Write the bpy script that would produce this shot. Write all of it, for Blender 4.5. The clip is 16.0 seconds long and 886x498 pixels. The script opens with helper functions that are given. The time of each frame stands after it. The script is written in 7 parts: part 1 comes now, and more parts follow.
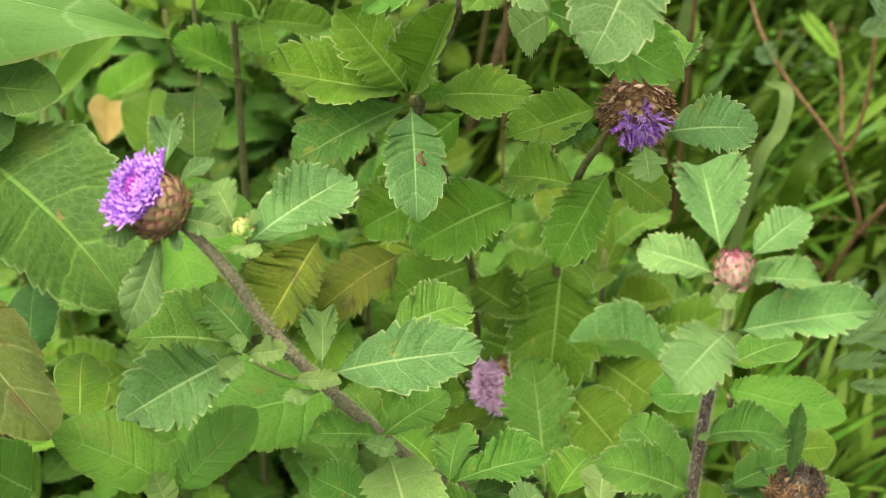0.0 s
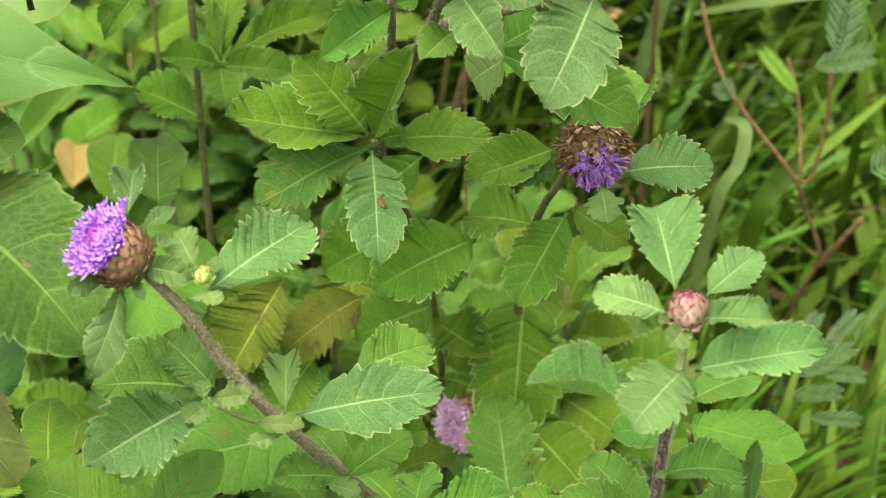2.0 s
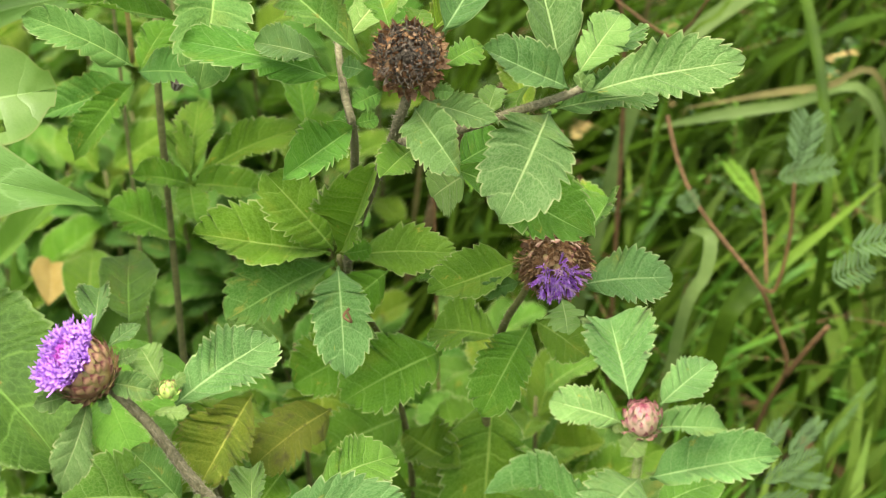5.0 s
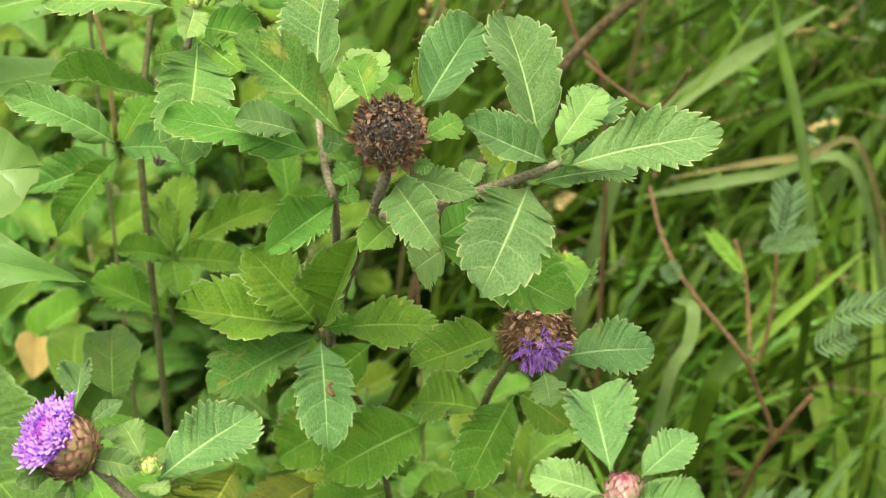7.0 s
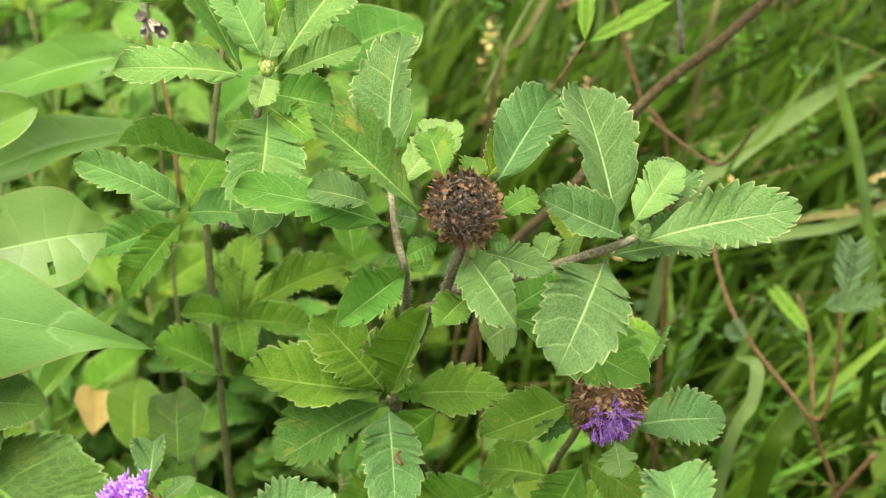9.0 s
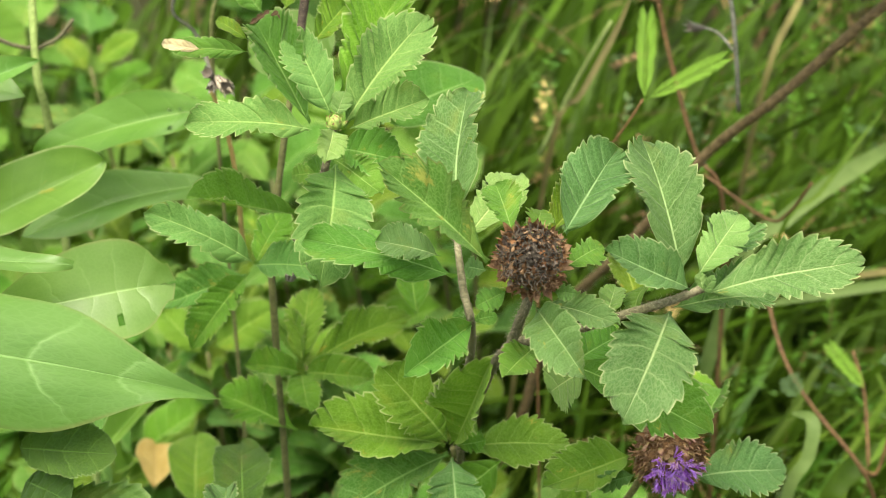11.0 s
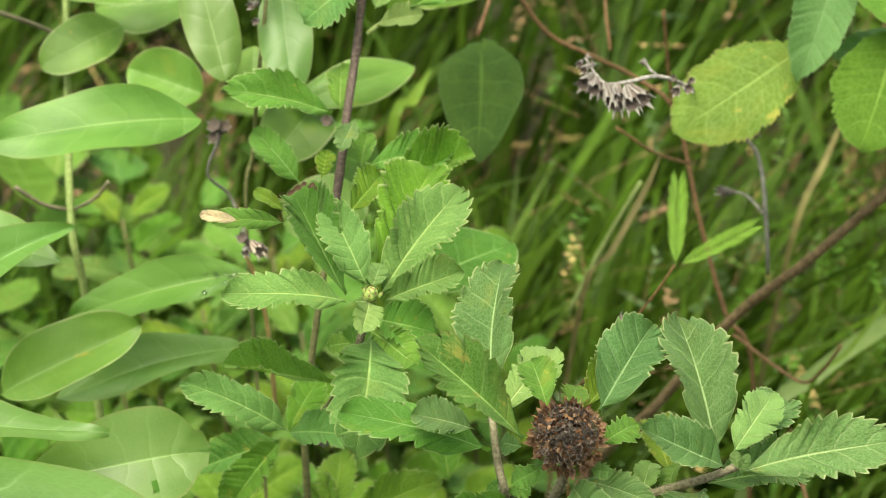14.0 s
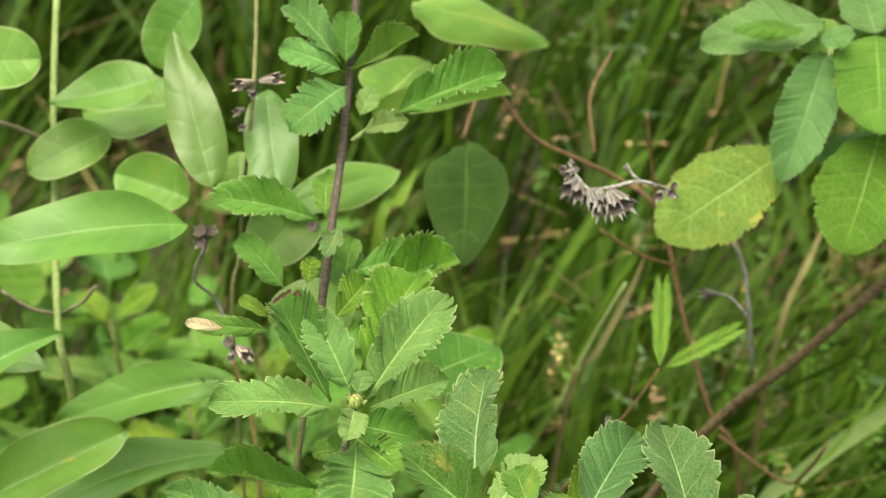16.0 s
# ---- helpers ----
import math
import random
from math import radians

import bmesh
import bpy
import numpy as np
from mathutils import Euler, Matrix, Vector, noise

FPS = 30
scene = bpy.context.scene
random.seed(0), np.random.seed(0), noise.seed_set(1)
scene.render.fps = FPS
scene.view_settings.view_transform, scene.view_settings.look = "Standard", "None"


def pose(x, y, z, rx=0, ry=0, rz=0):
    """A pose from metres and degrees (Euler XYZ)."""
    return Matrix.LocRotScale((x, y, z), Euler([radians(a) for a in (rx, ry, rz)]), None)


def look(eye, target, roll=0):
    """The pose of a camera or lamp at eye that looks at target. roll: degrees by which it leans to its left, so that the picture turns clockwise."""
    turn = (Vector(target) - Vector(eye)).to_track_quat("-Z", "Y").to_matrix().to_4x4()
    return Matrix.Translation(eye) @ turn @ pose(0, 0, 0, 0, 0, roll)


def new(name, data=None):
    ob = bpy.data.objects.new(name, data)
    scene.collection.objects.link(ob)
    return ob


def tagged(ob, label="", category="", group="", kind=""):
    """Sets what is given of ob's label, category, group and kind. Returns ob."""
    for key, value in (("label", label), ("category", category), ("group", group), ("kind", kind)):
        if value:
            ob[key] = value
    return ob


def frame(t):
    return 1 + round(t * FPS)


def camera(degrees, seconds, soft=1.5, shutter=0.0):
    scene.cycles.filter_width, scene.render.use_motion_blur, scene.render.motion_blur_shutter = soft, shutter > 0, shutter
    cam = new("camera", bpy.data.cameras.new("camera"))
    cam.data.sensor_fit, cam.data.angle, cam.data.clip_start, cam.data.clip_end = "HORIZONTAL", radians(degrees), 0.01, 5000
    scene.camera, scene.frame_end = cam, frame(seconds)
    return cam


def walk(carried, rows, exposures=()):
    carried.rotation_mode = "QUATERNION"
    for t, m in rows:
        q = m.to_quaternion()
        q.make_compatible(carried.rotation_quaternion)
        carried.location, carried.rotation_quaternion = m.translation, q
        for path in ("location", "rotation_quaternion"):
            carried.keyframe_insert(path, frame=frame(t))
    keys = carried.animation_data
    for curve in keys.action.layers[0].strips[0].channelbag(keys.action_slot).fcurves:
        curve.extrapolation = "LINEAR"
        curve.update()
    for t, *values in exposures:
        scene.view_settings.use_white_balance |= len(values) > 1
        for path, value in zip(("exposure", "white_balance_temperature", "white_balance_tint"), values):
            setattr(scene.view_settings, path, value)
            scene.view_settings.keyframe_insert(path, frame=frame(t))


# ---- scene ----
import functools

# ---------------------------------------------------------------- camera
cam = camera(20.0, 16.0, soft=0.8)
cam.data.dof.use_dof = True
cam.data.dof.focus_distance = 0.755
cam.data.dof.aperture_fstop = 23.0
PATH = [
    (0, pose(0.0000, -0.0000, 0.8500, 52.000, 0.000, 0.000)),
    (0.5, pose(-0.0010, -0.0013, 0.8514, 52.030, -0.181, -0.141)),
    (1, pose(-0.0042, -0.0059, 0.8558, 52.188, -0.214, -0.340)),
    (1.5, pose(-0.0006, -0.0040, 0.8572, 52.407, 0.070, -0.771)),
    (2, pose(0.0042, -0.0055, 0.8602, 52.605, 0.299, -0.966)),
    (2.5, pose(0.0007, -0.0098, 0.8605, 52.927, 0.310, -0.893)),
    (3, pose(0.0021, -0.0169, 0.8606, 53.286, 0.535, -1.073)),
    (3.5, pose(0.0029, -0.0180, 0.8609, 53.832, 0.450, -0.963)),
    (4, pose(0.0057, -0.0144, 0.8645, 54.257, 0.698, -1.178)),
    (4.5, pose(0.0111, -0.0166, 0.8677, 54.696, 0.709, -1.360)),
    (7, pose(0.0158, -0.0189, 0.8726, 56.679, 0.912, -1.898)),
    (7.5, pose(0.0112, -0.0205, 0.8731, 57.005, 1.116, -1.873)),
    (8, pose(0.0116, -0.0133, 0.8744, 57.200, 1.131, -1.826)),
    (8.5, pose(0.0088, -0.0040, 0.8788, 56.987, 1.146, -1.493)),
    (9, pose(0.0050, -0.0044, 0.8833, 57.078, 1.125, -1.089)),
    (11.5, pose(-0.0069, -0.0168, 0.8868, 59.054, 1.512, 0.018)),
    (12, pose(-0.0102, -0.0149, 0.8887, 59.518, 1.523, 0.304)),
    (12.5, pose(-0.0090, -0.0123, 0.8943, 59.868, 1.691, 0.273)),
    (13, pose(-0.0083, -0.0100, 0.8991, 60.279, 1.517, 0.452)),
    (13.5, pose(-0.0102, -0.0087, 0.9017, 60.792, 1.416, 0.510)),
    (14, pose(-0.0083, -0.0123, 0.9026, 61.361, 1.402, 0.260)),
    (14.5, pose(-0.0076, -0.0102, 0.9034, 61.834, 1.514, 0.128)),
    (15, pose(-0.0112, -0.0120, 0.9052, 62.309, 1.475, 0.190)),
    (15.5, pose(-0.0070, -0.0129, 0.9074, 62.812, 1.534, 0.142)),
    (16, pose(-0.0059, -0.0136, 0.9112, 63.303, 1.430, 0.011)),
]
walk(cam, PATH, ((0.0, 1.27), (4.5, 1.38), (9.0, 1.40), (12.5, 1.2), (16.0, 1.05)))

# ---------------------------------------------------------------- daylight, thin overcast
world = bpy.data.worlds.new("sky")
scene.world = world
world.use_nodes = True
wn = world.node_tree
sky = wn.nodes.new("ShaderNodeTexSky")
sky.sky_type = "NISHITA"
sky.sun_disc = False
sky.sun_elevation = radians(71)
sky.sun_rotation = radians(205)
sky.air_density, sky.dust_density, sky.ozone_density = 1.0, 4.0, 1.0
wn.nodes["Background"].inputs["Strength"].default_value = 0.145
veil = wn.nodes.new("ShaderNodeHueSaturation")
veil.inputs["Saturation"].default_value = 0.06
wn.links.new(sky.outputs["Color"], veil.inputs["Color"])
wn.links.new(veil.outputs["Color"], wn.nodes["Background"].inputs["Color"])
sun_data = bpy.data.lights.new("sun", "SUN")
sun_data.energy, sun_data.angle, sun_data.color = 4.1, radians(50), (1.0, 0.89, 0.66)
sun = new("sun", sun_data)
sun.matrix_world = look((-0.7, -1.3, 4.4), (0, 0, 0))


# ---------------------------------------------------------------- materials
class Nodes:
    """Short hand for wiring a node material."""

    def __init__(self, name):
        self.mat = bpy.data.materials.new(name)
        self.mat.use_nodes = True
        self.tree = self.mat.node_tree
        self.out = self.tree.nodes["Material Output"]
        self.bsdf = self.tree.nodes["Principled BSDF"]

    def node(self, kind, **values):
        n = self.tree.nodes.new(kind)
        for key, value in values.items():
            if isinstance(value, bpy.types.NodeSocket):
                self.tree.links.new(value, n.inputs[key])
            else:
                n.inputs[key].default_value = value
        return n

    def math(self, op, a, b=None, clamp=False):
        n = self.tree.nodes.new("ShaderNodeMath")
        n.operation, n.use_clamp = op, clamp
        for i, v in enumerate((a, b)):
            if v is None:
                continue
            if isinstance(v, bpy.types.NodeSocket):
                self.tree.links.new(v, n.inputs[i])
            else:
                n.inputs[i].default_value = v
        return n.outputs[0]

    def ramp(self, value, low, high, a=0.0, b=1.0):
        n = self.tree.nodes.new("ShaderNodeMapRange")
        n.interpolation_type = "SMOOTHSTEP"
        self.tree.links.new(value, n.inputs[0])
        for i, v in zip((1, 2, 3, 4), (low, high, a, b)):
            n.inputs[i].default_value = v
        return n.outputs[0]

    def mix(self, factor, a, b, blend="MIX"):
        n = self.tree.nodes.new("ShaderNodeMix")
        n.data_type, n.blend_type = "RGBA", blend
        for i, v in ((0, factor), (6, a), (7, b)):
            if isinstance(v, bpy.types.NodeSocket):
                self.tree.links.new(v, n.inputs[i])
            else:
                n.inputs[i].default_value = (*v, 1) if isinstance(v, tuple) and len(v) == 3 else v
        return n.outputs[2]

    def noise(self, vector, scale, detail=3.0, rough=0.55):
        n = self.tree.nodes.new("ShaderNodeTexNoise")
        self.tree.links.new(vector, n.inputs["Vector"])
        n.inputs["Scale"].default_value, n.inputs["Detail"].default_value = scale, detail
        n.inputs["Roughness"].default_value = rough
        return n.outputs["Fac"]

    def bump(self, height, strength, distance=0.001):
        n = self.tree.nodes.new("ShaderNodeBump")
        n.inputs["Strength"].default_value, n.inputs["Distance"].default_value = strength, distance
        self.tree.links.new(height, n.inputs["Height"])
        self.tree.links.new(n.outputs["Normal"], self.bsdf.inputs["Normal"])
        return n.outputs["Normal"]

    def set(self, **values):
        for key, v in values.items():
            key = key.replace("_", " ")
            if isinstance(v, bpy.types.NodeSocket):
                self.tree.links.new(v, self.bsdf.inputs[key])
            else:
                self.bsdf.inputs[key].default_value = (*v, 1) if isinstance(v, tuple) and len(v) == 3 else v
        return self


def leaf_material(name, dark, light, vein, pairs=7.0, spots=0.0, spot_colour=(0.30, 0.27, 0.05), edge=(0.40, 0.44, 0.22), edge_amount=0.75, net_amount=0.22,
                  net_scale=34.0, relief=0.0006, rib_width=0.052, rib_amount=0.68, side_amount=0.36, gloss=0.14, rough=0.55, fuzz=0.03, through_light=0.33, through_colour=(0.21, 0.44, 0.035), grain=1.0):
    """A leaf blade: pale midrib and side veins along the blade's own coordinates, mottled green, worn rim, light passing through."""
    m = Nodes(name)
    uv = m.node("ShaderNodeUVMap").outputs["UV"]
    sep = m.node("ShaderNodeSeparateXYZ", Vector=uv)
    across = m.math("MULTIPLY", m.math("ABSOLUTE", m.math("SUBTRACT", sep.outputs[0], 0.5)), 2.0)
    along = sep.outputs[1]
    isl = m.node("ShaderNodeNewGeometry").outputs["Random Per Island"]
    rnd = m.math("FRACT", m.math("ADD", m.node("ShaderNodeObjectInfo").outputs["Random"], isl))
    shift = m.tree.nodes.new("ShaderNodeVectorMath")
    shift.operation = "ADD"
    m.tree.links.new(uv, shift.inputs[0])
    m.tree.links.new(m.math("MULTIPLY", rnd, 37.0), shift.inputs[1])
    vec = shift.outputs[0]
    wob = m.math("MULTIPLY", m.math("SUBTRACT", m.noise(vec, 5.0), 0.5), 0.06)
    rib = m.ramp(m.math("ADD", across, m.math("MULTIPLY", along, rib_width * 0.35)), rib_width * 0.5, rib_width * 1.2, 1.0, 0.0)
    s = m.math("MULTIPLY", m.math("ADD", along, wob), pairs)
    f = m.math("MULTIPLY", m.math("ABSOLUTE", m.math("SUBTRACT", m.math("FRACT", s), 0.5)), 2.0)
    side = m.ramp(f, 0.90, 0.99)
    quilt = m.math("SUBTRACT", 1.0, m.math("POWER", f, 3.0))
    cells = m.tree.nodes.new("ShaderNodeTexVoronoi")
    cells.feature = "DISTANCE_TO_EDGE"
    squeeze = m.tree.nodes.new("ShaderNodeVectorMath")
    squeeze.operation = "MULTIPLY"
    squeeze.inputs[1].default_value = (0.6, 1.0, 1.0)
    m.tree.links.new(vec, squeeze.inputs[0])
    m.tree.links.new(squeeze.outputs[0], cells.inputs["Vector"])
    cells.inputs["Scale"].default_value = net_scale
    net = m.ramp(cells.outputs["Distance"], 0.0, 0.16, 1.0, 0.0)
    puff = m.ramp(cells.outputs["Distance"], 0.0, 0.45)
    big = m.ramp(m.noise(vec, 2.6, 4.0), 0.32, 0.68)
    fine = m.noise(vec, 42.0, 2.0)
    grit = m.noise(vec, 110.0, 2.0, 0.7)
    col = m.mix(big, dark, light)
    col = m.mix(m.math("MULTIPLY", m.ramp(fine, 0.35, 0.75), 0.22 * grain), col, tuple(min(1, c * 1.35 + 0.008) for c in light))
    col = m.mix(m.math("MULTIPLY", net, net_amount), col, vein)
    col = m.mix(m.math("MULTIPLY", m.math("MULTIPLY", side, m.ramp(across, 1.0, 0.45, 0.25, 1.0)), side_amount), col, vein)
    col = m.mix(m.math("MULTIPLY", rib, rib_amount), col, tuple(c * 1.1 for c in vein))
    rim = m.math("MULTIPLY", m.ramp(across, 0.93, 1.0), m.ramp(m.noise(vec, 9.0), 0.30, 0.60, 0.25, 1.0))
    col = m.mix(m.math("MULTIPLY", rim, edge_amount), col, edge)
    if spots > 0:
        wash = m.ramp(m.noise(vec, 1.9, 3.0), 0.60 - 0.10 * spots, 0.80 - 0.10 * spots)
        col = m.mix(m.math("MULTIPLY", wash, 0.55), col, tuple(0.45 * c + 0.55 * d for c, d in zip(spot_colour, light)))
        blot = m.ramp(m.noise(vec, 4.5, 5.0, 0.7), 0.66 - 0.14 * spots, 0.74 - 0.12 * spots)
        col = m.mix(m.math("MULTIPLY", blot, 0.75), col, spot_colour)
        dead = m.ramp(m.noise(vec, 11.0, 3.0, 0.6), 0.78 - 0.07 * spots, 0.82 - 0.07 * spots)
        col = m.mix(m.math("MULTIPLY", dead, 0.8), col, (0.16, 0.095, 0.035))
    col = m.mix(m.math("MULTIPLY", m.ramp(grit, 0.50, 0.72), 0.13 * grain), col, tuple(c * 1.2 + 0.02 for c in vein))
    col = m.mix(m.math("MULTIPLY", m.ramp(grit, 0.50, 0.30), 0.30 * grain), col, tuple(c * 0.5 for c in dark))
    hue = m.node("ShaderNodeHueSaturation", Color=col)
    m.tree.links.new(m.math("ADD", 0.487, m.math("MULTIPLY", rnd, 0.026)), hue.inputs["Hue"])
    m.tree.links.new(m.math("ADD", 0.82, m.math("MULTIPLY", m.math("FRACT", m.math("MULTIPLY", rnd, 7.31)), 0.36)), hue.inputs["Value"])
    hue.inputs["Saturation"].default_value = 1.04
    col = hue.outputs["Color"]
    height = m.math("ADD", m.math("MULTIPLY", quilt, 0.7), m.math("ADD", m.math("MULTIPLY", rib, -0.4), m.math("ADD", m.math("MULTIPLY", puff, 0.8 * net_amount), m.math("ADD", m.math("MULTIPLY", grit, 0.36 * grain), m.math("MULTIPLY", fine, 0.34 * grain)))))
    normal = m.bump(height, 0.9, relief)
    m.set(Base_Color=col, Roughness=rough, Sheen_Weight=fuzz, Sheen_Roughness=0.6, Specular_IOR_Level=gloss)
    tr = m.tree.nodes.new("ShaderNodeBsdfTranslucent")
    m.tree.links.new(m.mix(0.6, col, through_colour), tr.inputs["Color"])
    m.tree.links.new(normal, tr.inputs["Normal"])
    ms = m.tree.nodes.new("ShaderNodeMixShader")
    ms.inputs[0].default_value = through_light
    m.tree.links.new(m.bsdf.outputs[0], ms.inputs[1])
    m.tree.links.new(tr.outputs[0], ms.inputs[2])
    m.tree.links.new(ms.outputs[0], m.out.inputs["Surface"])
    return m.mat


def plain_material(name, dark, light, scale=300.0, rough=0.7, bump=0.4, fuzz=0.0, through_light=0.0, spread=0.35, gloss=0.3):
    """A mottled matt surface: two-scale noise in colour and relief, with a lighter or darker cast from piece to piece."""
    m = Nodes(name)
    obj = m.node("ShaderNodeTexCoord").outputs["Object"]
    rnd = m.node("ShaderNodeObjectInfo").outputs["Random"]
    isl = m.node("ShaderNodeNewGeometry").outputs["Random Per Island"]
    a = m.ramp(m.noise(obj, scale, 4.0, 0.65), 0.3, 0.7)
    b = m.noise(obj, scale * 0.17, 2.0)
    col = m.mix(a, dark, light)
    hue = m.node("ShaderNodeHueSaturation", Color=col)
    var = m.math("FRACT", m.math("ADD", rnd, isl))
    m.tree.links.new(m.math("ADD", 1.0 - spread, m.math("MULTIPLY", m.math("ADD", var, b), spread)), hue.inputs["Value"])
    m.set(Base_Color=hue.outputs["Color"], Roughness=rough, Sheen_Weight=fuzz, Specular_IOR_Level=gloss)
    m.bump(a, bump, 0.0006)
    if through_light:
        tr = m.tree.nodes.new("ShaderNodeBsdfTranslucent")
        m.tree.links.new(hue.outputs["Color"], tr.inputs["Color"])
        ms = m.tree.nodes.new("ShaderNodeMixShader")
        ms.inputs[0].default_value = through_light
        m.tree.links.new(m.bsdf.outputs[0], ms.inputs[1])
        m.tree.links.new(tr.outputs[0], ms.inputs[2])
        m.tree.links.new(ms.outputs[0], m.out.inputs["Surface"])
    return m.mat


def bract_material(name, base, mid, tip, rim):
    """A scale: its colour runs from base to tip, with a lighter rim and fine streaks."""
    m = Nodes(name)
    obj = m.node("ShaderNodeTexCoord").outputs["Object"]
    sep = m.node("ShaderNodeSeparateXYZ", Vector=obj)
    rnd = m.node("ShaderNodeObjectInfo").outputs["Random"]
    wob = m.math("MULTIPLY", m.math("SUBTRACT", m.noise(obj, 4.0), 0.5), 0.5)
    y = m.math("ADD", sep.outputs[1], wob)
    col = m.mix(m.ramp(y, 0.1, 0.55), base, mid)
    col = m.mix(m.ramp(y, 0.55, 0.88), col, tip)
    side = m.math("ABSOLUTE", sep.outputs[0])
    col = m.mix(m.math("MULTIPLY", m.ramp(side, 0.26, 0.45), 0.6), col, rim)
    streak = m.noise(obj, 14.0, 3.0)
    hue = m.node("ShaderNodeHueSaturation", Color=col)
    m.tree.links.new(m.math("ADD", 0.55, m.math("ADD", m.math("MULTIPLY", rnd, 0.45), m.math("MULTIPLY", streak, 0.5))), hue.inputs["Value"])
    m.set(Base_Color=hue.outputs["Color"], Roughness=0.6, Specular_IOR_Level=0.3)
    m.bump(streak, 0.3, 0.0002)
    return m.mat


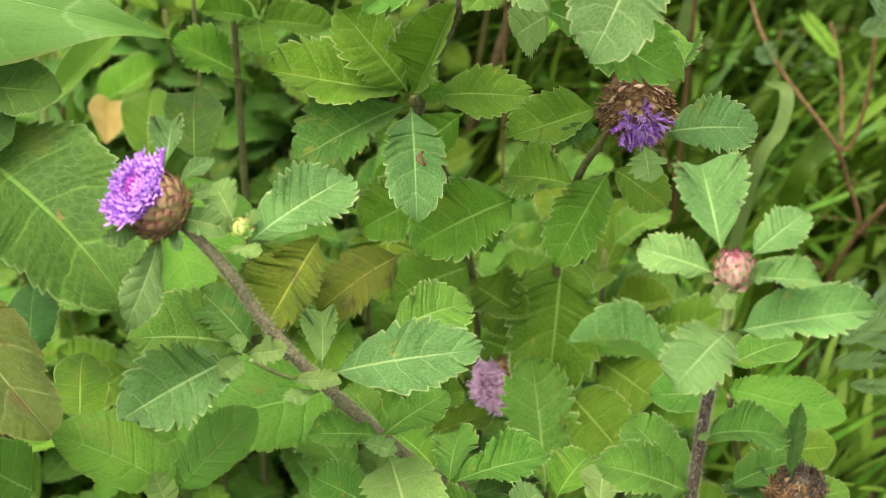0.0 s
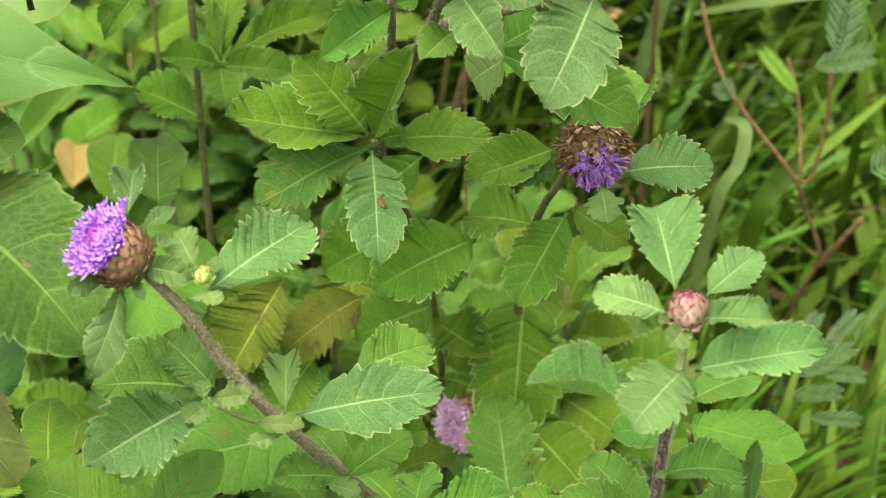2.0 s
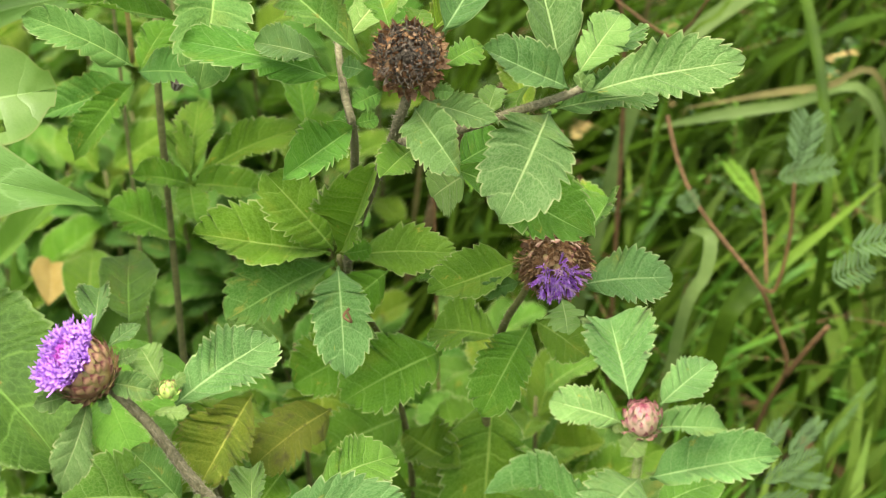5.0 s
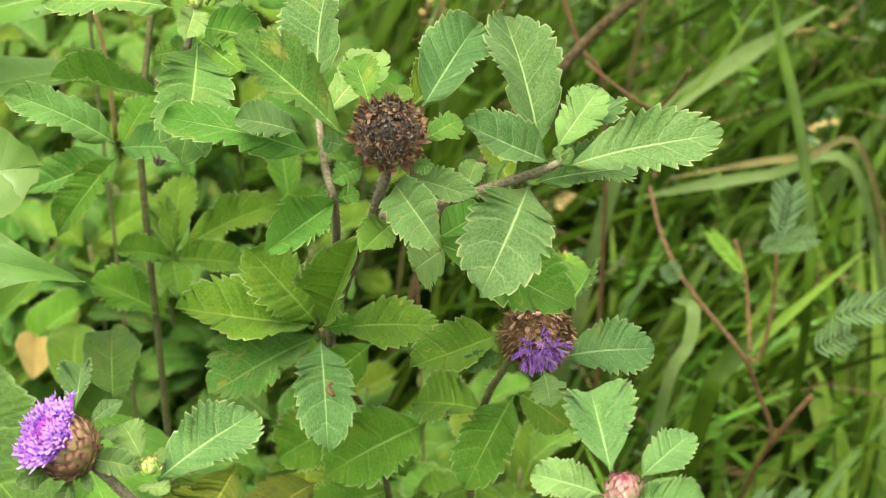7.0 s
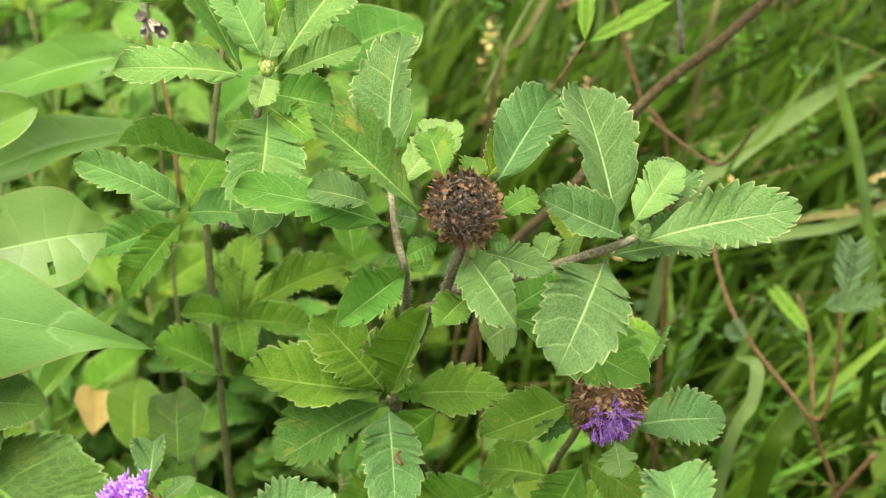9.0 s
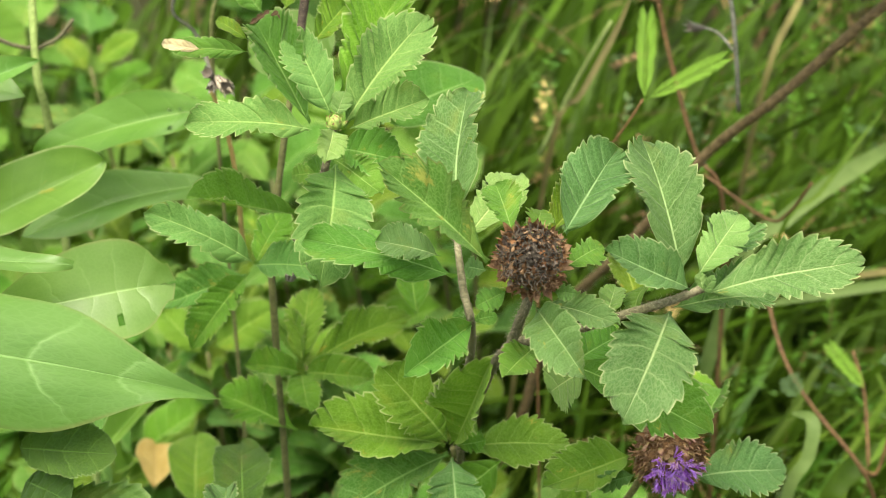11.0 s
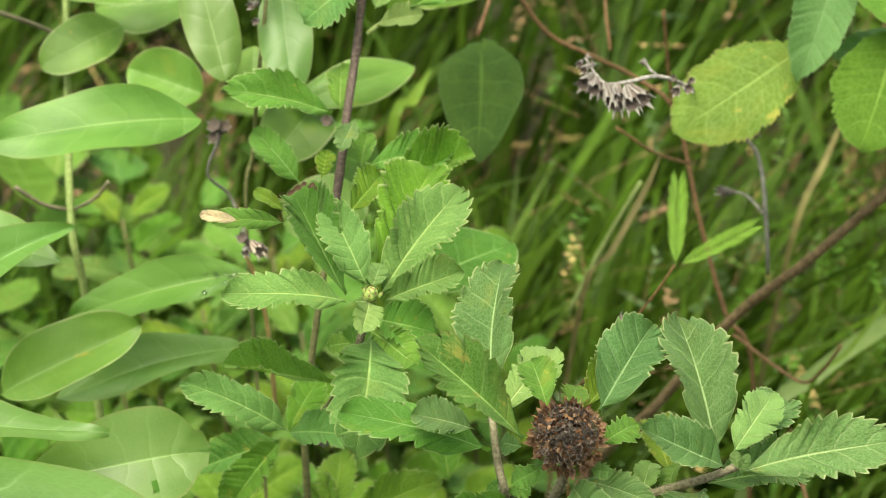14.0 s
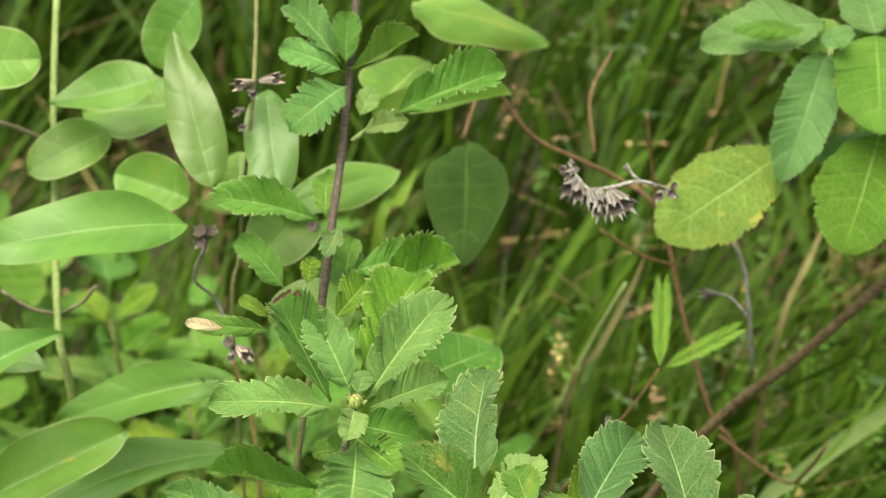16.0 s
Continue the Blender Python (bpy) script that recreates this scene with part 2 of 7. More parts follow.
VEIN = (0.25, 0.38, 0.12)
MAT = {
    "g": leaf_material("leaf_green", (0.042, 0.121, 0.012), (0.079, 0.189, 0.023), VEIN, spots=0.22),
    "h": leaf_material("leaf_light_green", (0.052, 0.135, 0.008), (0.089, 0.198, 0.015), (0.26, 0.39, 0.10), spots=0.30),
    "s": leaf_material("leaf_silver_green", (0.039, 0.102, 0.022), (0.069, 0.154, 0.039), (0.299, 0.405, 0.176), fuzz=0.04, spots=0.12, gloss=0.24),
    "p": leaf_material("leaf_pale_young", (0.094, 0.180, 0.040), (0.140, 0.239, 0.066), (0.342, 0.427, 0.171), fuzz=0.06, edge_amount=0.2, pairs=5.0),
    "d": leaf_material("leaf_dark", (0.024, 0.074, 0.014), (0.046, 0.112, 0.023), (0.13, 0.23, 0.07)),
    "y": leaf_material("leaf_yellowing", (0.049, 0.112, 0.006), (0.089, 0.161, 0.011), (0.26, 0.36, 0.08), spots=0.40, spot_colour=(0.28, 0.23, 0.03)),
    "t": leaf_material("leaf_spotted", (0.036, 0.098, 0.014), (0.066, 0.148, 0.026), VEIN, spots=0.6, spot_colour=(0.26, 0.25, 0.06), edge=(0.16, 0.09, 0.05), edge_amount=0.6),
    # Darkened green: the shade these low broad leaves stand in is put into it.
    "b": leaf_material("leaf_broad", (0.018, 0.049, 0.005), (0.034, 0.076, 0.008), (0.13, 0.25, 0.05), pairs=5.0, net_amount=0.16, net_scale=24.0, relief=0.0008, side_amount=0.32, rib_width=0.045, spots=0.2, spot_colour=(0.16, 0.10, 0.03), edge=(0.22, 0.30, 0.13), edge_amount=0.5, rib_amount=0.5, gloss=0.2),
    "l": leaf_material("leaf_smooth", (0.081, 0.165, 0.031), (0.114, 0.208, 0.049), (0.22, 0.35, 0.12), pairs=6.0, side_amount=0.22, rough=0.42, gloss=0.45, fuzz=0.0, rib_width=0.034, net_amount=0.08, net_scale=38.0, edge=(0.22, 0.16, 0.08), edge_amount=0.4, grain=0.2, relief=0.00025),
    "j": leaf_material("leaf_smooth_veined", (0.081, 0.165, 0.031), (0.114, 0.208, 0.049), (0.22, 0.35, 0.12), pairs=6.0, side_amount=0.45, rough=0.42, gloss=0.45, fuzz=0.0, rib_width=0.034, net_amount=0.12, net_scale=38.0, edge=(0.22, 0.16, 0.08), edge_amount=0.4, grain=0.2, relief=0.0006),
    "m": leaf_material("leaf_smooth_shaded", (0.078, 0.168, 0.027), (0.121, 0.230, 0.045), (0.16, 0.27, 0.08), pairs=6.0, side_amount=0.22, rough=0.45, gloss=0.35, fuzz=0.0, rib_width=0.04, net_amount=0.08, grain=0.25, relief=0.00025, spots=0.2),
    "e": leaf_material("leaf_smooth_deep", (0.057, 0.138, 0.020), (0.092, 0.193, 0.034), (0.17, 0.28, 0.08), pairs=6.0, side_amount=0.22, rough=0.45, gloss=0.35, fuzz=0.0, rib_width=0.04, net_amount=0.08, grain=0.25, relief=0.00025, edge=(0.22, 0.16, 0.08), edge_amount=0.25),
    "r": leaf_material("leaf_ribbed", (0.058, 0.114, 0.009), (0.087, 0.154, 0.016), (0.24, 0.36, 0.10), pairs=6.0, net_amount=0.24, net_scale=22.0, relief=0.0008, side_amount=0.32, rib_width=0.045, spots=0.6, spot_colour=(0.28, 0.27, 0.05), edge=(0.14, 0.08, 0.04), edge_amount=0.6, grain=0.6, rib_amount=0.5, gloss=0.2),
    "k": leaf_material("leaf_broad_dark", (0.042, 0.110, 0.010), (0.070, 0.160, 0.017), (0.16, 0.29, 0.06), pairs=6.0, net_amount=0.18, net_scale=24.0, relief=0.0008, side_amount=0.32, rib_width=0.045, spots=0.35, spot_colour=(0.12, 0.09, 0.03), edge=(0.12, 0.10, 0.04), edge_amount=0.5, grain=0.6, rib_amount=0.5, gloss=0.2),
    "q": leaf_material("leaf_broad_pale", (0.064, 0.148, 0.036), (0.106, 0.210, 0.061), (0.24, 0.37, 0.15), pairs=6.0, net_amount=0.20, net_scale=24.0, relief=0.0008, side_amount=0.32, rib_width=0.045, edge=(0.28, 0.38, 0.20), edge_amount=0.4, rib_amount=0.5, gloss=0.2),
    # Brighter lime for one broad leaf: light passing through it is put into the colour.
    "v": leaf_material("leaf_broad_lit_lime", (0.048, 0.113, 0.005), (0.075, 0.155, 0.010), (0.26, 0.40, 0.08), pairs=6.0, net_amount=0.20, net_scale=24.0, relief=0.0008, side_amount=0.32, rib_width=0.045, edge=(0.20, 0.30, 0.08), edge_amount=0.4, rib_amount=0.5, gloss=0.15),
    "f": leaf_material("leaf_broad_browning", (0.030, 0.050, 0.007), (0.052, 0.078, 0.012), (0.22, 0.26, 0.10), pairs=5.0, net_amount=0.10, net_scale=20.0, relief=0.0012, rib_width=0.05, spots=0.8, spot_colour=(0.07, 0.035, 0.012), edge=(0.16, 0.16, 0.06), edge_amount=0.5, gloss=0.15),
    # Near-black green: the dimness of the hanging heart leaf's shade is put into its colour.
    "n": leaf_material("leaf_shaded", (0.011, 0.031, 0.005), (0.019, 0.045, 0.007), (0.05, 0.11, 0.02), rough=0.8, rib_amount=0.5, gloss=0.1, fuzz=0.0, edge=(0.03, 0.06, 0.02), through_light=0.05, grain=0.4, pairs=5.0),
    "c": leaf_material("leaf_cool_green", (0.031, 0.085, 0.017), (0.056, 0.128, 0.032), (0.261, 0.378, 0.162), fuzz=0.03, spots=0.12, gloss=0.22),
    "a": leaf_material("leaf_pale_silver", (0.062, 0.148, 0.036), (0.110, 0.222, 0.060), (0.33, 0.45, 0.19), fuzz=0.04, spots=0.10, gloss=0.26),
    "u": leaf_material("leaf_fresh_green", (0.051, 0.136, 0.025), (0.089, 0.203, 0.046), (0.31, 0.45, 0.15), fuzz=0.03, spots=0.10, gloss=0.22),
    "z": leaf_material("leaf_rotting", (0.050, 0.082, 0.007), (0.088, 0.108, 0.010), (0.26, 0.28, 0.06), spots=0.75, spot_colour=(0.045, 0.026, 0.016), edge=(0.10, 0.06, 0.03)),
    "o": leaf_material("leaf_orange", (0.36, 0.27, 0.07), (0.50, 0.39, 0.14), (0.36, 0.28, 0.12), through_colour=(0.42, 0.33, 0.09)),
    "x": leaf_material("leaf_burnt", (0.035, 0.020, 0.012), (0.090, 0.052, 0.028), (0.16, 0.10, 0.05), through_light=0.05),
    "w": leaf_material("leaf_withered", (0.42, 0.36, 0.20), (0.62, 0.54, 0.34), (0.36, 0.28, 0.14), through_colour=(0.44, 0.38, 0.18)),
}
M_STEM = plain_material("stem_bark", (0.078, 0.074, 0.038), (0.195, 0.182, 0.110), 900.0)
M_STEM_DARK = plain_material("stem_purple_brown", (0.028, 0.021, 0.016), (0.085, 0.064, 0.048), 900.0)
M_STEM_GREEN = plain_material("stem_green", (0.110, 0.160, 0.040), (0.190, 0.250, 0.080), 700.0)
M_STEM_WARM = plain_material("stem_brown_olive", (0.072, 0.078, 0.028), (0.135, 0.140, 0.052), 500.0)
M_STEM_FAR = plain_material("stem_olive", (0.062, 0.066, 0.020), (0.115, 0.118, 0.040), 500.0)
M_TWIG = plain_material("twig_red", (0.066, 0.036, 0.013), (0.145, 0.084, 0.034), 500.0)
M_TWIG_DARK = plain_material("twig_brown", (0.048, 0.034, 0.014), (0.130, 0.094, 0.044), 400.0, bump=0.8)
M_HAIR = plain_material("plant_hair", (0.30, 0.27, 0.20), (0.46, 0.42, 0.33), 300.0, through_light=0.4)
M_PURPLE = plain_material("floret_purple", (0.270, 0.050, 0.500), (0.450, 0.150, 0.740), 700.0, rough=0.5, fuzz=0.2, through_light=0.25)
M_MAGENTA = plain_material("floret_magenta", (0.360, 0.040, 0.400), (0.540, 0.130, 0.600), 700.0, rough=0.5, through_light=0.2)
M_LILAC = plain_material("floret_lilac", (0.540, 0.340, 0.540), (0.690, 0.490, 0.660), 500.0, through_light=0.3)
M_TIP = plain_material("floret_tip", (0.420, 0.180, 0.720), (0.600, 0.350, 0.840), 700.0, through_light=0.3)
M_BRACT = bract_material("bract_brown_green", (0.22, 0.19, 0.07), (0.28, 0.17, 0.10), (0.085, 0.020, 0.024), (0.22, 0.10, 0.085))
M_BRACT_BUD = bract_material("bract_pink", (0.24, 0.20, 0.12), (0.28, 0.13, 0.13), (0.13, 0.020, 0.040), (0.42, 0.29, 0.25))
M_BRACT_GREEN = bract_material("bract_green", (0.16, 0.25, 0.06), (0.25, 0.34, 0.09), (0.16, 0.05, 0.04), (0.38, 0.46, 0.12))
M_BRACT_PALE = bract_material("bract_pale", (0.28, 0.21, 0.13), (0.40, 0.30, 0.22), (0.22, 0.11, 0.08), (0.30, 0.21, 0.15))
M_DRY = plain_material("dry_brown", (0.085, 0.040, 0.016), (0.260, 0.150, 0.066), 500.0, rough=0.8, spread=0.5)
M_DRY_GREY = plain_material("dry_grey_brown", (0.060, 0.048, 0.040), (0.150, 0.122, 0.098), 600.0, rough=0.85)
M_DRY_LIGHT = plain_material("dry_tan", (0.130, 0.074, 0.036), (0.330, 0.215, 0.120), 500.0, rough=0.8, spread=0.5)
M_DRY_RED = plain_material("dry_red_brown", (0.090, 0.038, 0.014), (0.210, 0.100, 0.036), 500.0, rough=0.7, spread=0.5)
M_DRY_DARK = plain_material("dry_grey_black", (0.016, 0.013, 0.010), (0.085, 0.072, 0.052), 600.0, rough=0.9, spread=0.5)
M_GREY = plain_material("dry_grey", (0.100, 0.098, 0.086), (0.310, 0.300, 0.268), 700.0, rough=0.8)
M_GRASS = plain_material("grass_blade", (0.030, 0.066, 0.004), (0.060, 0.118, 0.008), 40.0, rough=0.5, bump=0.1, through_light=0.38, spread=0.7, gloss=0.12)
# Darker grass copy for the rows behind; their self-shade is put into the colour.
M_GRASS_SHADED = plain_material("grass_shaded", (0.022, 0.050, 0.004), (0.042, 0.086, 0.007), 40.0, rough=0.5, bump=0.1, through_light=0.3, spread=0.8, gloss=0.1)
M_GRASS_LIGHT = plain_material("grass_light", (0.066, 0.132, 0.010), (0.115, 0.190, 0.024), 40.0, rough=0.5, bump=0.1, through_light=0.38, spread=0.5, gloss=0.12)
M_GRASS_PALE = plain_material("grass_pale", (0.082, 0.136, 0.034), (0.128, 0.190, 0.058), 40.0, rough=0.5, bump=0.1, through_light=0.35, spread=0.3, gloss=0.15)
M_STRAW_DULL = plain_material("straw_dull", (0.056, 0.052, 0.014), (0.098, 0.090, 0.028), 60.0, rough=0.8, spread=0.3)
M_STRAW_GREY = plain_material("straw_grey", (0.30, 0.25, 0.19), (0.55, 0.48, 0.38), 500.0, rough=0.8)
M_STRAW = plain_material("straw", (0.220, 0.160, 0.050), (0.420, 0.330, 0.130), 60.0, rough=0.7, spread=0.5)
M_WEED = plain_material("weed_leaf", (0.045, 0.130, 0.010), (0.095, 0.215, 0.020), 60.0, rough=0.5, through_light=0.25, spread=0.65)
M_WEED_GREY = plain_material("mimosa_leaflet", (0.042, 0.088, 0.028), (0.084, 0.150, 0.052), 90.0, rough=0.55, through_light=0.25, spread=0.4)
M_WEED_LIGHT = plain_material("mimosa_light", (0.095, 0.205, 0.012), (0.165, 0.310, 0.030), 90.0, rough=0.5, through_light=0.3, spread=0.3)
M_WATER = Nodes("water").set(Base_Color=(1.0, 1.0, 1.0), Roughness=0.02, IOR=1.33, Transmission_Weight=1.0).mat
M_SOIL = plain_material("soil", (0.022, 0.022, 0.009), (0.046, 0.056, 0.018), 30.0, rough=0.95, bump=0.8, spread=0.3)


# ---------------------------------------------------------------- builders
def mesh_of(name, verts, faces, mats, uv=None, slots=None, smooth=True):
    me = bpy.data.meshes.new(name)
    me.from_pydata(verts, [], faces)
    for m in mats:
        me.materials.append(m)
    if uv is not None:
        layer = me.uv_layers.new(name="UVMap")
        loop_vert = np.empty(len(me.loops), dtype=np.int32)
        me.loops.foreach_get("vertex_index", loop_vert)
        layer.data.foreach_set("uv", np.asarray(uv, dtype=np.float32)[loop_vert].ravel())
    if slots is not None:
        me.polygons.foreach_set("material_index", slots)
    me.polygons.foreach_set("use_smooth", [smooth] * len(me.polygons))
    me.update()
    return me


def part(name, mesh, parent, m=None, label="", kind=""):
    """One mesh object under a thing or part; m is its pose in the world."""
    ob = new(name, mesh)
    ob.parent = parent
    base = Matrix.Translation(parent.location) if parent.parent is None else parent.parent.matrix_basis @ parent.matrix_basis
    ob.matrix_basis = base.inverted() @ (m if m is not None else base)
    return tagged(ob, label, kind=kind)


def thing(name, at, label, category, group=""):
    ob = new(name)
    ob.location = at
    ob.matrix_basis = Matrix.Translation(at)
    ob.empty_display_size = 0.01
    return tagged(ob, label, category, group)


def width_obovate(x, rise=1.0, round_off=0.52):
    peak = rise / (rise + round_off)
    top = peak ** rise * (1 - peak) ** round_off
    y = max(0.0, x - 0.06) / 0.94
    return 0.065 * (1 - x) + 0.98 * y ** rise * (1 - y) ** round_off / top


def width_lance(x):
    return (x ** 0.55) * ((1 - x) ** 0.95) / 0.452 + 0.012


def width_ovate(x):
    return (x ** 0.62) * ((1 - x) ** 0.58) / 0.436 + 0.015


def width_heart(x):
    return (x ** 0.28) * ((1 - x) ** 0.80) / 0.494 + 0.01


def width_taper(x):
    f = min(1.0, max(0.0, (x - 0.6) / 0.35))
    return 2 * math.sqrt(max(0.0, x * (1 - x))) * (1 - 0.8 * f * f * (3 - 2 * f)) + 0.006


def width_spoon(x):
    return width_obovate(x, 0.95, 0.50)


LEAF_KINDS = {
    # outline, teeth a side, tooth depth, fold, curl, wave, veins, how far the veins sweep forward
    "serrate": (width_obovate, 15, 0.064, 0.48, 0.13, 0.060, 7.0, 0.15),
    "broad": (width_ovate, 24, 0.022, 0.16, 0.10, 0.040, 5.0, 0.17),
    "lance": (width_lance, 0, 0.0, 0.32, 0.12, 0.030, 5.0, 0.14),
    "taper": (width_taper, 0, 0.0, 0.10, 0.06, 0.02, 5.0, 0.14),
    "ellipse": (width_ovate, 0, 0.0, 0.26, 0.14, 0.035, 5.0, 0.15),
    "heart": (width_heart, 0, 0.0, 0.10, 0.12, 0.025, 5.0, 0.16),
    "spoon": (width_spoon, 7, 0.09, 0.30, 0.16, 0.05, 5.0, 0.08),
}
COLUMNS = (-1.0, -0.9, -0.72, -0.45, -0.2, -0.05, 0.05, 0.2, 0.45, 0.72, 0.9, 1.0)
leaf_cache = {}


def leaf_mesh(kind, mat, variant):
    """A unit blade: length 1 along y, half width 1 along x, face up z. Its rows follow the side veins from the midrib to the toothed rim."""
    key = (kind, mat, variant)
    if key in leaf_cache:
        return leaf_cache[key]
    outline, teeth, depth, fold, curl, wave, veins, sweep = LEAF_KINDS[kind]
    rng = random.Random(variant * 17 + len(kind) * 101)
    if kind == "serrate":
        rise, round_off = ((0.80, 0.46), (1.0, 0.45), (0.70, 0.50))[variant % 3]
        outline = functools.partial(width_obovate, rise=rise, round_off=round_off)
    fold *= rng.uniform(0.35, 1.3)
    curl *= rng.uniform(0.2, 1.7)
    side_curl = rng.uniform(-0.05, 0.10)
    wp = [rng.uniform(0, 6.28) for _ in range(4)]
    # the smooth rim by its length, in a blade about a third as wide as long
    fine = [k / 400 for k in range(401)]
    half = [outline(min(u, 0.9995)) for u in fine]
    run = [0.0]
    for k in range(400):
        run.append(run[-1] + math.hypot(1 / 400, 0.33 * (half[k + 1] - half[k])))
    if teeth:
        pitch = [rng.uniform(0.55, 1.45) for _ in range(teeth)]
        at, rows = 0.0, [(0.0, 0.0, 0)]
        for k in range(teeth):
            for p in (0.06, 0.40, 0.74, 0.94):
                rows.append(((at + p * pitch[k]) / sum(pitch), p, k))
            at += pitch[k]
        rows.append((1.0, 0.9, teeth - 1))
    else:
        rows = [(k / 30, 0.0, 0) for k in range(31)]
    sizes = [[rng.uniform(0.3, 1.6) for _ in range(max(1, teeth))] for _ in (0, 1)]
    verts, uv, faces = [], [], []
    for q, p, k in rows:
        n = min(int(np.searchsorted(run, q * run[-1])), 400)
        y_rim, h = fine[n], half[n]
        if q == 1.0:
            y_rim, h = 1.0, 0.0
        slope = (half[min(n + 2, 400)] - half[max(n - 2, 0)]) / ((min(n + 2, 400) - max(n - 2, 0)) / 400) * 0.33
        norm = math.hypot(1.0, slope)
        root = q - sweep * math.sin(math.pi * min(1.0, q)) ** 0.9
        toothed = min(1.0, max(0.0, (y_rim - 0.27) / 0.14)) if kind in ("serrate", "spoon") else 1.0
        for c in COLUMNS:
            a, sgn = abs(c), 1 if c > 0 else -1
            side = 0 if c > 0 else 1
            lobe = 1 + 0.04 * math.sin(y_rim * 11 + wp[1 + side]) + 0.03 * math.sin(y_rim * 29 + wp[3 - side]) if teeth else 1.0
            cut = depth * sizes[side][k] * (1 - p) ** 1.5 * toothed * min(1.0, (1 - q) / 0.30 + 0.12) if teeth and q > 0.0 else 0.0
            lead = 0.1 * cut if p < 0.1 else 0.0
            xr = max(0.015, h * lobe - cut / norm / 0.33) if q < 1.0 else 0.0
            yr = min(1.0, y_rim + cut * slope / norm - lead)
            x = sgn * xr * a
            y = root + (yr - root) * a ** 1.2
            z = fold * a * h * 0.55 - side_curl * a * a * h - curl * y * y
            z += 0.0045 * math.cos(6.283 * (q * veins - 0.5)) * a * (1.25 - a)
            z += wave * a * a * math.sin(y * 9 + wp[side]) + 0.02 * math.sin(y * 5 + wp[2])
            x += 0.05 * math.sin(y * 3.0 + wp[3]) * y
            if kind == "heart":
                y -= 0.16 * a * (1 - q) ** 7
            verts.append((x, y, z))
            uv.append(((c + 1) / 2, q))
    n = len(COLUMNS)
    for i in range(len(rows) - 1):
        for j in range(n - 1):
            v = i * n + j
            faces.append((v, v + 1, v + n + 1, v + n))
    me = mesh_of(f"{kind}_blade", verts, faces, [MAT[mat]], uv)
    leaf_cache[key] = me
    return me


leaf_count = 0


def leaf(plant, kind, mat, base, tip, half, normal, label="", hole=False):
    """One leaf of a plant, from where it leaves the stem to its tip, half as wide as given, its upper face along normal."""
    global leaf_count
    leaf_count += 1
    b, t = Vector(base), Vector(tip)
    y = t - b
    length = y.length
    y.normalize()
    z = Vector(normal)
    z = (z - y * z.dot(y)).normalized()
    x = y.cross(z)
    m = Matrix(((x.x * half, y.x * length, z.x * length, b.x), (x.y * half, y.y * length, z.y * length, b.y), (x.z * half, y.z * length, z.z * length, b.z), (0, 0, 0, 1)))
    mesh = leaf_mesh(kind, mat, leaf_count % 9)
    if hole:
        mesh = mesh.copy()
        bm = bmesh.new()
        bm.from_mesh(mesh)
        bm.faces.ensure_lookup_table()
        bmesh.ops.delete(bm, geom=[bm.faces[q] for q in (112,)], context="FACES")
        bm.to_mesh(mesh)
        bm.free()
    return part("leaf", mesh, plant, m, label)


def droplets(blade, count, low_end, high_end, seed=8):
    """Rain drops that lie on a leaf."""
    rng = random.Random(seed)
    world_pose = Matrix.Translation(blade.parent.location) @ blade.matrix_basis
    spots = [v.co for v in blade.data.vertices if low_end < v.co.y < high_end and abs(v.co.x) < 0.7]
    drop = bmesh.new()
    bmesh.ops.create_icosphere(drop, subdivisions=2, radius=1.0)
    bmesh.ops.scale(drop, vec=(1, 1, 0.55), verts=drop.verts)
    me = bpy.data.meshes.new("water_drop")
    drop.to_mesh(me)
    drop.free()
    me.materials.append(M_WATER)
    me.polygons.foreach_set("use_smooth", [True] * len(me.polygons))
    up = (world_pose.to_3x3() @ Vector((0, 0, 1))).normalized()
    for spot in rng.sample(spots, count):
        r = rng.uniform(0.0004, 0.0013)
        ob = new("water_drop", me)
        ob.matrix_basis = Matrix.Translation(world_pose @ spot + up * r * 0.25) @ up.to_track_quat("Z", "Y").to_matrix().to_4x4() @ Matrix.Diagonal((r * rng.uniform(0.8, 1.4), r, r, 1))
        tagged(ob, "clear rain drop on a smooth leaf", "water drop", "rain drops")


def spline(points, per=6):
    """Points along a smooth line through the given ones."""
    pts = [Vector(p) for p in points]
    pts = [pts[0] * 2 - pts[1]] + pts + [pts[-1] * 2 - pts[-2]]
    out = []
    for i in range(1, len(pts) - 2):
        a, b, c, d = pts[i - 1:i + 3]
        for k in range(per):
            t = k / per
            out.append(0.5 * (2 * b + (c - a) * t + (2 * a - 5 * b + 4 * c - d) * t * t + (3 * b - a - 3 * c + d) * t ** 3))
    out.append(pts[-2])
    return out


def tube_data(points, radii, sides=8, knobs=0.0, seed=0):
    rng = random.Random(seed)
    verts, faces = [], []
    n = len(points)
    for i, p in enumerate(points):
        d = (points[min(i + 1, n - 1)] - points[max(i - 1, 0)]).normalized()
        side = d.cross(Vector((0.31, 0.9, 0.2))).normalized()
        up = side.cross(d)
        for k in range(sides):
            a = 6.28318 * k / sides
            r = radii[i] * (1 + rng.uniform(-knobs, knobs))
            verts.append(tuple(p + (side * math.cos(a) + up * math.sin(a)) * r))
    for i in range(n - 1):
        for k in range(sides):
            k2 = (k + 1) % sides
            faces.append((i * sides + k, i * sides + k2, (i + 1) * sides + k2, (i + 1) * sides + k))
    c = len(verts)
    verts += [tuple(points[0]), tuple(points[-1])]
    for k in range(sides):
        k2 = (k + 1) % sides
        faces.append((c, k2, k))
        faces.append((c + 1, (n - 1) * sides + k, (n - 1) * sides + k2))
    return verts, faces


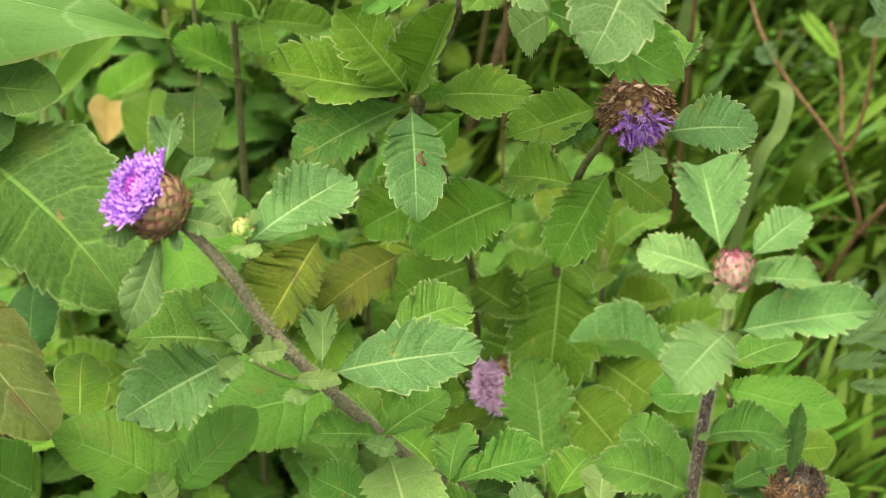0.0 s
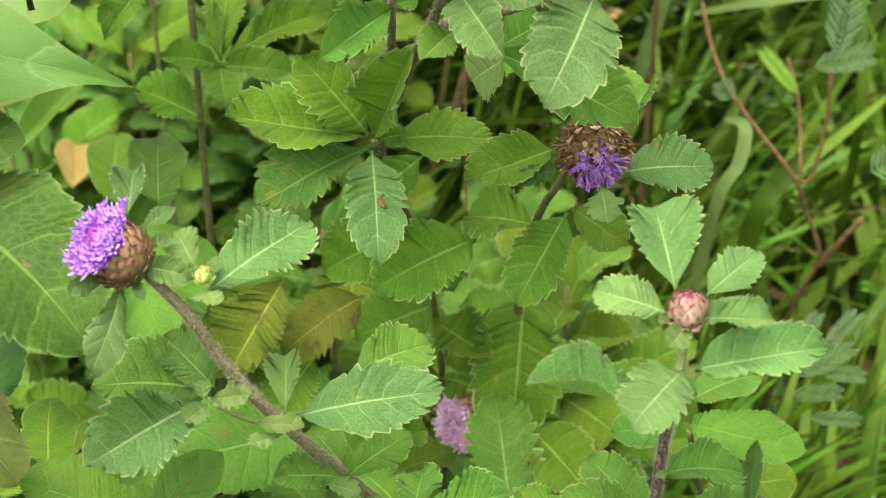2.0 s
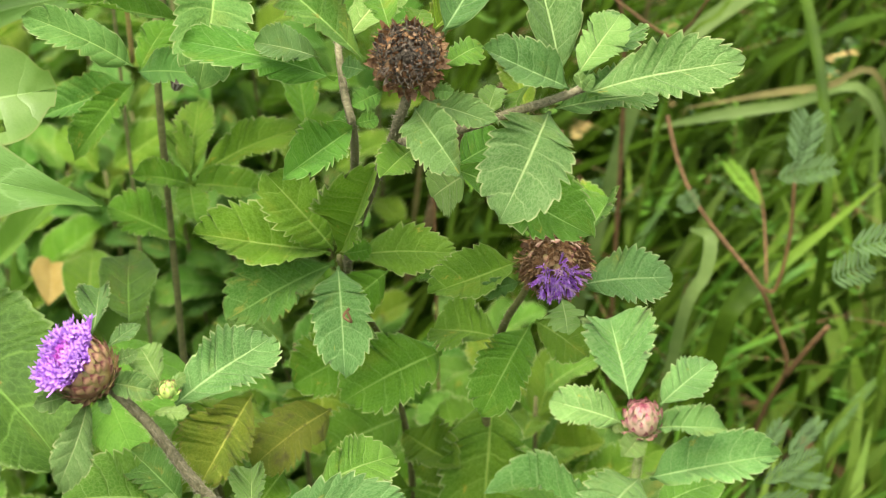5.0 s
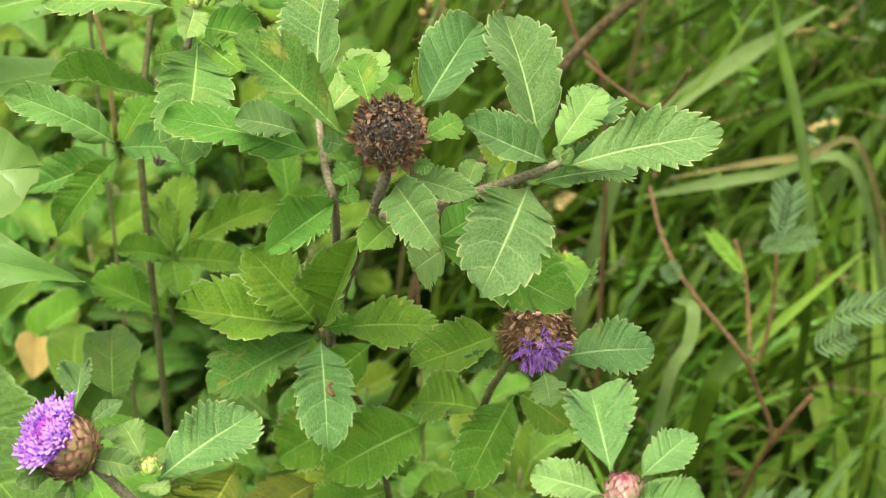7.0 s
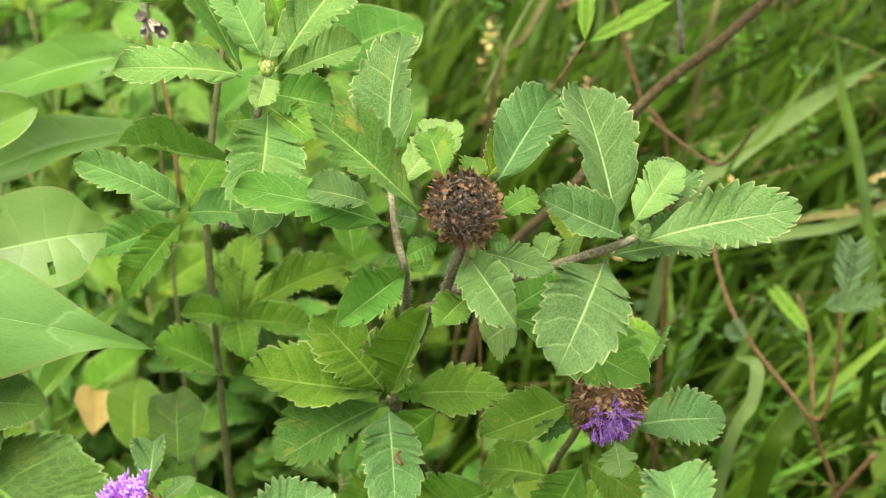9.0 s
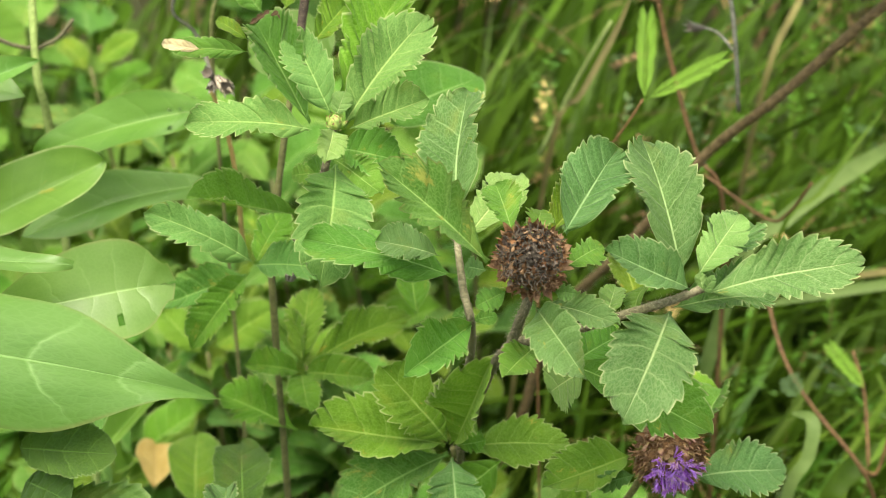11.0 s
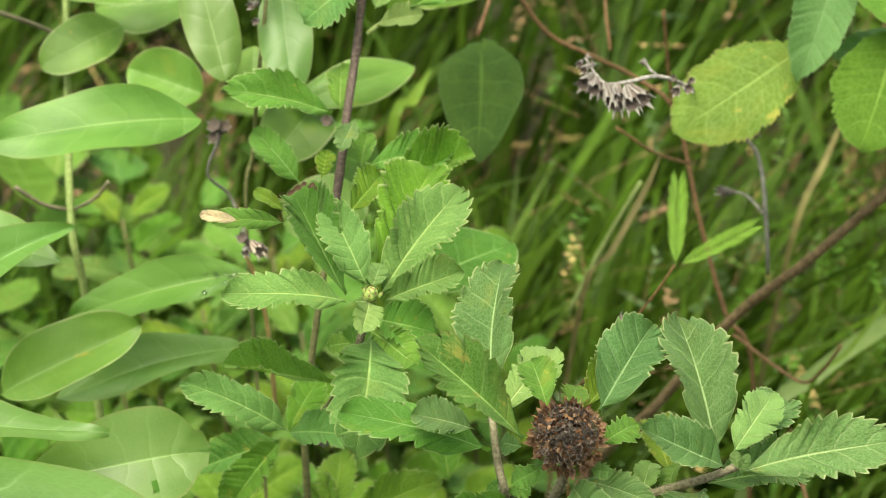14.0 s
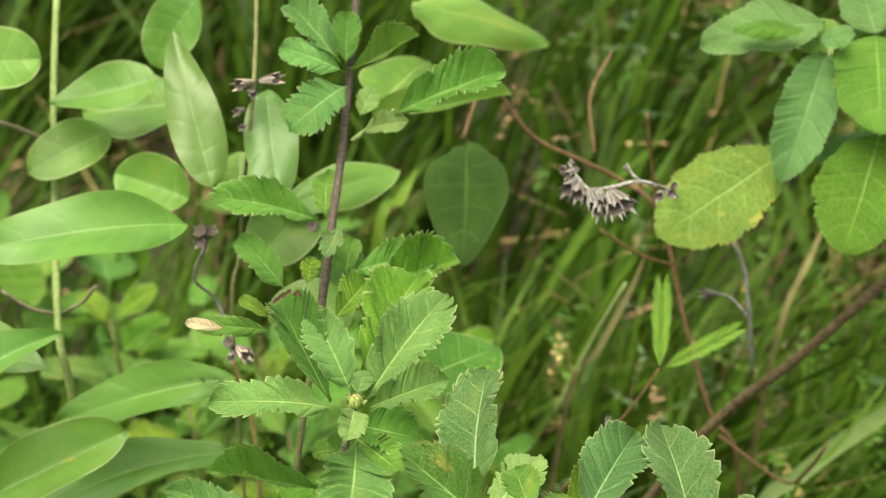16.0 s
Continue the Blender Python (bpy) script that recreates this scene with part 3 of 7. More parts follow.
def stem(plant, points, r0, r1, mat, hairs=0, name="stem", hair_length=0.0016):
    """A tapering stem along the points, r0 thick at the first; fine pale hairs stand off it."""
    line = spline(points)
    n = len(line)
    radii = [(r0 + (r1 - r0) * i / (n - 1)) * (1 + 0.05 * math.sin(i * 2.1)) for i in range(n)]
    o = plant.location if plant.parent is None else (plant.parent.matrix_basis @ plant.matrix_basis).translation
    v, f = tube_data([p - o for p in line], radii, 10, 0.05, n)
    ob = part(name, mesh_of(name, v, f, [mat]), plant)
    if hairs:
        rng = random.Random(int(r0 * 1e6) + n)
        hv, hf = [], []
        for _ in range(hairs * 2):
            i = min(int(rng.random() ** 1.2 * (n - 1)), n - 2)
            t = rng.random()
            p = line[i].lerp(line[i + 1], t) - o
            d = (line[i + 1] - line[i]).normalized()
            out = Vector((rng.gauss(0, 1), rng.gauss(0, 1), rng.gauss(0, 1)))
            out = (out - d * out.dot(d)).normalized()
            side = d.cross(out) * 0.00005
            a = p + out * radii[i] * 0.95
            b = a + (out + d * rng.uniform(-0.5, 0.5)).normalized() * hair_length * rng.uniform(0.5, 1.2)
            k = len(hv)
            hv += [tuple(a - side), tuple(a + side), tuple(b)]
            hf.append((k, k + 1, k + 2))
        part("stem_hair", mesh_of("stem_hair", hv, hf, [M_HAIR]), ob, None, "fine pale hairs", "stuff")
    return ob


def frame_on(at, axis, size):
    z = Vector(axis).normalized()
    x = z.orthogonal().normalized()
    y = z.cross(x)
    return Matrix(((x.x * size, y.x * size, z.x * size, at[0]), (x.y * size, y.y * size, z.y * size, at[1]), (x.z * size, y.z * size, z.z * size, at[2]), (0, 0, 0, 1)))


piece_cache = {}


def bract_mesh(mat, variant, ragged=0.0):
    key = ("bract", mat.name, variant)
    if key in piece_cache:
        return piece_cache[key]
    rng = random.Random(variant + 5)
    verts, faces = [], []
    rows = ((0.0, 0.55), (0.3, 1.0), (0.62, 0.85), (0.86, 0.38), (1.08, 0.03))
    for k, (y, w) in enumerate(rows):
        lift = 0.10 * math.sin(y * 2.6) + ragged * y * y * rng.uniform(0.3, 1.2)
        for c in (-1, 0, 1):
            verts.append((c * w * 0.5 * (1 + ragged * rng.uniform(-0.5, 0.3)), y + ragged * rng.uniform(-0.05, 0.15), lift + (0.09 * w if c == 0 else 0) + ragged * rng.uniform(-0.08, 0.12)))
    for k in range(len(rows) - 1):
        for j in range(2):
            q = k * 3 + j
            faces.append((q, q + 1, q + 4, q + 3))
    me = mesh_of("bract", verts, faces, [mat])
    piece_cache[key] = me
    return me


def floret_mesh(mat, tip_mat, variant):
    """A slender tube that opens in five spreading lobes, along z, 1 long."""
    key = ("floret", mat.name, variant)
    if key in piece_cache:
        return piece_cache[key]
    rng = random.Random(variant + 90)
    verts, faces, slots = [], [], []
    bend = (rng.uniform(-0.12, 0.12), rng.uniform(-0.12, 0.12))
    for z, r in ((0.0, 0.040), (0.5, 0.052), (0.74, 0.082)):
        for k in range(5):
            a = 6.28318 * k / 5
            verts.append((r * math.cos(a) + bend[0] * z * z, r * math.sin(a) + bend[1] * z * z, z))
    for i in range(2):
        for k in range(5):
            k2 = (k + 1) % 5
            faces.append((i * 5 + k, i * 5 + k2, i * 5 + 5 + k2, i * 5 + 5 + k))
            slots.append(0)
    for k in range(5):
        k2 = (k + 1) % 5
        a = 6.28318 * (k + 0.5) / 5
        sp = rng.uniform(0.10, 0.19)
        z1 = rng.uniform(0.86, 1.0)
        q = len(verts)
        mx, my = bend[0] * z1, bend[1] * z1
        ca, sa = math.cos(a), math.sin(a)
        for w, d, z in ((0.036, 0.075, 0.84), (0.030, 0.5 * (0.08 + sp), 0.5 * (0.84 + z1)), (0.012, sp, z1)):
            verts += [(d * ca - w * sa + mx, d * sa + w * ca + my, z), (d * ca + w * sa + mx, d * sa - w * ca + my, z)]
        faces += [(10 + k, 10 + k2, q), (10 + k2, q + 1, q), (q, q + 1, q + 3, q + 2), (q + 2, q + 3, q + 5, q + 4)]
        slots += [0, 0, 1, 1]
    me = mesh_of("floret", verts, faces, [mat, tip_mat], None, slots, False)
    piece_cache[key] = me
    return me


def shred_mesh(mat, variant):
    """A withered strip: narrow, twisted and hooked, along z, 1 long."""
    key = ("shred", mat.name, variant)
    if key in piece_cache:
        return piece_cache[key]
    rng = random.Random(variant + 300)
    verts, faces = [], []
    x = y = 0.0
    tw = rng.uniform(0, 6)
    for k in range(6):
        z = k / 5
        x += rng.uniform(-0.16, 0.16)
        y += rng.uniform(-0.16, 0.16)
        tw += rng.uniform(-1.0, 1.0)
        w = 0.10 * (1 - 0.75 * z) * rng.uniform(0.6, 1.3)
        verts += [(x - w * math.cos(tw), y - w * math.sin(tw), z), (x + w * math.cos(tw), y + w * math.sin(tw), z + rng.uniform(-0.05, 0.05))]
        if k:
            q = 2 * k - 2
            faces.append((q, q + 1, q + 3, q + 2))
    me = mesh_of("shred", verts, faces, [mat], None, None, False)
    piece_cache[key] = me
    return me


def globe_mesh(name, radius, height, mat, tip=0.75, seed=1):
    """A rounded, slightly lumpy cup or globe on its base at the origin."""
    rng = random.Random(seed)
    verts, faces = [], []
    rows, sides = 9, 14
    for i in range(rows):
        a = math.pi * (0.06 + (tip + 0.19) * i / (rows - 1)) if tip < 0.8 else math.pi * (0.04 + 0.93 * i / (rows - 1))
        for k in range(sides):
            b = 6.28318 * k / sides
            r = radius * math.sin(a) * (1 + rng.uniform(-0.03, 0.03))
            verts.append((r * math.cos(b), r * math.sin(b), height * (1 - math.cos(a)) / 2))
    for i in range(rows - 1):
        for k in range(sides):
            k2 = (k + 1) % sides
            faces.append((i * sides + k, i * sides + k2, (i + 1) * sides + k2, (i + 1) * sides + k))
    faces.append(tuple(reversed(range(sides))))
    faces.append(tuple(range((rows - 1) * sides, rows * sides)))
    return mesh_of(name, verts, faces, [mat])


def bracts_on(head, m, radius, height, mats, count, low, high, size, open_by=0.2, ragged=0.0, seed=0, name="bract", slim=1.0, loose=1.0):
    """Overlapping scales in a spiral up the outside of a head."""
    rng = random.Random(seed)
    for i in range(count):
        f = i / (count - 1)
        a = math.pi * (low + (high - low) * f ** 0.85)
        b = i * 2.39996 + rng.uniform(-0.28, 0.28) * loose
        a = a + rng.uniform(-0.06, 0.06) * loose
        r, z = radius * math.sin(a), height * (1 - math.cos(a)) / 2
        out = Vector((math.cos(b), math.sin(b), 0))
        along = Vector((math.cos(a) * radius * math.cos(b), math.cos(a) * radius * math.sin(b), height / 2 * math.sin(a))).normalized()
        nor = (out * (height / 2) * math.sin(a) + Vector((0, 0, -1)) * radius * math.cos(a)).normalized()
        along = (along + nor * (open_by + rng.uniform(-0.5, 1.0) * ragged)).normalized()
        side = along.cross(nor).normalized()
        nor = side.cross(along)
        s = size * rng.uniform(0.7, 1.2)
        p = Vector((r * math.cos(b), r * math.sin(b), z)) + nor * 0.01 * radius
        side = side * slim
        loc = Matrix(((side.x * s, along.x * s, nor.x * s, p.x), (side.y * s, along.y * s, nor.y * s, p.y), (side.z * s, along.z * s, nor.z * s, p.z), (0, 0, 0, 1)))
        part(name, bract_mesh(mats[rng.randrange(len(mats))], rng.randrange(4), ragged), head, m @ loc)


def spray_on(head, m, meshes, count, centre_z, spread, length, seed, name, tilt=0.15, hole=0.0, start=0.25, ball=False):
    """Florets or shreds that stand out of a head in a dome."""
    rng = random.Random(seed)
    for i in range(count):
        f = (i + 0.5) / count
        a = spread * math.sqrt(hole + (1 - hole) * f) + rng.uniform(-0.06, 0.06)
        b = i * 2.39996 + rng.uniform(-0.2, 0.2)
        d = Vector((math.sin(a) * math.cos(b), math.sin(a) * math.sin(b), math.cos(a))).normalized()
        p = d * start + Vector((0, 0, centre_z)) if ball else Vector((d.x * start, d.y * start, centre_z))
        d = (d + Vector((rng.gauss(0, tilt), rng.gauss(0, tilt), rng.gauss(0, tilt * 0.5)))).normalized()
        s = length * rng.uniform(0.82, 1.12)
        part(name, meshes[rng.randrange(len(meshes))], head, m @ (Matrix.Translation(p) @ d.to_track_quat("Z", "Y").to_matrix().to_4x4() @ Matrix.Diagonal((s, s, s, 1))))


def bloom(plant, at, axis, r, seed=1, pale=False):
    """An open button flower: scaly cup and a ragged brush of thin tubular florets, unopened at its heart."""
    m = frame_on(at, axis, r)
    a, b = (M_LILAC, M_LILAC) if pale else (M_PURPLE, M_MAGENTA)
    head = part("flower_head", globe_mesh("cup", 0.84, 1.55, M_BRACT, 0.55), plant, m, "pale lilac button flower" if pale else "purple button flower with scaly brown cup")
    bracts_on(head, m, 0.86, 1.55, [M_BRACT], 110, 0.06, 0.66, 0.40, 0.10, 0.05, seed, slim=0.72, loose=0.5)
    tips = [floret_mesh(a, M_LILAC if pale else M_TIP, k) for k in range(7)]
    spray_on(head, m, tips, 130, 0.95, 0.58, 1.04, seed, "floret", 0.13, 0.45, 0.95)
    spray_on(head, m, tips, 120, 0.95, 0.42, 1.0, seed + 7, "floret", 0.12, 0.40, 1.05)
    spray_on(head, m, [floret_mesh(b, b, 10 + k) for k in range(3)], 100, 0.92, 0.34, 0.84, seed + 3, "floret", 0.07, 0.0, 0.95)


def bud(plant, at, axis, r, seed=2, green=False):
    m = frame_on(at, axis, r)
    main = M_BRACT_GREEN if green else M_BRACT_BUD
    head = part("flower_bud", globe_mesh("bud_core", 0.80, 1.62, main, 0.9), plant, m, "tiny green bud" if green else "closed pinkish bud of tight scales")
    bracts_on(head, m, 0.92, 1.75, [main], 24 if green else 62, 0.08, 0.92, 0.7 if green else 0.60, 0.12, 0.0, seed, slim=0.60, loose=0.3)


def dead_head(plant, at, axis, r, seed=4):
    """A closed ball of curled dry scales, with a dark crust of old florets on its crown."""
    m = frame_on(at, axis, r)
    head = part("dead_head", globe_mesh("dry_core", 0.70, 1.52, M_DRY_RED, 0.9), plant, m, "withered brown seed head with curled scales")
    bracts_on(head, m, 0.80, 1.62, [M_DRY_RED, M_DRY_LIGHT, M_DRY], 150, 0.08, 0.80, 0.36, -0.06, 0.10, seed, slim=0.52)
    bracts_on(head, m, 0.80, 1.66, [M_DRY, M_DRY_DARK, M_DRY_LIGHT], 90, 0.40, 0.80, 0.26, 0.0, 0.16, seed + 5, slim=0.42)
    bracts_on(head, m, 0.82, 1.70, [M_DRY_DARK, M_DRY_DARK, M_DRY_GREY], 110, 0.64, 0.99, 0.20, 0.30, 0.7, seed + 7, slim=0.7)
    spray_on(head, m, [shred_mesh(M_DRY, k) for k in range(4)] + [shred_mesh(M_DRY_LIGHT, k) for k in range(4)] + [shred_mesh(M_DRY_GREY, 3)], 170, 0.82, 2.3, 0.28, seed + 1, "dry_floret", 3.0, 0.15, 0.80, True)
    spray_on(head, m, [shred_mesh(M_DRY_DARK, k) for k in range(6)] + [shred_mesh(M_DRY_GREY, 2)], 260, 0.84, 0.95, 0.26, seed + 2, "dry_floret", 2.2, 0.0, 0.90, True)


def faded(plant, at, axis, r, seed=6):
    m = frame_on(at, axis, r)
    head = part("faded_head", globe_mesh("faded_core", 0.80, 1.6, M_DRY, 0.9), plant, m, "fading flower head, brown scales and purple florets")
    bracts_on(head, m, 0.84, 1.6, [M_BRACT_PALE], 60, 0.08, 0.50, 0.40, 0.20, 0.12, seed, slim=0.85, loose=0.4)
    bracts_on(head, m, 0.84, 1.6, [M_DRY_LIGHT, M_BRACT, M_DRY_LIGHT, M_DRY], 60, 0.46, 0.82, 0.34, 0.34, 0.5, seed + 5, slim=0.6)
    spray_on(head, m, [shred_mesh(M_DRY, k) for k in range(4)] + [shred_mesh(M_DRY_LIGHT, k) for k in range(6)] + [shred_mesh(M_STRAW, 2)], 420, 0.80, 1.85, 0.40, seed + 1, "dry_floret", 0.7, 0.20, 0.80, True)
    spray_on(head, m, [floret_mesh(M_PURPLE, M_LILAC, k) for k in range(3)] + [floret_mesh(M_TIP, M_TIP, 23), floret_mesh(M_TIP, M_LILAC, 21), floret_mesh(M_TIP, M_TIP, 22), floret_mesh(M_LILAC, M_LILAC, 24)], 105, 0.80, 0.72, 0.50, seed + 2, "floret", 0.6, 0.0, 0.72, True)


def pinnate_mesh(mat, pairs, seed):
    """A feathered leaf: a thin rib along y, 1 long, with paired narrow leaflets, half width 1."""
    rng = random.Random(seed)
    verts, faces = [], []

    def strip(p, d, ln, wd, up):
        side = d.cross(up).normalized()
        k = len(verts)
        for f, w in ((0, 0.3), (0.35, 1.0), (0.8, 0.8), (1.0, 0.15)):
            c = p + d * ln * f
            verts.extend((tuple(c - side * wd * w), tuple(c + side * wd * w)))
        for i in range(3):
            faces.append((k + 2 * i, k + 2 * i + 1, k + 2 * i + 3, k + 2 * i + 2))

    strip(Vector((0, 0, 0)), Vector((0, 1, 0)), 1.0, 0.03, Vector((0, 0, 1)))
    for i in range(pairs):
        y = 0.06 + 0.90 * i / (pairs - 1)
        reach = math.sin(math.pi * (0.18 + 0.74 * y)) ** 0.6
        for sgn in (-1, 1):
            d = Vector((sgn * 0.86, 0.30, 0.25 + rng.uniform(-0.1, 0.1)))
            strip(Vector((0, y, 0.0)), d, reach * rng.uniform(0.9, 1.1), 0.40 / pairs, Vector((0, 0, 1)))
    return mesh_of("feather_blade", verts, faces, [mat])


def feather(plant, mat, base, tip, half, normal, pairs=14):
    """One feathered leaf of a plant."""
    b, t = Vector(base), Vector(tip)
    y = t - b
    length = y.length
    y.normalize()
    z = Vector(normal)
    z = (z - y * z.dot(y)).normalized()
    x = y.cross(z)
    key = ("feather", mat.name, pairs)
    if key not in piece_cache:
        piece_cache[key] = pinnate_mesh(mat, pairs, pairs)
    m = Matrix(((x.x * half, y.x * length, z.x * half, b.x), (x.y * half, y.y * length, z.y * half, b.y), (x.z * half, y.z * length, z.z * half, b.z), (0, 0, 0, 1)))
    return part("leaf", piece_cache[key], plant, m)


def calyx(plant, base, tip, r, pale=False):
    """A dry ribbed bell with five pointed teeth."""
    key = ("calyx", pale)
    if key not in piece_cache:
        verts, faces = [], []
        rows = ((0.0, 0.25), (0.15, 0.55), (0.55, 0.80), (0.85, 1.0))
        for z, w in rows:
            for k in range(20):
                a = 6.28318 * k / 20
                q = w * (1.0 + (0.10 if k % 2 else -0.06))
                verts.append((q * math.cos(a), q * math.sin(a), z))
        for i in range(3):
            for k in range(20):
                faces.append((i * 20 + k, i * 20 + (k + 1) % 20, i * 20 + 20 + (k + 1) % 20, i * 20 + 20 + k))
        for k in range(0, 20, 4):
            a = 6.28318 * (k + 1) / 20
            q = len(verts)
            verts.append((1.22 * math.cos(a), 1.22 * math.sin(a), 1.16))
            faces += [(60 + k, 60 + k + 1, q), (60 + k + 1, 60 + (k + 2) % 20, q), (60 + k, q, 60 + (k + 2) % 20)]
        slots = [k % 2 for _ in range(3) for k in range(20)] + [0] * 15
        q = len(verts)
        verts.append((0, 0, 0.62))
        for k in range(20):
            faces.append((60 + k, 60 + (k + 1) % 20, q))
            slots.append(1)
        piece_cache[key] = mesh_of("calyx", verts, faces, [M_STRAW_GREY, M_DRY_GREY] if pale else [M_GREY, M_DRY_GREY], None, slots, False)
    b, t = Vector(base), Vector(tip)
    m = frame_on(b, t - b, 1.0) @ Matrix.Diagonal((r, r, (t - b).length * 0.75, 1))
    part("calyx", piece_cache[key], plant, m, "dry grey ribbed calyx with pointed teeth")


# ---------------------------------------------------------------- ground and grass
def ground_sheet():
    bm = bmesh.new()
    xs = [-200, -40, -8, -3] + [-2 + 0.2 * k for k in range(26)] + [4, 8, 40, 200]
    ys = [-200, -40, -8, -2] + [-1 + 0.2 * k for k in range(31)] + [7, 12, 40, 200]
    grid = []
    for y in ys:
        grid.append([bm.verts.new((x, y, 0.02 * noise.noise((x * 2, y * 2, 0)) if max(abs(x), abs(y)) < 8 else 0.0)) for x in xs])
    for j in range(len(ys) - 1):
        for i in range(len(xs) - 1):
            bm.faces.new((grid[j][i], grid[j][i + 1], grid[j + 1][i + 1], grid[j + 1][i]))
    me = bpy.data.meshes.new("ground")
    bm.to_mesh(me)
    bm.free()
    me.materials.append(M_SOIL)
    tagged(new("ground", me), "dark damp soil under grass and weeds", "ground", kind="structure")


ground_sheet()


def blades(name, count, box, length, width, mats, lean, seed, label, top=None, spread=0.5, category="grass"):
    """Grass: tapering, bending strips that grow from the ground."""
    rng = np.random.default_rng(seed)
    verts, faces, slots = [], [], []
    x0, x1, y0, y1 = box
    seg = 5
    clumps = np.column_stack((rng.uniform(x0, x1, max(3, count // 22)), rng.uniform(y0, y1, max(3, count // 22))))
    for i in range(count):
        x, y = clumps[rng.integers(len(clumps))] + rng.normal(0, 0.018, 2)
        ln = rng.uniform(*length)
        wd = rng.uniform(*width) / 2
        az = rng.normal(lean[0], lean[1])
        tilt = abs(rng.normal(spread, 0.25))
        bend = rng.uniform(0.2, 1.4)
        turn = rng.uniform(0, 3.14)
        if top is not None:
            ln = min(ln, max(0.05, top(x, y) / max(0.25, math.cos(tilt))))
        p = np.array((x, y, -0.005))
        slot = int(rng.integers(len(mats)))
        side = np.array((math.cos(turn), math.sin(turn), 0.0))
        base = len(verts)
        for k in range(seg + 1):
            f = k / seg
            w = wd * (1 - f ** 2.2) * (0.55 + 0.9 * f if f < 0.5 else 1.0) + 0.0001
            verts.append(tuple(p - side * w))
            verts.append(tuple(p + side * w))
            a = tilt + bend * f * f
            p = p + ln / seg * np.array((math.sin(a) * math.cos(az), math.sin(a) * math.sin(az), math.cos(a)))
            if p[2] < 0.004:
                p[2] = 0.004
            if k:
                q = base + 2 * k - 2
                faces.append((q, q + 1, q + 3, q + 2))
                slots.append(slot)
    ob = new(name, mesh_of(name, verts, faces, mats, None, slots))
    tagged(ob, label, category, kind="stuff")


def long_blade(points, width, mat, label):
    """One arching grass blade, folded along its midrib, from its tip to its root."""
    line = spline(points, 5)
    verts, faces = [], []
    for i, p in enumerate(line):
        f = i / (len(line) - 1)
        along = (line[min(i + 1, len(line) - 1)] - line[max(i - 1, 0)]).normalized()
        side = along.cross(Vector((0.0, -0.75, 0.66)))
        side = side.normalized() if side.length > 1e-4 else Vector((1, 0, 0))
        face = side.cross(along).normalized()
        w = width * min(1.0, f / 0.25 + 0.06) ** 0.8 * (1 - 0.35 * f)
        verts += [p - side * w + face * w * 0.35, p, p + side * w + face * w * 0.35]
        if i:
            q = 3 * i - 3
            faces += [(q, q + 1, q + 4, q + 3), (q + 1, q + 2, q + 5, q + 4)]
    ob = new("grass_blade", mesh_of("grass_blade", [tuple(v) for v in verts], faces, [mat]))
    return tagged(ob, label, "grass", "single long grass blades")


def low(x, y):
    """How high the undergrowth may stand: low among the flowers, taller behind them."""
    return min(0.42, 0.10 + 0.40 * max(0.0, y - 0.72))


# Lighter blades near, darker behind: the far rows' shade is put into their colour.
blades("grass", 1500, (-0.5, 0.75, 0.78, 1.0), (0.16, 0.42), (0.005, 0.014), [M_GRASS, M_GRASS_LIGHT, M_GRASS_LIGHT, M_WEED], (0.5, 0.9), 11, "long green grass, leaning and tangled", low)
blades("grass", 2400, (-0.5, 0.75, 1.0, 1.3), (0.16, 0.42), (0.005, 0.014), [M_GRASS, M_GRASS, M_GRASS_SHADED, M_GRASS], (0.5, 0.9), 15, "long green grass behind the weeds, some blades coloured as shaded", low)
blades("grass", 4200, (-0.75, 1.05, 1.3, 2.9), (0.25, 0.6), (0.005, 0.013), [M_GRASS_SHADED, M_GRASS_SHADED, M_GRASS_SHADED, M_GRASS], (0.6, 0.8), 14, "long green grass further back, mostly coloured as shaded", low)
blades("grass", 1000, (-0.5, 0.7, 0.35, 0.8), (0.05, 0.16), (0.003, 0.007), [M_GRASS, M_WEED], (0.5, 1.6), 12, "short green grass between the weeds", low)
blades("dry_grass", 750, (-0.6, 0.9, 1.15, 2.5), (0.16, 0.5), (0.0012, 0.003), [M_STRAW, M_TWIG, M_TWIG], (0.3, 1.2), 13, "dry straw-coloured stalks in the grass", low, 0.9)


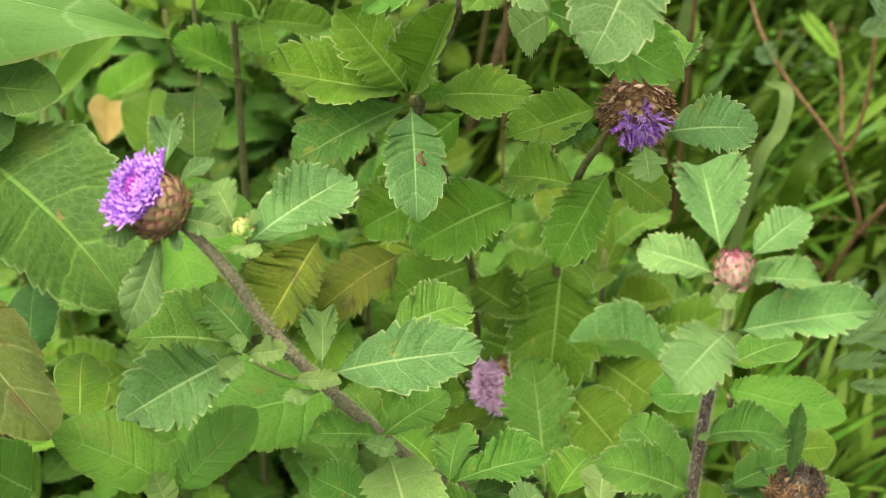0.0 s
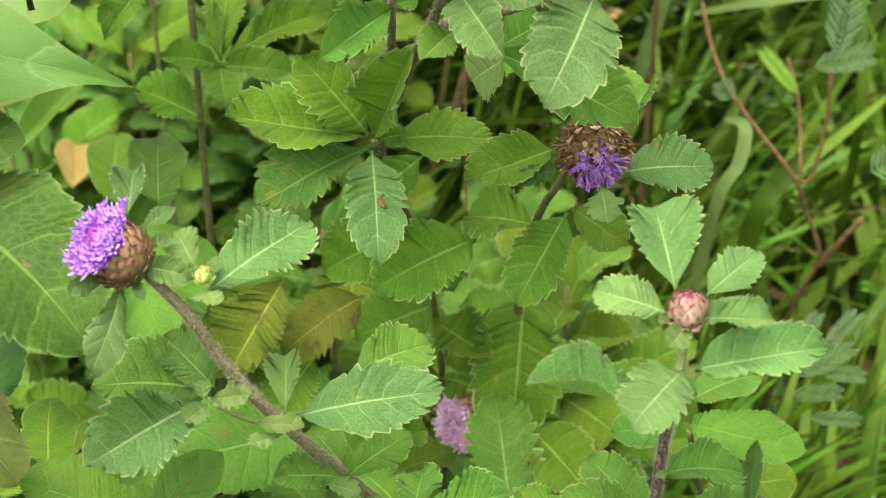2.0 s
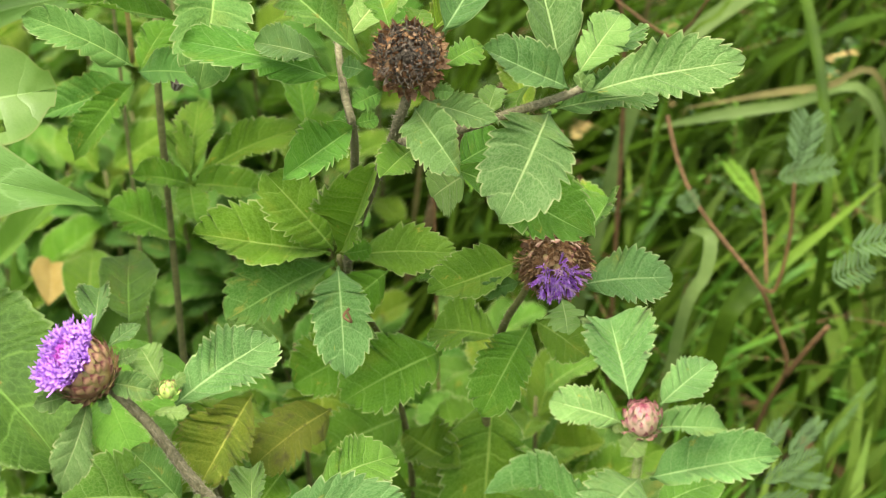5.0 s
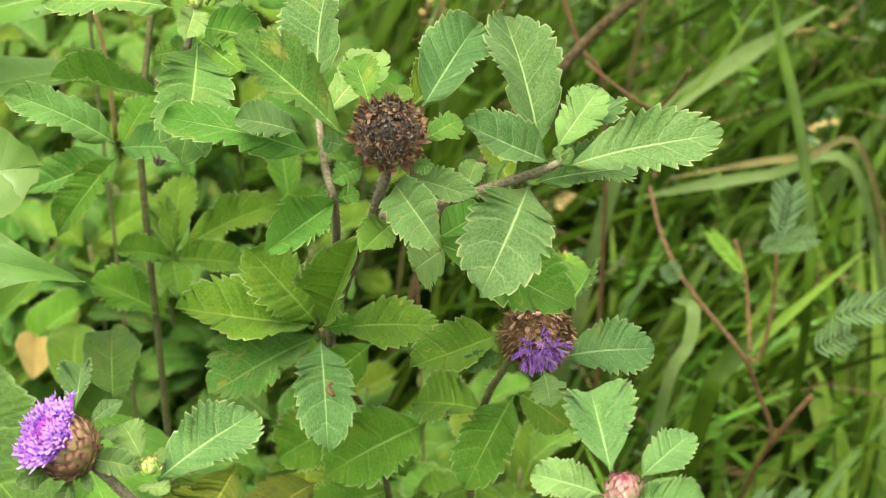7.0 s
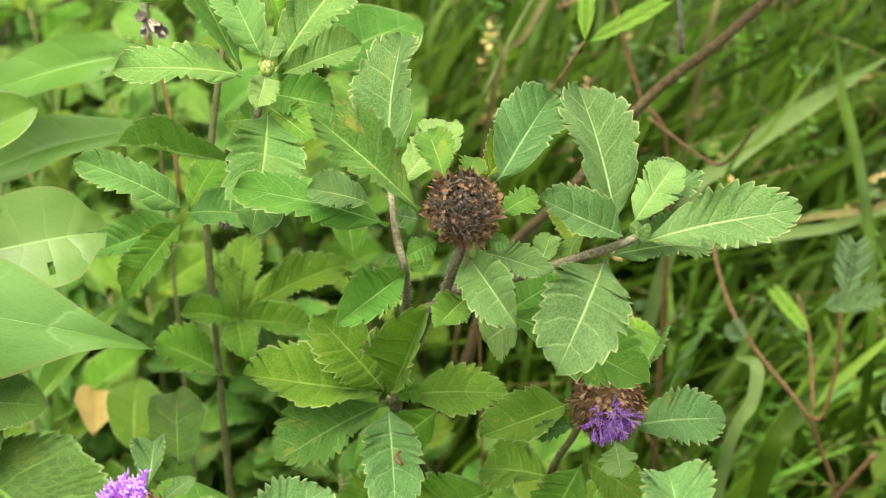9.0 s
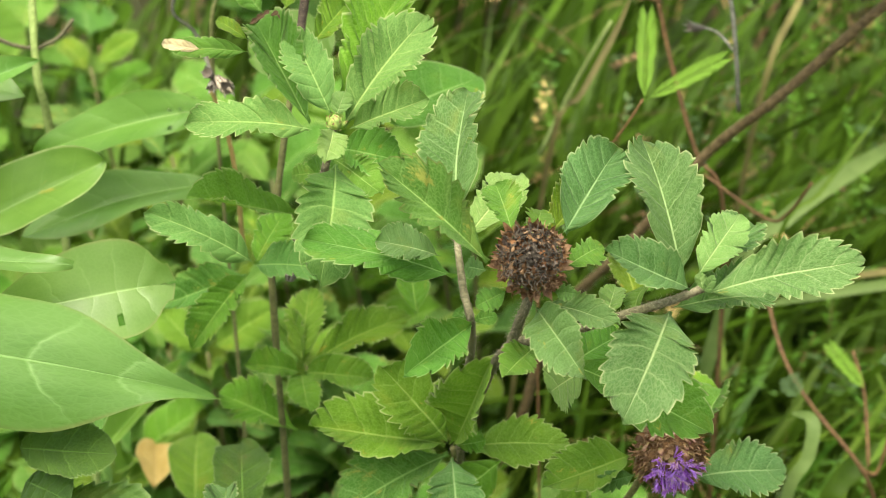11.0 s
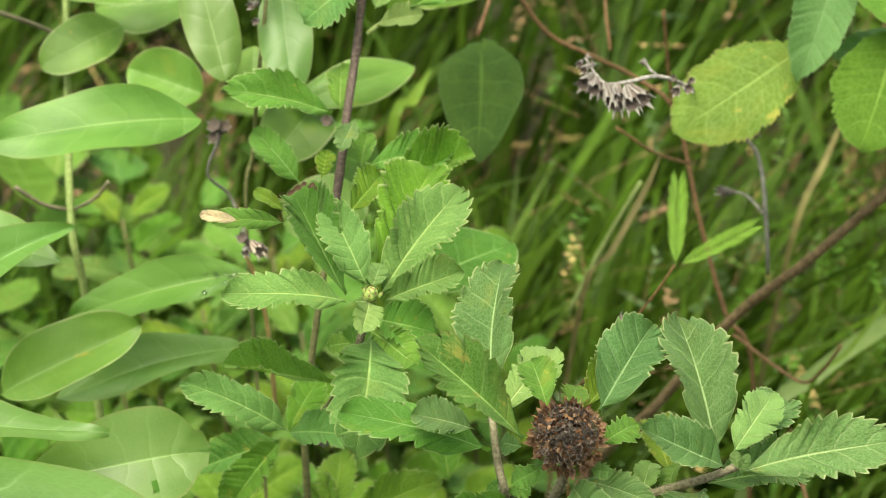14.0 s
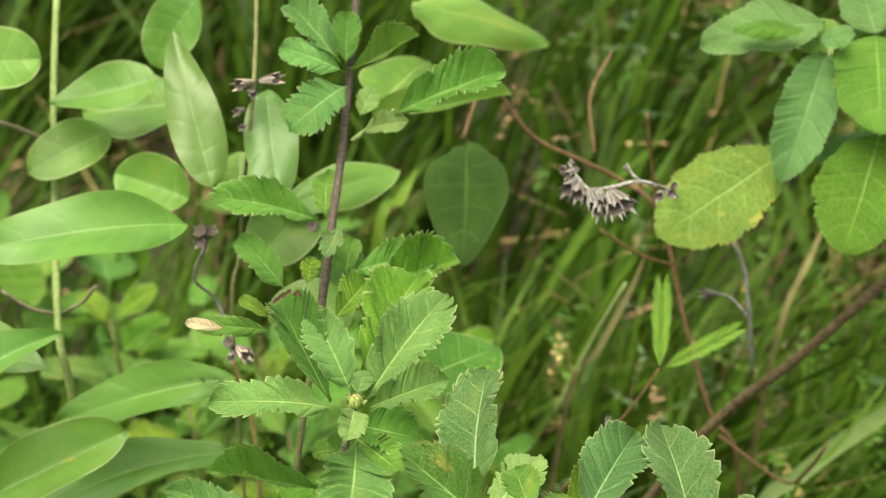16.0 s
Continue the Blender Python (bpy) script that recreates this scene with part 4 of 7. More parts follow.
def weed_cover(name, count, box, size, mats, seed, label, z=(0.02, 0.9)):
    """Small round and oval leaves of low weeds, folded along the middle and turned every way."""
    rng = np.random.default_rng(seed)
    verts, faces, slots, uv = [], [], [], []
    x0, x1, y0, y1 = box
    for i in range(count):
        x, y = rng.uniform(x0, x1), rng.uniform(y0, y1)
        h = low(x, y) * rng.uniform(*z)
        ln = rng.uniform(*size)
        wd = ln * rng.uniform(0.22, 0.42)
        az = rng.uniform(0, 6.283)
        el = rng.normal(0.15, 0.45)
        d = np.array((math.cos(az) * math.cos(el), math.sin(az) * math.cos(el), math.sin(el)))
        s = np.array((-math.sin(az), math.cos(az), rng.normal(0, 0.35)))
        up = np.cross(d, s)
        p = np.array((x, y, h))
        base = len(verts)
        slot = int(rng.integers(len(mats)))
        for f, w in ((0.0, 0.10), (0.2, 0.72), (0.45, 1.0), (0.7, 0.78), (0.9, 0.35), (1.0, 0.03)):
            c = p + d * ln * f - up * ln * 0.12 * f * f
            for sgn in (-1, 0, 1):
                verts.append(tuple(c + s * wd * w * sgn + up * wd * 0.25 * abs(sgn)))
                uv.append((0.5 + 0.5 * sgn, f))
        for k in range(5):
            for j in range(2):
                q = base + k * 3 + j
                faces.append((q, q + 1, q + 4, q + 3))
                slots.append(slot)
    ob = new(name, mesh_of(name, verts, faces, mats, uv, slots))
    tagged(ob, label, "weeds", kind="stuff")


weed_cover("weed_cover", 700, (-0.03, 0.10, 0.72, 0.92), (0.02, 0.045), [MAT["g"], MAT["y"], MAT["h"]], 22, "low green weeds under the flowers", (0.02, 0.7))
weed_cover("weed_cover", 500, (-0.2, 0.1, 0.58, 0.80), (0.02, 0.045), [MAT["g"], MAT["h"]], 23, "low green weeds in the shade near the soil", (0.1, 1.0))
weed_cover("weed_cover", 1600, (-0.5, -0.03, 0.80, 1.3), (0.02, 0.05), [MAT["g"], MAT["k"], MAT["k"]], 21, "dense low green weeds in the shade of the flowers")


def leaflet_sprays(name, count, box, z, mats, seed, label):
    """Sprays of tiny dry and grey-green leaflets on hair-thin stalks, hanging in the grass."""
    rng = np.random.default_rng(seed)
    verts, faces, slots = [], [], []
    x0, x1, y0, y1 = box

    def strip(p, d, ln, wd, slot):
        side = np.cross(d, np.array((rng.normal(), rng.normal(), rng.normal())))
        side = side / np.linalg.norm(side)
        k = len(verts)
        for f, w in ((0, 0.3), (0.4, 1.0), (1.0, 0.2)):
            c = p + d * ln * f
            verts.extend((tuple(c - side * wd * w), tuple(c + side * wd * w)))
        faces.extend(((k, k + 1, k + 3, k + 2), (k + 2, k + 3, k + 5, k + 4)))
        slots.extend((slot, slot))

    for i in range(count):
        p = np.array((rng.uniform(x0, x1), rng.uniform(y0, y1), 0.0))
        p[2] = rng.uniform(*z) * low(p[0], p[1])
        d = np.array((rng.normal(), rng.normal(), rng.normal(0.2, 0.5)))
        d = d / np.linalg.norm(d)
        ln = rng.uniform(0.025, 0.06)
        strip(p, d, ln, 0.0004, 0)
        slot = int(rng.integers(1, len(mats)))
        for k in range(7):
            q = p + d * ln * (0.2 + 0.12 * k)
            for sgn in (-1, 1):
                e = np.cross(d, (0.2, 0.5, 0.8)) * sgn + d * 0.4 + rng.normal(0, 0.15, 3)
                strip(q, e / np.linalg.norm(e), rng.uniform(0.0035, 0.0065), 0.0009, slot)
    ob = new(name, mesh_of(name, verts, faces, mats, None, slots))
    tagged(ob, label, "weeds", kind="stuff")


leaflet_sprays("dry_leaflets", 460, (0.0, 0.5, 1.05, 1.9), (0.5, 1.1), [M_TWIG, M_WEED_GREY, M_STRAW, M_WEED, M_DRY_LIGHT, M_WEED_GREY], 31, "sprays of tiny dry and green leaflets in the grass")
leaflet_sprays("weed_leaflets", 320, (0.04, 0.45, 0.88, 1.2), (0.45, 1.0), [M_TWIG, M_WEED, M_WEED_GREY, M_WEED, M_GRASS], 33, "sprays of small green leaflets among the grass")


def litter(count, box, seed):
    """Dead stalks and blades that lie on the soil."""
    rng = np.random.default_rng(seed)
    verts, faces, slots = [], [], []
    for i in range(count):
        x, y = rng.uniform(box[0], box[1]), rng.uniform(box[2], box[3])
        a, ln, wd = rng.uniform(0, 6.28), rng.uniform(0.03, 0.16), rng.uniform(0.0008, 0.003)
        d, side = np.array((math.cos(a), math.sin(a), 0)), np.array((-math.sin(a), math.cos(a), 0))
        p = np.array((x, y, 0.03 * rng.random() + 0.018))
        k = len(verts)
        for f in (0.0, 0.5, 1.0):
            c = p + d * ln * f + np.array((0, 0, 0.012 * math.sin(f * 3.1)))
            verts.extend((tuple(c - side * wd), tuple(c + side * wd + np.array((0, 0, wd * 0.6)))))
        faces.extend(((k, k + 1, k + 3, k + 2), (k + 2, k + 3, k + 5, k + 4)))
        s = int(rng.integers(3))
        slots.extend((s, s))
    tagged(new("dead_litter", mesh_of("dead_litter", verts, faces, [M_DRY_LIGHT, M_TWIG, M_TWIG_DARK], None, slots)), "dead stalks and blades lying on the soil", "litter", kind="stuff")


litter(800, (-0.7, 1.0, 0.6, 2.8), 41)
long_blade([(0.2298, 1.0676, 0.2932), (0.1960, 1.0408, 0.2880), (0.1685, 1.0157, 0.2854), (0.1456, 0.9987, 0.2772), (0.1239, 0.9875, 0.2595), (0.0989, 0.9875, 0.1427), (0.0739, 0.9875, -0.0050)], 0.0047, M_GRASS_PALE, "wide pale green grass blade bent across the meadow")
long_blade([(0.1458, 0.9899, 0.2453), (0.1843, 0.9842, 0.2557), (0.2089, 0.9768, 0.2631), (0.2351, 0.9772, 0.2643), (0.2651, 0.9922, 0.1454), (0.2951, 1.0072, -0.0050)], 0.0019, M_STRAW_DULL, "dead brown grass stalk lying over the green")
long_blade([(0.1316, 1.0019, 0.2268), (0.1602, 0.9960, 0.2366), (0.1951, 0.9980, 0.2404), (0.2335, 0.9908, 0.2485), (0.2635, 1.0108, 0.1367), (0.2935, 1.0308, -0.0050)], 0.0030, M_GRASS_PALE, "pale grass blade lying across the meadow")
long_blade([(0.2012, 1.0566, 0.3123), (0.2013, 1.0229, 0.2972), (0.2048, 0.9868, 0.2785), (0.2067, 0.9585, 0.2532), (0.2057, 0.9331, 0.2142), (0.2057, 0.9531, 0.1178), (0.2057, 0.9731, -0.0050)], 0.0030, M_GRASS, "upright green grass blade among the meadow grass")
long_blade([(0.1904, 1.0008, 0.3364), (0.1744, 0.9900, 0.3195), (0.1578, 0.9790, 0.3022), (0.1404, 0.9771, 0.2806), (0.1204, 0.9921, 0.1543), (0.1004, 1.0071, -0.0050)], 0.0013, M_GRASS_LIGHT, "slim bright green grass blade")
long_blade([(0.1331, 0.8600, 0.2653), (0.1403, 0.8497, 0.2680), (0.1379, 0.8414, 0.2552), (0.1290, 0.8393, 0.2334), (0.1190, 0.8543, 0.1284), (0.1090, 0.8693, -0.0050)], 0.0033, M_GRASS_PALE, "pale grass blade bent over at its tip")
long_blade([(0.2336, 0.9520, 0.2254), (0.1982, 0.9220, 0.2153), (0.1731, 0.9034, 0.2046), (0.1534, 0.8859, 0.1955), (0.1384, 0.9009, 0.1075), (0.1234, 0.9159, -0.0050)], 0.0026, M_GRASS_LIGHT, "yellow-green grass blade leaning over")
long_blade([(0.1764, 0.8848, 0.2310), (0.1637, 0.8784, 0.2209), (0.1507, 0.8680, 0.2046), (0.1407, 0.8830, 0.1125), (0.1307, 0.8980, -0.0050)], 0.0054, M_GRASS, "broad green grass blade in the undergrowth")
long_blade([(0.0746, 1.0175, 0.3892), (0.0664, 1.0091, 0.3733), (0.0498, 0.9870, 0.3534), (0.0365, 0.9775, 0.3356), (0.0165, 0.9925, 0.1846), (-0.0035, 1.0075, -0.0050)], 0.0016, M_STRAW_DULL, "dull brown grass stalk leaning among green blades")
long_blade([(0.1796, 1.1603, 0.3350), (0.1661, 1.1315, 0.3236), (0.1483, 1.1052, 0.2957), (0.1333, 1.1252, 0.1626), (0.1183, 1.1452, -0.0050)], 0.0018, M_STRAW_DULL, "dry broad grass blade behind the brown stick")
long_blade([(-0.0323, 1.1256, 0.3833), (-0.0409, 1.1093, 0.3742), (-0.0521, 1.0913, 0.3616), (-0.0671, 1.1063, 0.1989), (-0.0821, 1.1213, -0.0050)], 0.0031, M_GRASS_LIGHT, "bright grass blade behind the dark stem")
for n, box in enumerate(((-3.0, 3.5, 2.9, 5.5), (-3.0, -0.75, -2.5, 2.9), (1.05, 3.5, -2.5, 2.9), (-0.75, 1.05, -2.5, -0.35))):
    blades("meadow_grass", 9000, box, (0.15, 0.45), (0.005, 0.013), [M_GRASS, M_GRASS, M_GRASS_LIGHT, M_STRAW], (0.5, 1.2), 50 + n, "meadow grass round the weeds", None)


# ---------------------------------------------------------------- the plants
plant = thing("flowering_weed", (0.0283, 0.5982, 0), "larkdaisy with an open purple bloom on a leaning hairy stem", "weed")
stem(plant, [(-0.0703, 0.5287, 0.447), (-0.0589, 0.5276, 0.4323), (-0.0501, 0.5304, 0.4123), (-0.0401, 0.5336, 0.3933), (-0.028, 0.542, 0.37), (-0.0174, 0.5513, 0.3484), (-0.0041, 0.5614, 0.323), (0.0083, 0.5782, 0.29), (0.0143, 0.5842, 0.145), (0.0283, 0.5982, -0.005)], 0.0015, 0.0023, M_STEM, 1700)
bloom(plant, (-0.0708, 0.5297, 0.4464), (-0.649, -0.166, 0.742), 0.0097)
leaf(plant, "serrate", "s", (-0.0734, 0.533, 0.4592), (-0.0721, 0.5502, 0.4648), 0.0050, (-0.08, -0.3, 0.95))
leaf(plant, "serrate", "s", (-0.0697, 0.5347, 0.4548), (-0.0614, 0.5424, 0.4581), 0.0028, (-0.04, -0.35, 0.94))
leaf(plant, "spoon", "s", (-0.0691, 0.5321, 0.4512), (-0.0613, 0.5316, 0.4552), 0.0025, (-0.39, -0.62, 0.68))
leaf(plant, "serrate", "p", (-0.0557, 0.5298, 0.4461), (-0.0611, 0.5382, 0.4522), 0.0055, (-0.05, -0.61, 0.79))
leaf(plant, "serrate", "s", (-0.0703, 0.529, 0.4473), (-0.0563, 0.5257, 0.4467), 0.0043, (-0.11, -0.64, 0.76))
leaf(plant, "serrate", "s", (-0.0753, 0.5254, 0.4435), (-0.08, 0.4996, 0.4348), 0.0059, (0.62, -0.35, 0.7))
leaf(plant, "spoon", "s", (-0.08, 0.526, 0.4453), (-0.0885, 0.5181, 0.4484), 0.0033, (0.7, -0.58, 0.42))
leaf(plant, "spoon", "s", (-0.0723, 0.527, 0.4451), (-0.0684, 0.518, 0.4443), 0.0019, (-0.26, -0.2, 0.95))
leaf(plant, "serrate", "s", (-0.0516, 0.5262, 0.441), (-0.0251, 0.5512, 0.4483), 0.0101, (0.18, -0.45, 0.87))
leaf(plant, "spoon", "p", (-0.0575, 0.5247, 0.4398), (-0.0481, 0.52, 0.4439), 0.0026, (-0.44, -0.12, 0.89))
leaf(plant, "spoon", "p", (-0.0538, 0.5288, 0.4446), (-0.0491, 0.5286, 0.4495), 0.0023, (-0.6, -0.57, 0.56))
leaf(plant, "spoon", "p", (-0.0556, 0.5262, 0.4438), (-0.0572, 0.5272, 0.4487), 0.0019, (0.22, -0.94, 0.25))
leaf(plant, "serrate", "s", (-0.0574, 0.531, 0.3975), (-0.0859, 0.5019, 0.4009), 0.0120, (0.5, -0.4, 0.77))
leaf(plant, "serrate", "g", (-0.0545, 0.5384, 0.395), (-0.0862, 0.5333, 0.4048), 0.0127, (0.32, -0.24, 0.92))
leaf(plant, "serrate", "t", (-0.053, 0.5333, 0.3997), (-0.0684, 0.5479, 0.4085), 0.0076, (0.07, -0.46, 0.89))
leaf(plant, "spoon", "p", (-0.0534, 0.5261, 0.4021), (-0.0427, 0.5197, 0.4096), 0.0041, (-0.68, -0.52, 0.52))
leaf(plant, "spoon", "p", (-0.0546, 0.5252, 0.4012), (-0.0608, 0.5163, 0.4024), 0.0038, (0.47, -0.21, 0.86))
leaf(plant, "spoon", "p", (-0.0553, 0.526, 0.4022), (-0.0568, 0.5295, 0.4066), 0.0027, (0.08, -0.76, 0.64))
stem(plant, [(-0.0387, 0.5326, 0.3866), (-0.0461, 0.5286, 0.3934), (-0.0537, 0.528, 0.3989)], 0.0007, 0.0007, M_STEM_GREEN, 0)
leaf(plant, "serrate", "p", (-0.0338, 0.5323, 0.3913), (-0.034, 0.5515, 0.3978), 0.0056, (-0.12, -0.32, 0.94))
leaf(plant, "serrate", "s", (-0.0309, 0.5319, 0.3906), (0.0095, 0.5298, 0.4034), 0.0106, (-0.28, -0.51, 0.81))
leaf(plant, "serrate", "g", (-0.0155, 0.5636, 0.3784), (0.008, 0.5765, 0.3829), 0.0094, (0.07, -0.44, 0.9))
leaf(plant, "spoon", "p", (-0.042, 0.5249, 0.3941), (-0.0288, 0.5201, 0.3983), 0.0035, (-0.37, -0.26, 0.89))
leaf(plant, "spoon", "p", (-0.0344, 0.526, 0.3894), (-0.0431, 0.5159, 0.3946), 0.0028, (0.5, 0.01, 0.87))
leaf(plant, "serrate", "g", (-0.0178, 0.5438, 0.3559), (0.0007, 0.5532, 0.3661), 0.0067, (-0.19, -0.52, 0.83))
leaf(plant, "serrate", "g", (-0.0185, 0.5438, 0.3559), (-0.0377, 0.5392, 0.3623), 0.0066, (0.37, -0.36, 0.86))
leaf(plant, "spoon", "p", (-0.0235, 0.5374, 0.3595), (-0.0129, 0.5305, 0.3619), 0.0034, (-0.38, -0.27, 0.88))
leaf(plant, "serrate", "g", (-0.0186, 0.5509, 0.3533), (-0.0289, 0.5646, 0.3587), 0.0065, (0.08, -0.32, 0.95))
bud(plant, (-0.0538, 0.5257, 0.444), (0.197, -0.001, 0.98), 0.0028, 3, True)

plant = thing("flowering_weed", (0.0666, 0.535, 0), "larkdaisy with a closed pink bud in a leaf whorl", "weed")
stem(plant, [(0.0749, 0.5054, 0.4443), (0.073, 0.5009, 0.4328), (0.0711, 0.4981, 0.4217)], 0.001, 0.0013, M_STEM_GREEN, 500)
stem(plant, [(0.0711, 0.4981, 0.4217), (0.0706, 0.4975, 0.4198), (0.0693, 0.4979, 0.4041), (0.0676, 0.4986, 0.3735), (0.0666, 0.505, 0.3398), (0.0666, 0.514, 0.1699), (0.0666, 0.535, -0.005)], 0.0013, 0.0019, M_STEM_DARK, 2200)
bud(plant, (0.0749, 0.5052, 0.444), (-0.032, -0.099, 0.995), 0.0053)
leaf(plant, "serrate", "a", (0.072, 0.5122, 0.4489), (0.069, 0.5381, 0.4594), 0.0106, (-0.01, -0.38, 0.93))
leaf(plant, "serrate", "a", (0.0801, 0.5109, 0.4488), (0.0951, 0.5226, 0.4557), 0.0062, (-0.04, -0.47, 0.88))
leaf(plant, "serrate", "a", (0.0697, 0.5074, 0.4459), (0.0509, 0.5122, 0.4515), 0.0063, (0.1, -0.56, 0.82))
leaf(plant, "serrate", "a", (0.0776, 0.5046, 0.446), (0.0949, 0.4945, 0.4541), 0.0050, (-0.52, -0.23, 0.82))
leaf(plant, "spoon", "a", (0.0782, 0.5063, 0.4483), (0.0891, 0.5039, 0.4532), 0.0018, (-0.45, -0.34, 0.83))
leaf(plant, "spoon", "p", (0.0743, 0.5028, 0.4454), (0.0701, 0.4948, 0.4461), 0.0039, (0.53, -0.21, 0.82))
leaf(plant, "spoon", "p", (0.0704, 0.5056, 0.446), (0.0668, 0.5024, 0.447), 0.0017, (0.44, -0.22, 0.87))
leaf(plant, "serrate", "a", (0.0767, 0.5, 0.4324), (0.1099, 0.494, 0.446), 0.0079, (-0.41, -0.48, 0.78))
leaf(plant, "serrate", "a", (0.074, 0.4992, 0.4333), (0.0595, 0.4768, 0.4372), 0.0098, (0.24, 0.02, 0.97))
leaf(plant, "serrate", "a", (0.0689, 0.4977, 0.4197), (0.0336, 0.4986, 0.4328), 0.0068, (0.32, -0.31, 0.89))
leaf(plant, "serrate", "g", (0.0664, 0.4999, 0.3746), (0.0523, 0.521, 0.3855), 0.0085, (0.08, -0.41, 0.91))
leaf(plant, "serrate", "g", (0.0696, 0.4973, 0.3982), (0.0927, 0.4999, 0.3999), 0.0085, (-0.06, -0.12, 0.99))
leaf(plant, "serrate", "d", (0.0935, 0.495, 0.3843), (0.0954, 0.5032, 0.4042), 0.0029, (-0.18, -0.9, 0.39))
leaf(plant, "serrate", "g", (0.0666, 0.4952, 0.3799), (0.0419, 0.4972, 0.3895), 0.0082, (0.29, -0.44, 0.85))
leaf(plant, "serrate", "g", (0.0788, 0.5055, 0.3722), (0.1008, 0.5202, 0.3714), 0.0081, (0.21, -0.25, 0.95))
leaf(plant, "spoon", "p", (0.0712, 0.4958, 0.3999), (0.0674, 0.4919, 0.4023), 0.0013, (0.73, -0.33, 0.6))

plant = thing("flowering_weed", (0.0405, 0.7317, 0), "larkdaisy with a fading brown and purple head", "weed")
stem(plant, [(0.0598, 0.6625, 0.3966), (0.0516, 0.6651, 0.3749), (0.046, 0.6713, 0.359), (0.0427, 0.686, 0.3315), (0.0405, 0.7017, 0.2943), (0.0405, 0.7107, 0.1472), (0.0405, 0.7317, -0.005)], 0.0011, 0.0018, M_STEM_FAR, 120)
faded(plant, (0.0598, 0.6583, 0.4004), (0.123, -0.978, -0.17), 0.0113)
leaf(plant, "serrate", "h", (0.0487, 0.6541, 0.3955), (0.0199, 0.6392, 0.3964), 0.0092, (0.23, -0.38, 0.89))
leaf(plant, "serrate", "s", (0.0696, 0.654, 0.3859), (0.0998, 0.6541, 0.3915), 0.0106, (-0.16, -0.49, 0.86))
leaf(plant, "serrate", "g", (0.0697, 0.6668, 0.3919), (0.0825, 0.6875, 0.3996), 0.0117, (-0.44, -0.06, 0.9))
leaf(plant, "spoon", "d", (0.0497, 0.6448, 0.3946), (0.0373, 0.6382, 0.3962), 0.0040, (0.4, -0.56, 0.73))
leaf(plant, "serrate", "h", (0.0541, 0.6647, 0.3626), (0.0367, 0.6376, 0.3486), 0.0104, (0, -0.46, 0.89))
leaf(plant, "serrate", "h", (0.0441, 0.6681, 0.3544), (0.021, 0.6772, 0.3535), 0.0127, (-0.14, -0.27, 0.95))
leaf(plant, "serrate", "h", (0.0242, 0.6721, 0.3467), (-0.0091, 0.6521, 0.3431), 0.0137, (0.2, -0.49, 0.85))
leaf(plant, "serrate", "h", (0.0558, 0.6652, 0.3635), (0.0726, 0.6519, 0.3596), 0.0083, (-0.14, -0.44, 0.89))
leaf(plant, "spoon", "p", (0.0625, 0.6347, 0.394), (0.0631, 0.6174, 0.3942), 0.0065, (-0.19, 0, 0.98))

plant = thing("flowering_weed", (0.0129, 0.7553, 0), "leafy larkdaisy rosette without a flower", "weed")
stem(plant, [(-0.0099, 0.6746, 0.3857), (-0.0074, 0.6846, 0.3633), (0.0031, 0.7027, 0.3287), (0.0104, 0.7121, 0.2835), (0.0129, 0.7153, 0.2433), (0.0129, 0.7273, 0.1216), (0.0129, 0.7553, -0.005)], 0.0009, 0.0016, M_STEM_FAR, 80)
leaf(plant, "serrate", "h", (-0.0125, 0.674, 0.3874), (-0.0562, 0.6676, 0.4036), 0.0122, (0.37, -0.43, 0.82))
leaf(plant, "serrate", "h", (-0.0114, 0.6747, 0.3883), (-0.0304, 0.6711, 0.4193), 0.0113, (0.49, -0.85, 0.2))
leaf(plant, "serrate", "h", (-0.0084, 0.6749, 0.3886), (0.0028, 0.6611, 0.4286), 0.0102, (-0.6, -0.79, -0.11))
leaf(plant, "serrate", "h", (-0.0053, 0.6735, 0.3865), (0.0288, 0.6701, 0.3923), 0.0100, (-0.19, -0.35, 0.92))
leaf(plant, "serrate", "s", (-0.0103, 0.6704, 0.3846), (-0.0082, 0.6316, 0.3739), 0.0104, (-0.03, -0.27, 0.96))
stem(plant, [(-0.0064, 0.6463, 0.3844), (-0.0082, 0.6437, 0.3832), (-0.0057, 0.6415, 0.3825), (-0.0069, 0.6423, 0.3859)], 0.0005, 0.0004, M_TWIG, 0)
leaf(plant, "serrate", "t", (-0.0114, 0.6744, 0.383), (-0.0477, 0.6566, 0.3747), 0.0121, (0.06, -0.52, 0.85))
leaf(plant, "spoon", "h", (-0.0084, 0.6721, 0.3883), (0.0011, 0.6701, 0.3914), 0.0043, (-0.37, -0.57, 0.74))
leaf(plant, "serrate", "h", (0.0068, 0.6889, 0.3694), (-0.018, 0.6891, 0.3459), 0.0103, (-0.42, -0.8, 0.44))
leaf(plant, "serrate", "h", (0.0031, 0.7027, 0.3287), (-0.0281, 0.6885, 0.3222), 0.0129, (0.09, -0.57, 0.82))
leaf(plant, "serrate", "h", (0.0031, 0.7027, 0.3287), (0.0167, 0.6785, 0.3202), 0.0118, (-0.12, -0.39, 0.91))
leaf(plant, "serrate", "h", (0.0104, 0.7134, 0.2851), (-0.0169, 0.696, 0.286), 0.0135, (0.3, -0.44, 0.85))
leaf(plant, "serrate", "y", (0.0104, 0.7095, 0.2803), (0.0282, 0.6853, 0.2844), 0.0109, (-0.49, -0.21, 0.85))
leaf(plant, "serrate", "y", (0.0128, 0.7126, 0.251), (-0.0131, 0.6913, 0.2583), 0.0156, (0.52, -0.37, 0.77))
